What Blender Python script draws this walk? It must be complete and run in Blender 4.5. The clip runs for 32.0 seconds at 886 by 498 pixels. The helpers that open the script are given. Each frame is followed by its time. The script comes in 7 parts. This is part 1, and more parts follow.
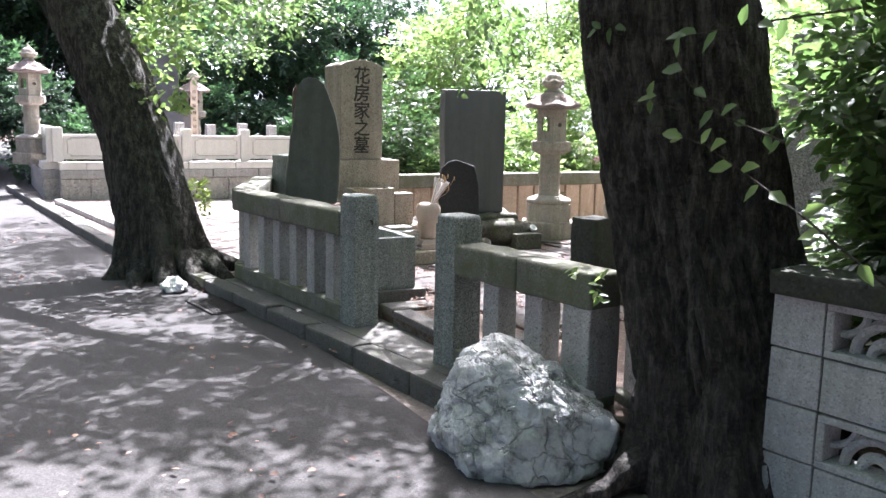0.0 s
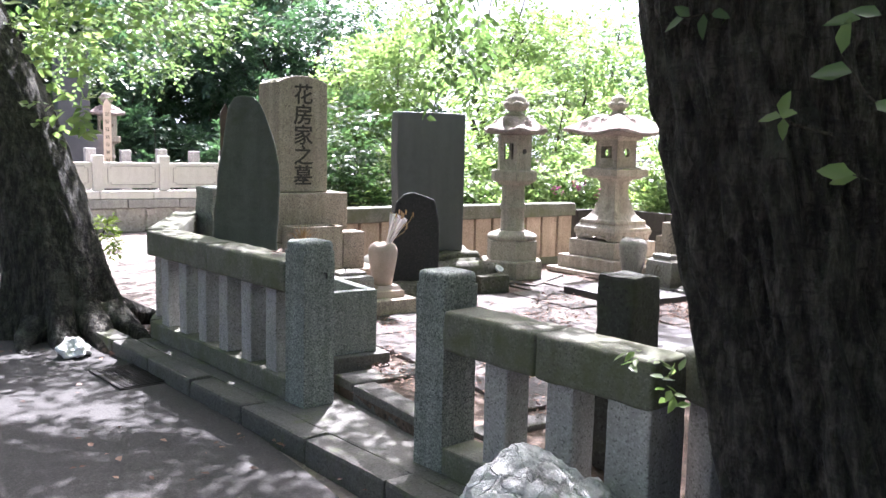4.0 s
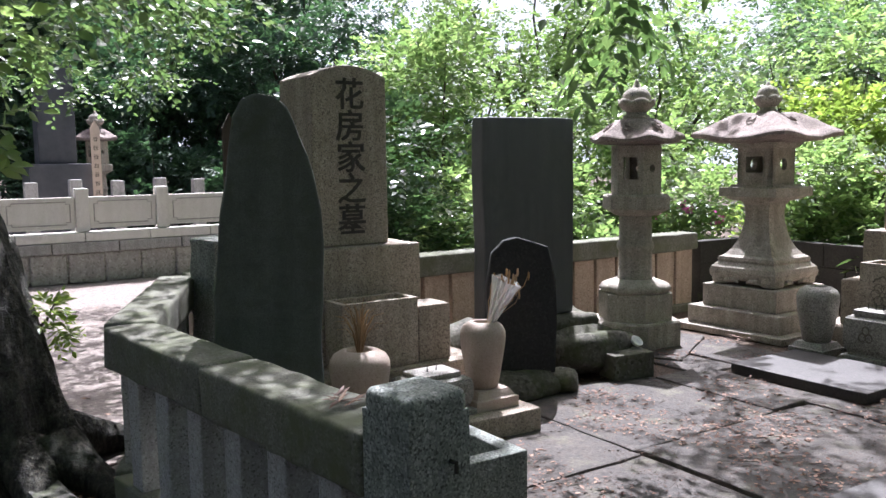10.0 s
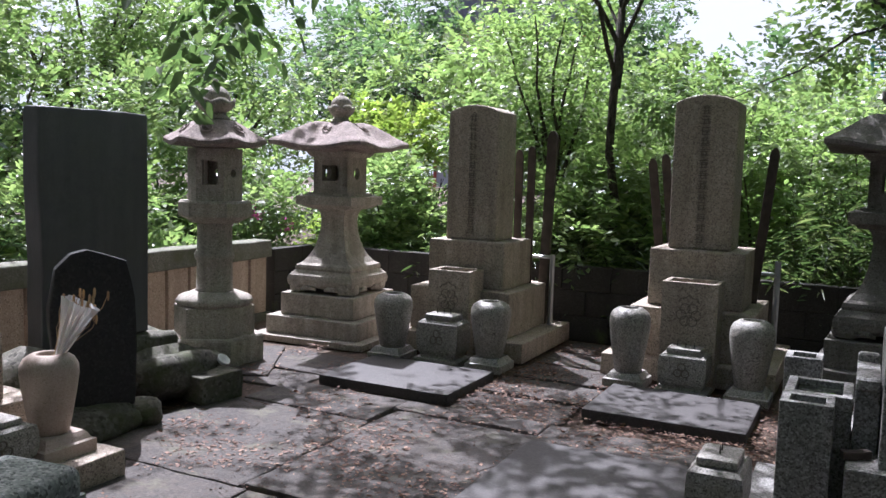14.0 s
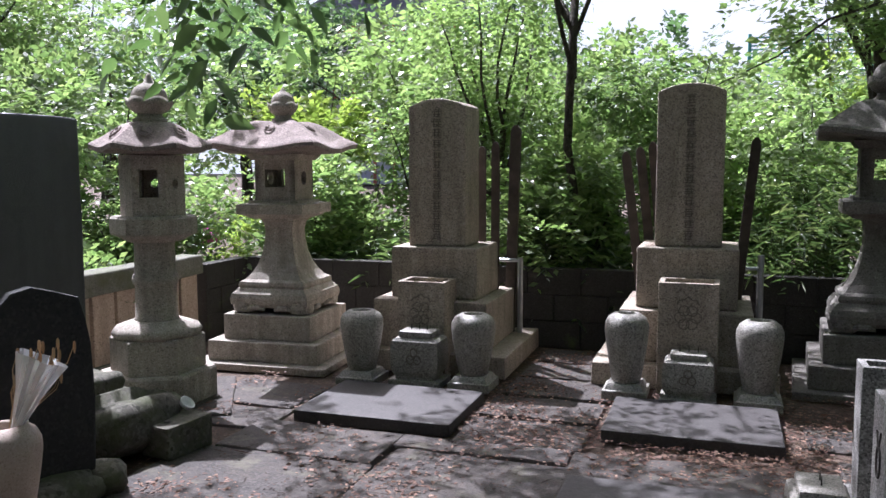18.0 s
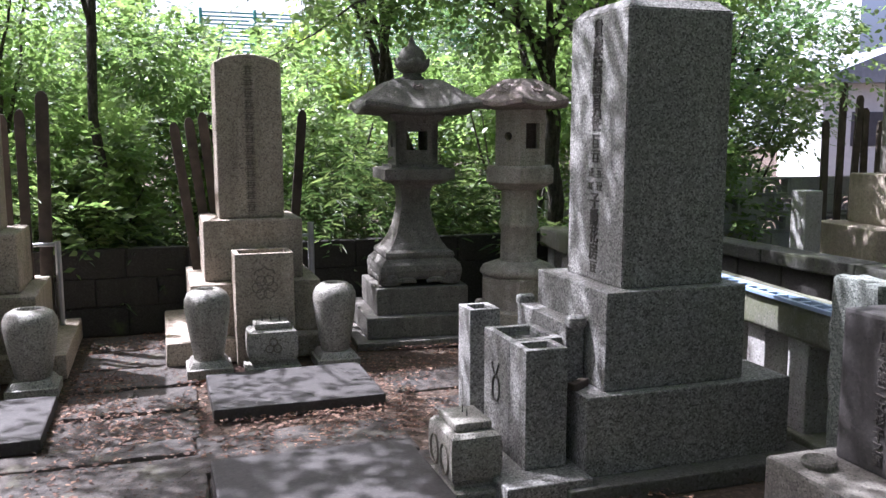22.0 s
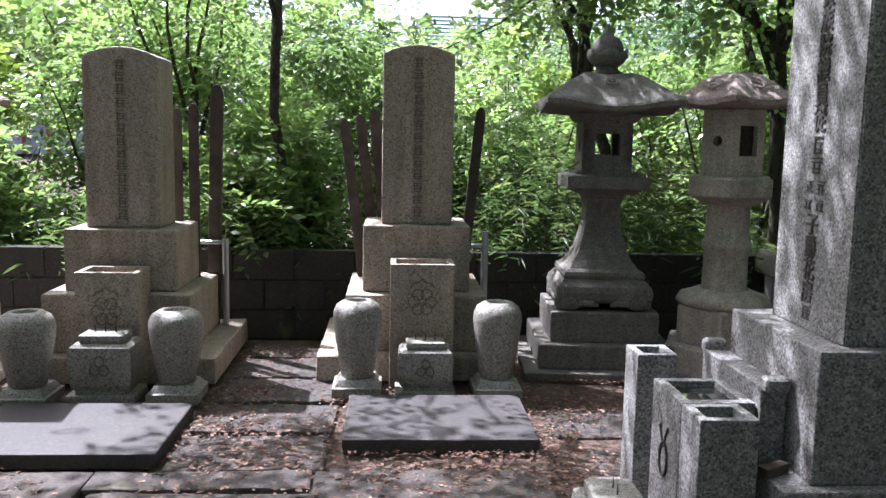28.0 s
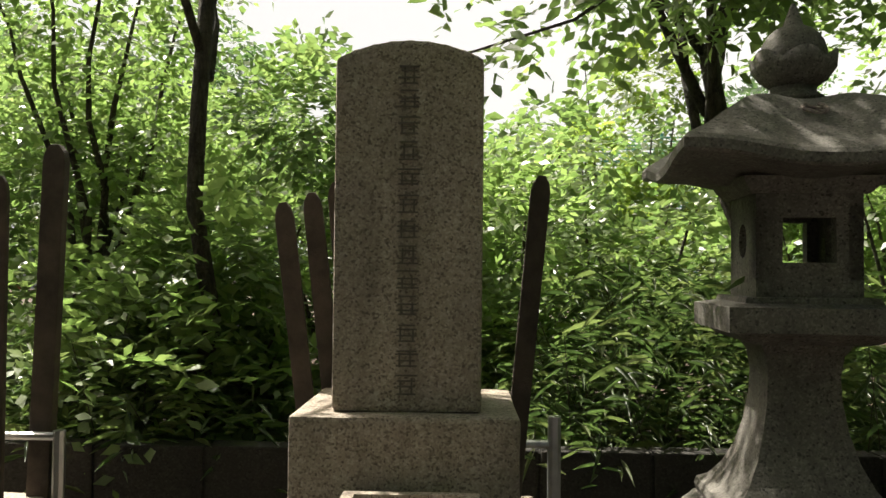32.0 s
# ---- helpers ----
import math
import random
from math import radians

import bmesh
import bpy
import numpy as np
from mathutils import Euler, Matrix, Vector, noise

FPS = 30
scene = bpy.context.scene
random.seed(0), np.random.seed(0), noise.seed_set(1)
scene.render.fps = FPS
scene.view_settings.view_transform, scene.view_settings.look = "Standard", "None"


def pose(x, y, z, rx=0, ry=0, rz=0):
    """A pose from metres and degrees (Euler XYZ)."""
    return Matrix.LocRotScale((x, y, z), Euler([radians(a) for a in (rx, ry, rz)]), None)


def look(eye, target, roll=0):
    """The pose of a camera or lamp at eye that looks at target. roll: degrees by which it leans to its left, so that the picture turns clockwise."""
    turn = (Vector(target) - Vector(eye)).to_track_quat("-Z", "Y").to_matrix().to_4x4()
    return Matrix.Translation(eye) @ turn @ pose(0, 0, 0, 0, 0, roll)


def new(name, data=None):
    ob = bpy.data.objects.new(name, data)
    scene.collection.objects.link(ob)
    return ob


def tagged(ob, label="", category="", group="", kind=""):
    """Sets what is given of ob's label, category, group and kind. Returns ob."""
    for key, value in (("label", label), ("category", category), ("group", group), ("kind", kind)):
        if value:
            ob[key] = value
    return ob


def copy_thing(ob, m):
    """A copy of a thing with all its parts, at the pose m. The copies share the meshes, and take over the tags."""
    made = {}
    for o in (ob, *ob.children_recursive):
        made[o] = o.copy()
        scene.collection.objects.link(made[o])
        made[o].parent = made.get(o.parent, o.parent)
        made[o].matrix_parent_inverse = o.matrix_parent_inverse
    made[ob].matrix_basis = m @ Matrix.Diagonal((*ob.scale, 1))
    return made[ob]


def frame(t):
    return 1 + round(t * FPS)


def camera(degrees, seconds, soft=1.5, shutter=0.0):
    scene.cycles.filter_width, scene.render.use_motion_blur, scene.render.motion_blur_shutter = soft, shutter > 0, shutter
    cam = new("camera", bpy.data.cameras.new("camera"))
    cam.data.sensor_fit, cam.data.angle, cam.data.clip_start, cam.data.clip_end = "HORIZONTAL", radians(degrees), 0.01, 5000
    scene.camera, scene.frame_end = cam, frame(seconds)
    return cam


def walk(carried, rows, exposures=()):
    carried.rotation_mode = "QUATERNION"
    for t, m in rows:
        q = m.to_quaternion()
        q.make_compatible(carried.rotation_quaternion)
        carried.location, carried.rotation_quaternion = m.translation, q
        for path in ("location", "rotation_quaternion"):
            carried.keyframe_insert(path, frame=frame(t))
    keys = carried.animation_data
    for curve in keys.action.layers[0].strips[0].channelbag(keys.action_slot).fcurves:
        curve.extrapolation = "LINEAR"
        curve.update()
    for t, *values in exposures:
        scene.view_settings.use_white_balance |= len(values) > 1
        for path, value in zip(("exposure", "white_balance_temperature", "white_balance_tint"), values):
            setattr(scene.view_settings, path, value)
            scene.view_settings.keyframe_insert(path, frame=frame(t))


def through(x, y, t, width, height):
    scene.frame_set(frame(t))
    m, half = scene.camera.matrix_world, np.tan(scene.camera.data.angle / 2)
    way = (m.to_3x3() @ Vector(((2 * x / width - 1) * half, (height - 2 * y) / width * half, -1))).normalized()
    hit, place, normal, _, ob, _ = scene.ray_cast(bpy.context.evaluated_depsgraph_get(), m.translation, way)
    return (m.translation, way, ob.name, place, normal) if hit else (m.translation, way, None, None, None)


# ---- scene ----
cam = camera(55.3, 32.0)
PATH = [
    (0, (5.118, -0.897, 1.267), (3.388, 0.059, 0.965), 1.2),
    (0.5, (4.982, -0.957, 1.236), (3.28, 0.057, 0.964), 1.1),
    (1, (4.84, -0.915, 1.266), (3.162, 0.136, 0.984), -0.1),
    (1.5, (4.775, -0.876, 1.238), (3.104, 0.192, 0.973), 1.4),
    (2, (4.648, -0.771, 1.272), (2.968, 0.278, 0.995), 1.0),
    (2.5, (4.505, -0.755, 1.254), (2.839, 0.315, 0.972), 0.7),
    (3, (4.317, -0.717, 1.275), (2.675, 0.391, 0.995), 0.2),
    (3.5, (4.189, -0.679, 1.273), (2.568, 0.462, 1.004), 0.6),
    (4, (4.022, -0.57, 1.27), (2.374, 0.538, 1.03), 1.3),
    (4.5, (3.962, -0.609, 1.291), (2.299, 0.477, 1.055), 0.5),
    (6.5, (3.062, -0.315, 1.31), (1.436, 0.826, 1.075), -0.6),
    (7, (2.861, -0.231, 1.312), (1.256, 0.94, 1.085), -0.5),
    (8, (2.438, -0.065, 1.297), (0.78, 1.032, 1.069), -1.0),
    (9, (2.071, 0.14, 1.315), (0.385, 1.192, 1.088), -1.2),
    (10, (1.702, 0.274, 1.311), (0.036, 1.359, 1.104), -0.8),
    (11.5, (1.39, 0.409, 1.334), (0.075, 1.9, 1.111), 0.8),
    (12, (1.326, 0.398, 1.325), (0.114, 1.973, 1.104), 1.8),
    (12.5, (1.305, 0.39, 1.311), (0.157, 2.015, 1.105), 2.1),
    (13, (1.292, 0.392, 1.35), (0.233, 2.075, 1.134), 1.8),
    (13.5, (1.285, 0.366, 1.319), (0.328, 2.111, 1.121), 2.1),
    (14, (1.293, 0.372, 1.32), (0.401, 2.151, 1.128), 1.7),
    (14.5, (1.255, 0.347, 1.346), (0.433, 2.159, 1.14), 1.5),
    (15, (1.241, 0.428, 1.351), (0.46, 2.256, 1.131), 1.6),
    (15.5, (1.099, 0.479, 1.318), (0.36, 2.327, 1.117), 1.6),
    (17.5, (0.663, 0.536, 1.337), (0.049, 2.426, 1.117), 0.2),
    (18, (0.521, 0.625, 1.35), (-0.104, 2.514, 1.149), -0.1),
    (18.5, (0.415, 0.597, 1.358), (-0.037, 2.533, 1.134), -0.3),
    (19, (0.29, 0.577, 1.355), (0.05, 2.546, 1.1), 0.2),
    (19.5, (0.17, 0.575, 1.339), (0.054, 2.555, 1.088), 1.0),
    (20, (0.09, 0.686, 1.325), (0.14, 2.672, 1.09), 0.9),
    (20.5, (0.005, 0.714, 1.321), (0.298, 2.68, 1.105), 0.9),
    (21, (-0.127, 0.709, 1.34), (0.381, 2.627, 1.086), 0.2),
    (21.5, (-0.217, 0.688, 1.345), (0.376, 2.578, 1.065), 0.1),
    (22, (-0.216, 0.677, 1.344), (0.415, 2.556, 1.078), 0.0),
    (22.5, (-0.21, 0.646, 1.347), (0.454, 2.518, 1.109), 0.1),
    (23, (-0.18, 0.62, 1.341), (0.499, 2.489, 1.125), 0.2),
    (23.5, (-0.171, 0.632, 1.344), (0.492, 2.507, 1.123), -0.0),
    (24, (-0.149, 0.643, 1.349), (0.469, 2.531, 1.125), 0.2),
    (24.5, (-0.115, 0.659, 1.345), (0.431, 2.57, 1.123), 0.5),
    (25, (-0.061, 0.688, 1.336), (0.367, 2.629, 1.108), 0.3),
    (25.5, (-0.002, 0.733, 1.319), (0.318, 2.691, 1.065), 0.6),
    (26, (0.014, 0.754, 1.34), (0.256, 2.721, 1.07), 0.4),
    (26.5, (-0.025, 0.82, 1.316), (0.161, 2.796, 1.071), 0.7),
    (27.2, (0.17, 1.03, 1.315), (0.30, 3.0, 1.06), 0.9),
    (28.5, (0.185, 1.504, 1.312), (0.306, 3.481, 1.057), 1.2),
    (29, (0.167, 1.913, 1.278), (0.294, 3.895, 1.044), 1.0),
    (29.5, (0.229, 2.289, 1.229), (0.33, 4.279, 1.054), 0.7),
    (30, (0.336, 2.858, 1.194), (0.401, 4.854, 1.086), 0.6),
    (30.5, (0.422, 3.299, 1.209), (0.466, 5.298, 1.181), 0.7),
    (31, (0.458, 3.531, 1.213), (0.484, 5.53, 1.256), 0.8),
    (31.5, (0.476, 3.623, 1.212), (0.462, 5.622, 1.271), 0.6),
    (32, (0.479, 3.758, 1.21), (0.426, 5.757, 1.264), 0.6),
]
walk(cam, [(t, look(eye, target, roll)) for t, eye, target, roll in PATH],
     exposures=[(0, 2.95, 5600, 22), (4.5, 2.95, 5600, 23), (7, 2.15, 5550, 21), (10, 1.66, 5560, 19), (11, 1.52, 5500, 19), (13, 1.34, 5460, 20), (15, 1.26, 5450, 21), (20, 1.5, 5440, 22), (22, 1.85, 5460, 22), (26, 1.95, 5420, 22), (29, 1.7, 5450, 19), (30, 1.5, 5700, 16), (31, 1.35, 6300, 10), (32, 1.2, 6700, 8)])

# ---------------------------------------------------------------- world, sun, exposure
SUN_TO = Vector((-0.50, 0.42, 1.0)).normalized()
world = bpy.data.worlds.new("sky_world")
scene.world = world
world.use_nodes = True
wn = world.node_tree
sky = wn.nodes.new("ShaderNodeTexSky")
sky.sky_type, sky.sun_disc = "NISHITA", False
sky.sun_elevation = math.asin(SUN_TO.z)
sky.sun_rotation = math.atan2(SUN_TO.x, SUN_TO.y)
sky.air_density, sky.dust_density, sky.ozone_density = 0.5, 8.0, 0.2
wbg = wn.nodes["Background"]
wbg.inputs["Strength"].default_value = 0.085
wn.links.new(sky.outputs[0], wbg.inputs["Color"])
sun = new("sun", bpy.data.lights.new("sun", "SUN"))
sun.data.energy, sun.data.angle, sun.data.color = 5.0, radians(0.55), (1.0, 0.95, 0.86)
sun.matrix_basis = look(SUN_TO * 40, (0, 0, 0))

# glowing backdrop far beyond the trees, sun side, added to whiten the sky
haze = bpy.data.materials.new("glowing_haze")
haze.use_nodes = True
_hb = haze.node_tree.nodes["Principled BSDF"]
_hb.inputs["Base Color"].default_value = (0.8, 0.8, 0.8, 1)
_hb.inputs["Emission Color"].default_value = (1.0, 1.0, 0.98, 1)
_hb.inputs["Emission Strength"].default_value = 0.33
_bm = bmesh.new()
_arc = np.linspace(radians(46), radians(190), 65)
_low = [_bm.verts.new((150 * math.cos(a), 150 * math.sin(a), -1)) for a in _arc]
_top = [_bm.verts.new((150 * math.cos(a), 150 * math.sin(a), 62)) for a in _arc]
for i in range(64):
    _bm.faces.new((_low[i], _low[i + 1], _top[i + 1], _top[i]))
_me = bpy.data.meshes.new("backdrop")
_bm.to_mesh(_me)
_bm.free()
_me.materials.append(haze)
tagged(new("backdrop", _me), "glowing white backdrop added beyond the trees to whiten the sky", "", "", "structure")

# ---------------------------------------------------------------- small helpers
RNG = np.random.default_rng(7)


def thing(name, label, category, at=(0, 0, 0), turn=0, group=""):
    ob = new(name)
    ob.empty_display_size = 0.1
    ob.matrix_basis = pose(*at, 0, 0, turn)
    return tagged(ob, label, category, group)


def mesh_of(name, bm, material, smooth=False):
    me = bpy.data.meshes.new(name)
    bmesh.ops.recalc_face_normals(bm, faces=bm.faces)
    bm.to_mesh(me)
    bm.free()
    me.materials.append(material)
    if smooth:
        me.polygons.foreach_set("use_smooth", [True] * len(me.polygons))
    return me


def part(name, bm, material, parent, label="", smooth=False, at=None):
    ob = new(name, mesh_of(name, bm, material, smooth))
    ob.parent = parent
    if at is not None:
        ob.matrix_basis = at
    return tagged(ob, label)


def structure(name, bm, material, label="", smooth=False):
    return tagged(new(name, mesh_of(name, bm, material, smooth)), label, "", "", "structure")


def add_box(bm, x0, x1, y0, y1, z0, z1, bevel=0.012, segments=2, rough=0.0, cell=0.0, seed=0.0, taper=1.0):
    """A bevelled block; with cell, it is cut into cells of that size and roughened."""
    t = bmesh.new()
    made = bmesh.ops.create_cube(t, size=1.0)["verts"]
    cx, cy = (x0 + x1) / 2, (y0 + y1) / 2
    for v in made:
        k = taper if v.co.z > 0 else 1.0
        v.co = Vector((cx + v.co.x * (x1 - x0) * k, cy + v.co.y * (y1 - y0) * k, z0 + (v.co.z + 0.5) * (z1 - z0)))
    if bevel:
        bmesh.ops.bevel(t, geom=list(t.edges), offset=bevel, segments=segments, profile=0.6, affect="EDGES", clamp_overlap=True)
    if cell:
        for _ in range(5):
            long = [e for e in t.edges if e.calc_length() > cell]
            if not long:
                break
            bmesh.ops.subdivide_edges(t, edges=long, cuts=1, use_grid_fill=True)
        bmesh.ops.triangulate(t, faces=[q for q in t.faces if len(q.verts) > 4])
    if rough:
        for v in t.verts:
            v.co += noise.noise_vector(v.co * 9 + Vector((seed, seed, 0))) * rough + noise.noise_vector(v.co * 31 + Vector((0, seed, 0))) * rough * 0.4
    me = bpy.data.meshes.new("tmp")
    t.to_mesh(me)
    t.free()
    bm.from_mesh(me)
    bpy.data.meshes.remove(me)
    return bm


def hollow_box(x0, x1, y0, y1, z0, z1, wall, depth, bevel=0.005):
    """A block with a square hollow sunk into its top."""
    bm = bmesh.new()
    def ring(i, z):
        return [bm.verts.new(p + (z,)) for p in ((x0 + i, y0 + i), (x1 - i, y0 + i), (x1 - i, y1 - i), (x0 + i, y1 - i))]
    rings = [ring(0, z0), ring(0, z1), ring(wall, z1), ring(wall, z1 - depth)]
    for a, b in zip(rings, rings[1:]):
        for k in range(4):
            bm.faces.new((a[k], a[(k + 1) % 4], b[(k + 1) % 4], b[k]))
    bm.faces.new(rings[0][::-1])
    bm.faces.new(rings[-1])
    bmesh.ops.recalc_face_normals(bm, faces=bm.faces)
    bmesh.ops.bevel(bm, geom=list(bm.edges), offset=bevel, segments=2, profile=0.6, affect="EDGES", clamp_overlap=True)
    return bm


def box(x0, x1, y0, y1, z0, z1, bevel=0.012, **kw):
    return add_box(bmesh.new(), x0, x1, y0, y1, z0, z1, bevel, **kw)


def add_lathe(bm, profile, n=32, phase=0.0, cap=True, wave=None, at=(0, 0)):
    """Turns (radius, z) pairs round an axis. n = 4 or 6 with a phase gives square and six-sided pieces."""
    rings = []
    for k, (r, z) in enumerate(profile):
        ring = []
        for i in range(n):
            a = phase + 2 * math.pi * i / n
            rr, zz = (r, z) if wave is None else wave(r, z, a, k)
            ring.append(bm.verts.new((at[0] + rr * math.cos(a), at[1] + rr * math.sin(a), zz)))
        rings.append(ring)
    for a, b in zip(rings, rings[1:]):
        for i in range(n):
            bm.faces.new((a[i], a[(i + 1) % n], b[(i + 1) % n], b[i]))
    if cap:
        bm.faces.new(rings[0][::-1])
        bm.faces.new(rings[-1])
    return bm


def lathe(profile, n=32, phase=0.0, **kw):
    return add_lathe(bmesh.new(), profile, n, phase, **kw)


def square_profile(pairs):
    """Half side lengths to the radii of a four-sided lathe."""
    return [(h * math.sqrt(2), z) for h, z in pairs]


def prism(outline, x0, x1, bevel=0.0, axis="y"):
    """An outline of (u, z) pairs pushed along an axis from x0 to x1."""
    bm = bmesh.new()
    ends = []
    for w in (x0, x1):
        ends.append([bm.verts.new((u, w, z) if axis == "y" else (w, u, z)) for u, z in outline])
    n = len(outline)
    bm.faces.new(ends[0])
    bm.faces.new(ends[1][::-1])
    for i in range(n):
        bm.faces.new((ends[0][i], ends[0][(i + 1) % n], ends[1][(i + 1) % n], ends[1][i]))
    bmesh.ops.recalc_face_normals(bm, faces=bm.faces)
    if bevel:
        bmesh.ops.bevel(bm, geom=list(bm.edges), offset=bevel, segments=2, profile=0.6, affect="EDGES", clamp_overlap=True)
    return bm


def add_tube(bm, points, radii, n=8, rough=0.0):
    points = [Vector(p) for p in points]
    rings = []
    for k, (p, r) in enumerate(zip(points, radii)):
        d = (points[min(k + 1, len(points) - 1)] - points[max(k - 1, 0)]).normalized()
        u = d.cross(Vector((0.3, 0.9, 0.2))).normalized()
        v = d.cross(u)
        ring = []
        for i in range(n):
            a = 2 * math.pi * i / n
            rr = r * (1 + rough * noise.noise(Vector((p.x * 3 + math.cos(a) * 2, p.y * 3 + math.sin(a) * 2, p.z * 3))))
            ring.append(bm.verts.new(p + (u * math.cos(a) + v * math.sin(a)) * rr))
        rings.append(ring)
    for a, b in zip(rings, rings[1:]):
        for i in range(n):
            bm.faces.new((a[i], a[(i + 1) % n], b[(i + 1) % n], b[i]))
    bm.faces.new(rings[0][::-1])
    bm.faces.new(rings[-1])
    return bm


def rock(sx, sy, sz, seed, level=4, flat=0.25, amp=0.22, facet=0.0):
    bm = bmesh.new()
    bmesh.ops.create_icosphere(bm, subdivisions=level, radius=1.0)
    for v in bm.verts:
        d = v.co.normalized()
        s = Vector((seed, seed * 1.7, -seed))
        k = 1 + amp * noise.noise(d * 1.3 + s) + amp * 0.5 * noise.noise(d * 3.1 + s) + amp * 0.22 * noise.noise(d * 7 + s) + amp * 0.1 * noise.noise(d * 16 + s)
        if facet:
            k -= facet * abs(noise.noise(d * 2.3 - s))
        p = d * k
        v.co = Vector((p.x * sx, p.y * sy, max(p.z, -flat) * sz + flat * sz))
    return bm


# ---------------------------------------------------------------- materials
def material(name):
    m = bpy.data.materials.new(name)
    m.use_nodes = True
    nt = m.node_tree
    return m, nt, nt.nodes["Principled BSDF"]


def node(nt, kind, **values):
    n = nt.nodes.new(kind)
    for key, value in values.items():
        n.inputs[key.replace("_", " ")].default_value = value
    return n


def where(nt):
    return nt.nodes.new("ShaderNodeNewGeometry").outputs["Position"]


def noise_tex(nt, scale, detail=4.0, rough=0.6, vec=None):
    n = node(nt, "ShaderNodeTexNoise", Scale=scale, Detail=detail, Roughness=rough)
    nt.links.new(vec or where(nt), n.inputs["Vector"])
    return n.outputs["Fac"]


def ramp(nt, fac, stops):
    n = nt.nodes.new("ShaderNodeValToRGB")
    e = n.color_ramp.elements
    while len(e) < len(stops):
        e.new(0.5)
    for el, (p, c) in zip(e, stops):
        el.position = p
        el.color = (*c, 1) if len(c) == 3 else c
    nt.links.new(fac, n.inputs["Fac"])
    return n.outputs["Color"]


def grey(v):
    return (v, v, v)


def mix(nt, a, b, fac, kind="MIX"):
    n = nt.nodes.new("ShaderNodeMix")
    n.data_type, n.blend_type = "RGBA", kind
    for sock, val in ((n.inputs[6], a), (n.inputs[7], b), (n.inputs[0], fac)):
        if isinstance(val, bpy.types.NodeSocket):
            nt.links.new(val, sock)
        elif isinstance(val, (int, float)):
            sock.default_value = val
        else:
            sock.default_value = (*val, 1)
    return n.outputs[2]


def bump(nt, bsdf, height, strength, distance=0.01):
    n = node(nt, "ShaderNodeBump", Strength=strength, Distance=distance)
    nt.links.new(height, n.inputs["Height"])
    nt.links.new(n.outputs[0], bsdf.inputs["Normal"])


def stone(name, dark, mid, light, speck=220.0, rough=0.75, stain=0.45, stain_colour=(0.05, 0.05, 0.04), moss=0.0, moss_colour=(0.07, 0.085, 0.03),
          relief=0.25, spread=0.85, streaks=0.55):
    """Granite and its kin: fine crystals, cloudy stains and, where asked, moss in patches."""
    m, nt, b = material(name)
    cells = node(nt, "ShaderNodeTexVoronoi", Scale=speck)
    nt.links.new(where(nt), cells.inputs["Vector"])
    sep = nt.nodes.new("ShaderNodeSeparateColor")
    nt.links.new(cells.outputs["Color"], sep.inputs[0])
    grain = ramp(nt, sep.outputs[0], [(0.0, dark), (0.5 - spread * 0.4, mid), (0.6, mid), (1.0, light)])
    cloud = ramp(nt, noise_tex(nt, 2.6, 5, 0.65), [(0.3, grey(0.0)), (0.75, grey(1.0))])
    fine = ramp(nt, noise_tex(nt, 17, 5, 0.7), [(0.35, grey(0.0)), (0.7, grey(1.0))])
    both = mix(nt, cloud, fine, 1.0, "MULTIPLY")
    col = mix(nt, grain, stain_colour, node_math(nt, "MULTIPLY", both, stain))
    tall = nt.nodes.new("ShaderNodeMapping")
    tall.inputs["Scale"].default_value = (13, 13, 1.1)
    nt.links.new(where(nt), tall.inputs["Vector"])
    streak = ramp(nt, noise_tex(nt, 1.0, 6, 0.62, tall.outputs[0]), [(0.36, grey(1.0)), (0.62, grey(0.0))])
    col = mix(nt, col, stain_colour, node_math(nt, "MULTIPLY", streak, stain * streaks))
    pores = ramp(nt, noise_tex(nt, speck * 1.9, 2, 0.6), [(0.34, grey(1.0)), (0.44, grey(0.0))])
    col = mix(nt, col, dark, node_math(nt, "MULTIPLY", pores, 0.5))
    if moss:
        patch = ramp(nt, noise_tex(nt, 4.5, 6, 0.7), [(0.62 - moss * 0.35, grey(0)), (0.75 - moss * 0.2, grey(1))])
        col = mix(nt, col, moss_colour, node_math(nt, "MULTIPLY", patch, 0.85))
    nt.links.new(col, b.inputs["Base Color"])
    b.inputs["Roughness"].default_value = rough
    bump(nt, b, node_math(nt, "ADD", noise_tex(nt, 60, 5, 0.7), sep.outputs[0]), relief, 0.006)
    return m


def node_math(nt, op, a, b):
    n = nt.nodes.new("ShaderNodeMath")
    n.operation = op
    for sock, val in zip(n.inputs, (a, b)):
        if isinstance(val, bpy.types.NodeSocket):
            nt.links.new(val, sock)
        else:
            sock.default_value = val
    return n.outputs[0]


def plain(name, c1, c2, scale=6.0, rough=0.7, relief=0.2, metal=0.0, fine=60.0):
    m, nt, b = material(name)
    col = mix(nt, c1, c2, ramp(nt, noise_tex(nt, scale, 6, 0.65), [(0.3, grey(0)), (0.7, grey(1))]))
    nt.links.new(col, b.inputs["Base Color"])
    b.inputs["Roughness"].default_value, b.inputs["Metallic"].default_value = rough, metal
    if relief:
        bump(nt, b, noise_tex(nt, fine, 5, 0.7), relief, 0.008)
    return m


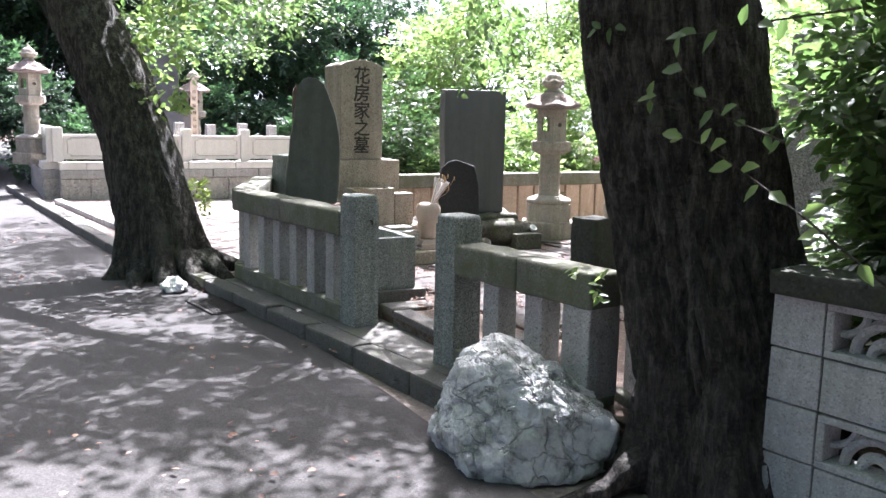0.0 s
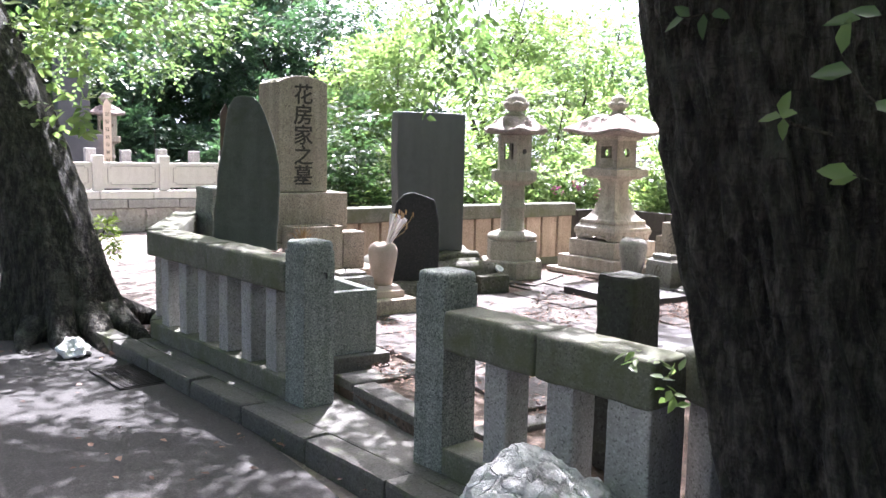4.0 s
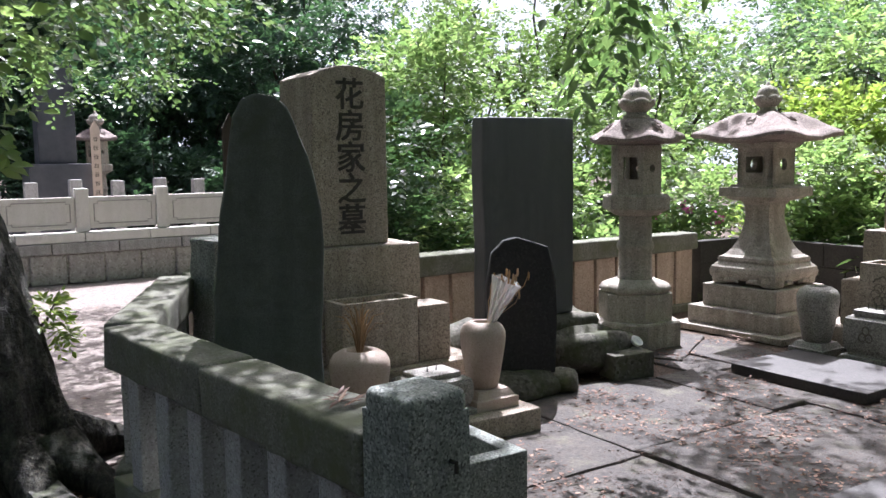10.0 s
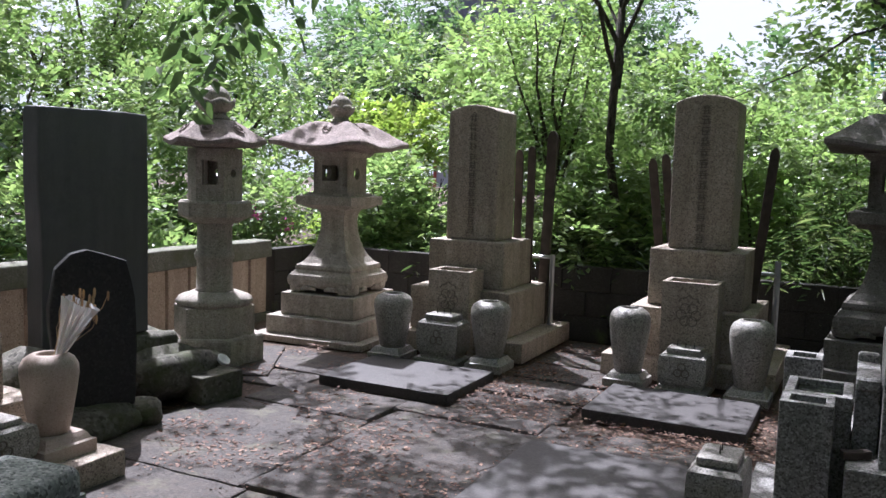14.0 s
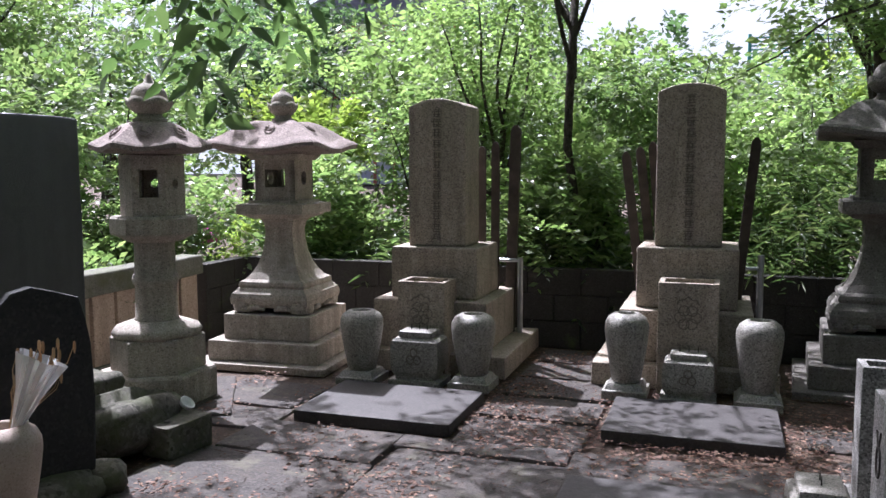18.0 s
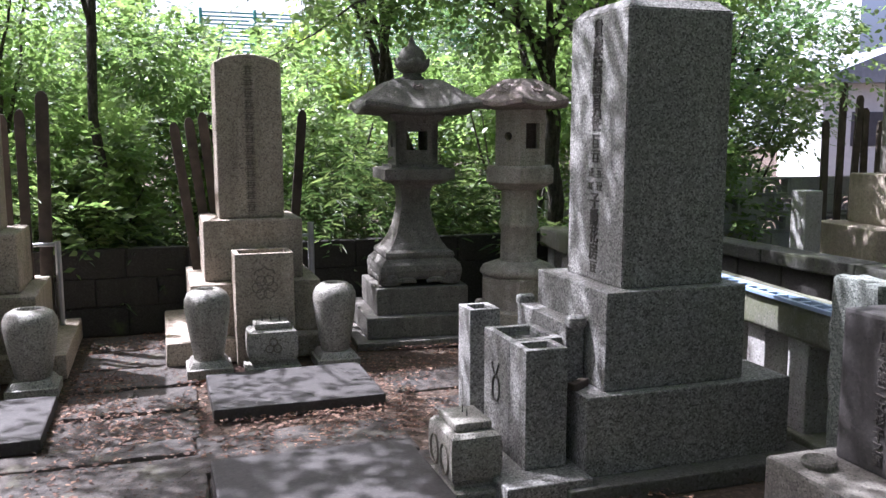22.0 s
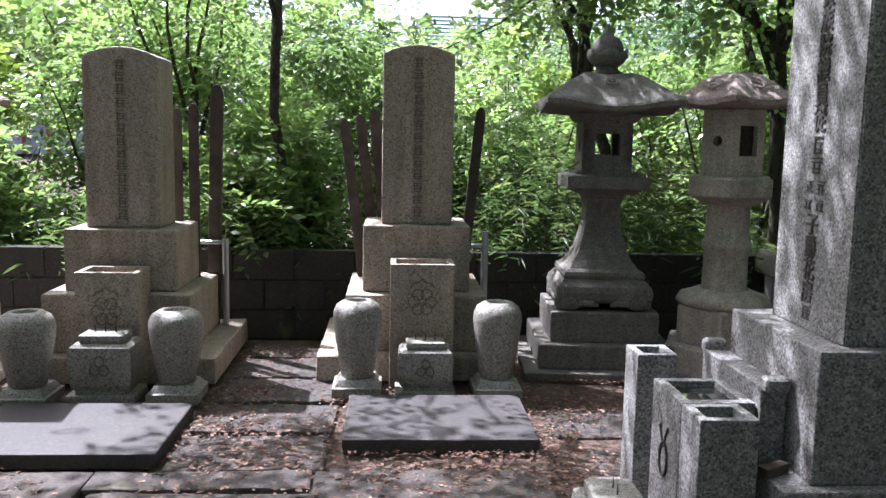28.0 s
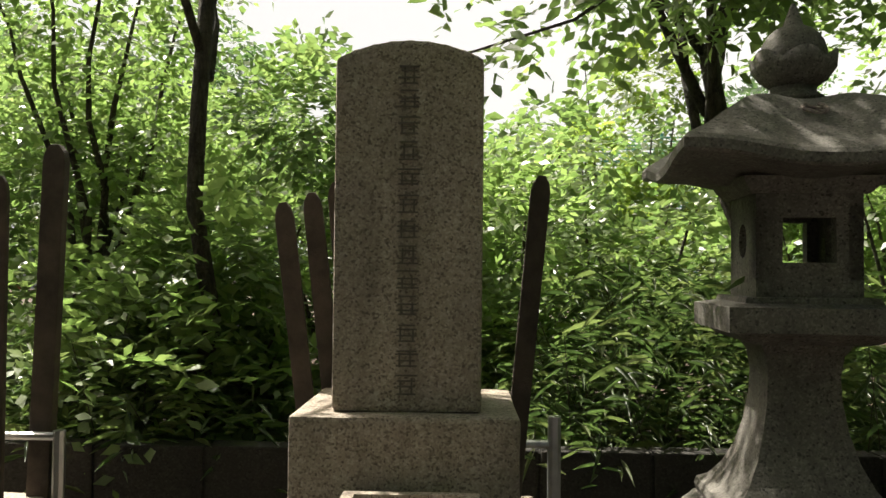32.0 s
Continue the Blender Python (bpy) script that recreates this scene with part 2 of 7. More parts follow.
def bark(name, c1, c2, c3, scale=1.0, lichen_at=0.55, lichen_colour=(0.13, 0.14, 0.10), lichen_much=0.4):
    m, nt, b = material(name)
    mp = nt.nodes.new("ShaderNodeMapping")
    mp.inputs["Scale"].default_value = (9 * scale, 9 * scale, 2.2 * scale)
    nt.links.new(where(nt), mp.inputs["Vector"])
    v = mp.outputs[0]
    ridge = noise_tex(nt, 2.2, 8, 0.72, v)
    col = ramp(nt, ridge, [(0.40, c1), (0.50, c2), (0.62, c3)])
    lichen = ramp(nt, noise_tex(nt, 5, 5, 0.7), [(lichen_at, grey(0)), (lichen_at + 0.16, grey(1))])
    col = mix(nt, col, lichen_colour, node_math(nt, "MULTIPLY", lichen, lichen_much))
    fleck = ramp(nt, noise_tex(nt, 95, 3, 0.6), [(0.55, grey(0)), (0.68, grey(1))])
    col = mix(nt, col, lichen_colour, node_math(nt, "MULTIPLY", fleck, 0.38))
    flat = nt.nodes.new("ShaderNodeMapping")
    flat.inputs["Scale"].default_value = (14, 14, 75)
    nt.links.new(where(nt), flat.inputs["Vector"])
    cross = noise_tex(nt, 1.0, 4, 0.6, flat.outputs[0])
    col = mix(nt, col, c1, node_math(nt, "MULTIPLY", ramp(nt, cross, [(0.56, grey(0)), (0.66, grey(1))]), 0.6))
    nt.links.new(col, b.inputs["Base Color"])
    b.inputs["Roughness"].default_value = 0.9
    bump(nt, b, node_math(nt, "ADD", node_math(nt, "ADD", ridge, noise_tex(nt, 45, 6, 0.7)), node_math(nt, "MULTIPLY", cross, 0.5)), 1.0, 0.05)
    return m


def leaf(name, c1, c2, c3, through=0.5, gloss=0.35, tint=(0.96, 1.10, 0.70)):
    m, nt, b = material(name)
    rnd = nt.nodes.new("ShaderNodeNewGeometry").outputs["Random Per Island"]
    col = ramp(nt, rnd, [(0.0, c1), (0.55, c2), (1.0, c3)])
    nt.links.new(col, b.inputs["Base Color"])
    b.inputs["Roughness"].default_value = gloss
    tr = nt.nodes.new("ShaderNodeBsdfTranslucent")
    nt.links.new(mix(nt, col, tint, 1.0, "MULTIPLY"), tr.inputs["Color"])
    br = node(nt, "ShaderNodeHueSaturation", Value=2.1, Saturation=0.97)
    nt.links.new(mix(nt, col, tint, 1.0, "MULTIPLY"), br.inputs["Color"])
    nt.links.new(br.outputs[0], tr.inputs["Color"])
    mx = nt.nodes.new("ShaderNodeMixShader")
    mx.inputs[0].default_value = through
    nt.links.new(b.outputs[0], mx.inputs[1])
    nt.links.new(tr.outputs[0], mx.inputs[2])
    nt.links.new(mx.outputs[0], nt.nodes["Material Output"].inputs["Surface"])
    return m


GRANITE_POST = stone("granite_post", (0.05, 0.055, 0.05), (0.22, 0.24, 0.22), (0.42, 0.43, 0.395), 175, 0.85, 0.6, (0.06, 0.066, 0.050), spread=0.35)
GRANITE_GREY = stone("granite_grey", (0.061, 0.059, 0.055), (0.248, 0.239, 0.226), (0.440, 0.429, 0.407), 150, 0.65, 0.5, (0.065, 0.06, 0.052), spread=0.2)
GRANITE_TAN = stone("granite_tan", (0.133, 0.105, 0.083), (0.386, 0.320, 0.253), (0.534, 0.461, 0.379), 170, 0.75, 0.6, (0.085, 0.068, 0.052), relief=0.35, spread=0.45)
GRANITE_LANTERN = stone("granite_lantern", (0.129, 0.116, 0.093), (0.402, 0.354, 0.298), (0.580, 0.531, 0.459), 180, 0.85, 0.7, (0.075, 0.066, 0.055), relief=0.4)
GRANITE_ROOF = stone("granite_roof_weathered", (0.106, 0.077, 0.069), (0.312, 0.250, 0.225), (0.463, 0.388, 0.356), 160, 0.9, 0.65, (0.075, 0.06, 0.055), relief=0.5)
# darker granite: partly its own tone, partly the corner lantern's shade in colour
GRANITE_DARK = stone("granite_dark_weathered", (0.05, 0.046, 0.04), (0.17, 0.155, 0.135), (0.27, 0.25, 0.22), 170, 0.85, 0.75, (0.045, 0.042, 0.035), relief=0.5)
VASE_STONE = stone("vase_granite", (0.062, 0.056, 0.049), (0.293, 0.276, 0.242), (0.459, 0.435, 0.394), 190, 0.5, 0.5, (0.09, 0.08, 0.064), spread=0.4)
VASE_TAN = stone("tan_vase_stone", (0.24, 0.185, 0.15), (0.40, 0.315, 0.262), (0.47, 0.385, 0.325), 260, 0.7, 0.4, (0.17, 0.13, 0.10), relief=0.12, spread=0.9, streaks=0.3)
RAIL_STONE = stone("mossy_rail_stone", (0.069, 0.069, 0.054), (0.158, 0.153, 0.124), (0.246, 0.242, 0.202), 150, 0.9, 0.6, (0.06, 0.06, 0.045), moss=0.55, moss_colour=(0.085, 0.095, 0.045))
BALUSTER_STONE = stone("baluster_stone", (0.152, 0.145, 0.138), (0.372, 0.359, 0.344), (0.510, 0.497, 0.482), 150, 0.85, 0.5, (0.075, 0.07, 0.058))
PLANK_STONE = stone("tan_fence_stone", (0.187, 0.138, 0.099), (0.440, 0.341, 0.259), (0.572, 0.462, 0.363), 120, 0.85, 0.5, (0.13, 0.10, 0.075))
SLATE = stone("dark_slate", (0.047, 0.049, 0.052), (0.068, 0.072, 0.075), (0.088, 0.094, 0.098), 300, 0.4, 0.6, (0.022, 0.023, 0.025), relief=0.4)
SLATE_MOSS = stone("dark_slate_mossy", (0.055, 0.061, 0.055), (0.088, 0.097, 0.084), (0.118, 0.127, 0.110), 300, 0.75, 0.5, (0.02, 0.022, 0.018), moss=0.25, moss_colour=(0.055, 0.062, 0.042), relief=0.4)
SLATE_BLACK = stone("black_slate", (0.008, 0.009, 0.010), (0.016, 0.017, 0.018), (0.03, 0.03, 0.031), 90, 0.85, 0.3, (0.01, 0.01, 0.01), relief=0.3)
SLAB_STONE = stone("slab_slate", (0.025, 0.022, 0.022), (0.043, 0.038, 0.037), (0.066, 0.059, 0.057), 90, 0.7, 0.45, (0.045, 0.04, 0.036), relief=0.2)
PAVING = stone("paving_stone", (0.015, 0.013, 0.013), (0.041, 0.036, 0.033), (0.077, 0.067, 0.061), 95, 0.85, 0.75, (0.115, 0.086, 0.066), moss=0.2, moss_colour=(0.11, 0.105, 0.07), relief=0.6, streaks=0.0)
MOSS_ROCK = stone("mossy_rock", (0.03, 0.028, 0.022), (0.095, 0.088, 0.072), (0.17, 0.158, 0.135), 60, 0.95, 0.6, (0.03, 0.028, 0.02), moss=0.55, moss_colour=(0.055, 0.064, 0.026), relief=0.6)
def boulder_stone():
    """Pale crystalline rock: white faces, grey weathered patches, dark cracks."""
    m, nt, b = material("white_boulder")
    big = noise_tex(nt, 5.5, 9, 0.72)
    col = ramp(nt, big, [(0.27, (0.06, 0.062, 0.06)), (0.37, (0.26, 0.265, 0.26)), (0.46, (0.58, 0.585, 0.575)), (0.58, (0.82, 0.825, 0.815))])
    veins = node(nt, "ShaderNodeTexVoronoi", Scale=9.0)
    veins.feature = "DISTANCE_TO_EDGE"
    warp = node(nt, "ShaderNodeTexNoise", Scale=7.0, Detail=5.0)
    nt.links.new(where(nt), warp.inputs["Vector"])
    nt.links.new(mix(nt, where(nt), warp.outputs["Color"], 0.16), veins.inputs["Vector"])
    crack = ramp(nt, veins.outputs["Distance"], [(0.0, grey(1.0)), (0.035, grey(0.0))])
    col = mix(nt, col, (0.10, 0.10, 0.095), node_math(nt, "MULTIPLY", crack, 0.22))
    green = ramp(nt, noise_tex(nt, 3.1, 6, 0.7), [(0.56, grey(0)), (0.70, grey(1))])
    col = mix(nt, col, (0.15, 0.16, 0.12), node_math(nt, "MULTIPLY", green, 0.6))
    nt.links.new(col, b.inputs["Base Color"])
    b.inputs["Roughness"].default_value = 0.85
    bump(nt, b, node_math(nt, "SUBTRACT", node_math(nt, "ADD", noise_tex(nt, 24, 8, 0.75), big), crack), 1.0, 0.03)
    return m


BOULDER_STONE = boulder_stone()
LL_STONE = stone("mossy_dark_pillar", (0.018, 0.018, 0.015), (0.045, 0.045, 0.037), (0.07, 0.07, 0.06), 90, 0.95, 0.5, (0.018, 0.018, 0.014), moss=0.35, moss_colour=(0.045, 0.052, 0.02), relief=0.7)
WHITE_STONE = stone("white_fence_stone", (0.525, 0.493, 0.452), (0.693, 0.662, 0.614), (0.798, 0.766, 0.724), 160, 0.8, 0.3, (0.36, 0.34, 0.28))
RUBBLE_STONE = stone("rubble_base_stone", (0.24, 0.22, 0.20), (0.42, 0.39, 0.36), (0.56, 0.53, 0.49), 40, 0.9, 0.5, (0.16, 0.145, 0.12), relief=0.8)
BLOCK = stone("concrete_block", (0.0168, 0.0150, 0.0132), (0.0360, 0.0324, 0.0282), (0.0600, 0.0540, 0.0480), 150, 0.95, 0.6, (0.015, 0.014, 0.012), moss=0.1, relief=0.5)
BLOCK_LIGHT = stone("ornamental_block", (0.270, 0.270, 0.259), (0.432, 0.432, 0.421), (0.562, 0.562, 0.540), 150, 0.95, 0.5, (0.13, 0.13, 0.115), relief=0.5)
KERB = stone("kerb_concrete", (0.047, 0.044, 0.039), (0.102, 0.098, 0.089), (0.153, 0.148, 0.136), 120, 0.95, 0.55, (0.07, 0.065, 0.05), moss=0.2, relief=0.5)
SOIL = stone("soil_litter", (0.03, 0.02, 0.014), (0.075, 0.05, 0.034), (0.15, 0.105, 0.075), 55, 0.95, 0.4, (0.03, 0.02, 0.014), relief=0.9)
GRAVEL = stone("pinkish_gravel", (0.095, 0.078, 0.068), (0.184, 0.153, 0.136), (0.278, 0.242, 0.218), 45, 0.95, 0.3, (0.17, 0.13, 0.11), relief=0.7)
ASPHALT = stone("asphalt", (0.016, 0.0145, 0.0135), (0.037, 0.034, 0.0315), (0.075, 0.069, 0.064), 130, 0.9, 0.45, (0.035, 0.033, 0.032), relief=0.7)
INK = plain("engraved_and_hollow_dark", (0.035, 0.03, 0.027), (0.06, 0.052, 0.045), 30, 0.9, 0.2)
INK_SOFT = plain("worn_engraving", (0.10, 0.085, 0.07), (0.15, 0.13, 0.105), 30, 0.9, 0.2)
IRON = plain("dark_iron", (0.02, 0.02, 0.021), (0.05, 0.045, 0.04), 30, 0.6, 0.2, 0.7)
STEEL = plain("galvanised_pipe", (0.30, 0.31, 0.32), (0.45, 0.46, 0.46), 14, 0.4, 0.05, 0.8)
STAKE_WOOD = plain("weathered_wood", (0.04, 0.03, 0.024), (0.10, 0.077, 0.06), 9, 0.9, 0.6)
STAKE_PALE = plain("pale_new_wood", (0.55, 0.43, 0.33), (0.66, 0.54, 0.43), 9, 0.8, 0.2)
DARK_STONE_FAR = plain("polished_dark_grave", (0.05, 0.05, 0.06), (0.085, 0.085, 0.10), 5, 0.35, 0.05)
BARK = bark("cherry_bark", (0.012, 0.010, 0.009), (0.044, 0.036, 0.030), (0.125, 0.107, 0.09), 2.0)
BARK_GREY = bark("lichen_mottled_bark", (0.010, 0.008, 0.006), (0.036, 0.032, 0.024), (0.11, 0.10, 0.075), 1.5, 0.54, (0.14, 0.155, 0.115), 0.55)
BARK_FAR = bark("shrub_bark", (0.03, 0.022, 0.015), (0.07, 0.055, 0.04), (0.12, 0.10, 0.075), 2.0)
LEAF_CHERRY = leaf("cherry_leaf", (0.051, 0.085, 0.031), (0.068, 0.105, 0.040), (0.096, 0.130, 0.056), 0.42)
LEAF_SUNNY = leaf("sunny_shrub_leaf", (0.085, 0.128, 0.050), (0.125, 0.172, 0.068), (0.190, 0.225, 0.104), 0.48)
LEAF_DARK = leaf("evergreen_leaf", (0.030, 0.055, 0.027), (0.045, 0.080, 0.037), (0.075, 0.115, 0.053), 0.35, 0.28)
LEAF_MAPLE = leaf("maple_leaf", (0.096, 0.140, 0.050), (0.136, 0.185, 0.069), (0.181, 0.225, 0.094), 0.5)
LEAF_YELLOW = leaf("yellow_green_leaf", (0.12, 0.17, 0.03), (0.17, 0.215, 0.042), (0.22, 0.25, 0.065), 0.48)
LEAF_FAR = leaf("distant_leaf", (0.06, 0.10, 0.05), (0.085, 0.135, 0.065), (0.11, 0.16, 0.08), 0.4, 0.6)
LEAF_WOOD = leaf("shaded_wood_leaf", (0.030, 0.062, 0.036), (0.046, 0.088, 0.048), (0.072, 0.125, 0.066), 0.28, 0.5)
LEAF_SASA = leaf("bamboo_grass_leaf", (0.040, 0.065, 0.025), (0.068, 0.100, 0.037), (0.147, 0.170, 0.075), 0.35, 0.35)
PETAL = leaf("pink_petal", (0.50, 0.12, 0.36), (0.58, 0.17, 0.43), (0.64, 0.26, 0.52), 0.4, 0.6, (1, 0.8, 1))
LITTER = leaf("dead_leaf", (0.055, 0.026, 0.016), (0.12, 0.055, 0.034), (0.27, 0.17, 0.115), 0.1, 0.7, (1, 0.8, 0.5))
LITTER_DARK = leaf("dark_debris", (0.018, 0.011, 0.008), (0.04, 0.022, 0.015), (0.085, 0.045, 0.03), 0.05, 0.9, (1, 0.8, 0.5))
DRY_GRASS = leaf("dry_stem", (0.22, 0.14, 0.07), (0.32, 0.22, 0.12), (0.42, 0.31, 0.19), 0.2, 0.7, (1, 0.9, 0.6))
PLASTIC_BLUE = plain("pale_blue_plastic", (0.22, 0.30, 0.45), (0.32, 0.40, 0.55), 20, 0.45, 0.05)
NET_GREEN = plain("green_net", (0.10, 0.36, 0.30), (0.16, 0.45, 0.38), 3, 0.7, 0.0)
ROOF_TILE = plain("grey_blue_roof_tile", (0.17, 0.19, 0.23), (0.27, 0.29, 0.34), 4, 0.6, 0.1)
RED_WOOD = plain("vermilion_timber", (0.36, 0.08, 0.05), (0.44, 0.12, 0.08), 4, 0.6, 0.1)
PALE_WALL = plain("pale_plaster", (0.55, 0.56, 0.57), (0.68, 0.68, 0.68), 4, 0.8, 0.1)
PAPER = plain("white_tissue", (0.72, 0.71, 0.70), (0.82, 0.81, 0.80), 9, 0.9, 0.3)

WATER, _nt, _b = material("still_water")
_b.inputs["Base Color"].default_value = (0.02, 0.022, 0.018, 1)
_b.inputs["Roughness"].default_value = 0.03
CLEAR, _nt, _b = material("clear_plastic_wrap")
_b.inputs["Base Color"].default_value = (0.85, 0.86, 0.88, 1)
_b.inputs["Roughness"].default_value = 0.35
_b.inputs["Transmission Weight"].default_value = 0.6
_b.inputs["IOR"].default_value = 1.2

# ---------------------------------------------------------------- ground, road, plot floor, walls
def sheet(x0, x1, y0, y1, z, cell, amp, seed=0.0):
    bm = bmesh.new()
    nx, ny = max(1, round((x1 - x0) / cell)), max(1, round((y1 - y0) / cell))
    rows = []
    for j in range(ny + 1):
        row = []
        for i in range(nx + 1):
            x, y = x0 + (x1 - x0) * i / nx, y0 + (y1 - y0) * j / ny
            row.append(bm.verts.new((x, y, z + amp * noise.noise(Vector((x * 0.7, y * 0.7, seed))) + amp * 0.4 * noise.noise(Vector((x * 2.7, y * 2.7, seed))))))
        rows.append(row)
    for j in range(ny):
        for i in range(nx):
            bm.faces.new((rows[j][i], rows[j][i + 1], rows[j + 1][i + 1], rows[j + 1][i]))
    return bm


def line_y(x):
    """The front line of the plot."""
    return 1.29 + 0.125 * x


structure("ground", sheet(-400, 400, -400, 400, -0.33, 80, 0.0), SOIL, "bare earth reaching to the horizon")
structure("road", sheet(-40, 30, -9, 0.98, -0.2, 0.25, 0.008), ASPHALT, "grey worn asphalt road with patches of dappled sun", True)
structure("verge", sheet(-14, 30, 0.97, 9.5, -0.235, 0.3, 0.02, 3.0), GRAVEL, "pinkish gravel and earth beside the road", True)
structure("floor", sheet(-3.4, 2.75, 1.52, 6.85, -0.028, 0.12, 0.006, 5.0), SOIL, "brown earth between the paving slabs of the grave plot", True)
bed = structure("plot_bed", box(-3.4, 2.75, 1.5, 6.86, -0.3, -0.05, 0), SOIL, "earth bed under the grave plot")
structure("back_ground", sheet(-14, 14, 6.95, 24, -0.12, 0.5, 0.05, 8.0), SOIL, "dark leafy earth behind the block wall", True)
structure("side_ground", sheet(2.8, 14, 1.6, 6.95, -0.12, 0.5, 0.03, 9.0), SOIL, "shaded earth of the neighbouring plots", True)

# kerb along the front of the plot
kerb = tagged(new("kerb"), "low worn concrete kerb along the road edge", "kerb", "", "structure")
ang = math.degrees(math.atan(0.125))
for i in range(-20, 6):
    x = i * 0.62 + 0.18
    L = 0.616
    if x > 2.0:
        break
    if -3.5 < x < -2.5:
        continue
    y = line_y(x) - 0.24 if x > -2.6 else 0.36 + 0.088 * (x + 4.3)
    bm = box(-L / 2, L / 2, -0.075, 0.075, -0.14, 0.1, 0.02, rough=0.006, cell=0.16, seed=i * 3.1)
    part("kerb_stone", bm, KERB, kerb, at=pose(x, y, -0.2 + RNG.uniform(-0.004, 0.003), 0, RNG.uniform(-0.3, 0.3), ang if x > -2.6 else 5.0))
inner = tagged(new("kerb_inner"), "pale low kerb of the gravel walk before the white fence", "kerb", "", "structure")
for i in range(10):
    x = -3.75 - i * 0.62
    part("kerb_stone", box(-0.3, 0.3, -0.06, 0.06, -0.1, 0.09, 0.018, rough=0.006, cell=0.16, seed=i * 1.7), BALUSTER_STONE, inner, at=pose(x, 0.60 + 0.117 * (x + 6) + 0.04, -0.2, 0, 0, 6.7))
strip = sheet(-12, -3.3, 0.43, 1.7, -0.183, 0.3, 0.006, 6.0)
for v in strip.verts:
    v.co.y += 0.09 * (v.co.x + 4.3)
structure("gravel_strip", strip, GRAVEL, "pinkish gravel between the road kerb and the white fence", True)
# low sill strip between kerb and fence
structure("sill", add_box(bmesh.new(), -1.95, 2.25, -0.17, 0.24, -0.2, -0.1, 0.015, rough=0.006, cell=0.2), KERB, "flat concrete strip under the stone fence").matrix_basis = pose(0, 1.29, 0, 0, 0, ang)

# entrance edging stones
edging = tagged(new("edging"), "grey stone edging at the entrance of the plot", "edging", "", "structure")
for x0, x1, y0, y1, z1 in ((0.1, 0.98, 1.50, 1.64, -0.005), (-0.12, 0.09, 1.50, 2.45, 0.0), (0.99, 1.12, 1.62, 2.2, 0.0)):
    part("edging_stone", box(x0, x1, y0, y1, -0.12, z1, 0.015, rough=0.006, cell=0.2, seed=x0), KERB, edging)

# paving
paving = tagged(new("paving"), "worn grey flagstones strewn with dead leaves", "paving", "", "structure")
xs = [-2.0, -0.93, -0.08, 0.85]
rows_y = [(2.05, 2.99), (3.0, 4.04), (4.05, 4.485)]
for j, (y0, y1) in enumerate(rows_y):
    off = (0.06, 0.0, -0.03)[j]
    for i in range(3):
        x0, x1 = xs[i] + off + 0.004, xs[i + 1] + off - 0.004
        if i == 0:
            x0 += (0.0, 0.1, 0.25)[j]
        yy0, yy1 = y0 + (0.0, 0.03, 0.22)[i] * (j == 1), y1 + (0, 0.24, 0.0)[i] * (j == 1)
        if j == 2:
            yy0 += (0, 0.26, 0)[i]
        if yy1 - yy0 < 0.15:
            continue
        bm = box(-(x1 - x0) / 2, (x1 - x0) / 2, -(yy1 - yy0) / 2, (yy1 - yy0) / 2, -0.05, 0, 0.012, rough=0.007, cell=0.12, seed=i * 2.3 + j)
        part("flagstone", bm, PAVING, paving, at=pose((x0 + x1) / 2, (yy0 + yy1) / 2, RNG.uniform(-0.004, 0.004), RNG.uniform(-0.25, 0.25), RNG.uniform(-0.25, 0.25), RNG.uniform(-0.8, 0.8)))
for k in range(5):
    y0, y1 = 4.5 + k * 0.44, 4.92 + k * 0.44
    if y1 > 6.7:
        break
    part("flagstone", box(-0.32, 0.32, -0.2, 0.2, -0.05, 0, 0.012, rough=0.007, cell=0.12, seed=k + 20), PAVING, paving, at=pose(-0.40 + 0.012 * k, (y0 + y1) / 2, RNG.uniform(-0.006, 0.002), 0, 0, RNG.uniform(-1.5, 1.5)))
for x, y, w, d in ((-2.05, 5.02, 0.62, 0.5), (-1.95, 4.55, 0.5, 0.34), (1.25, 5.1, 0.6, 0.4), (0.45, 2.5, 0.7, 0.7), (1.3, 4.5, 0.5, 0.5)):
    part("flagstone", box(-w / 2, w / 2, -d / 2, d / 2, -0.05, 0, 0.012, rough=0.007, cell=0.12, seed=x), PAVING, paving, at=pose(x, y, -0.012, 0, 0, RNG.uniform(-4, 4)))


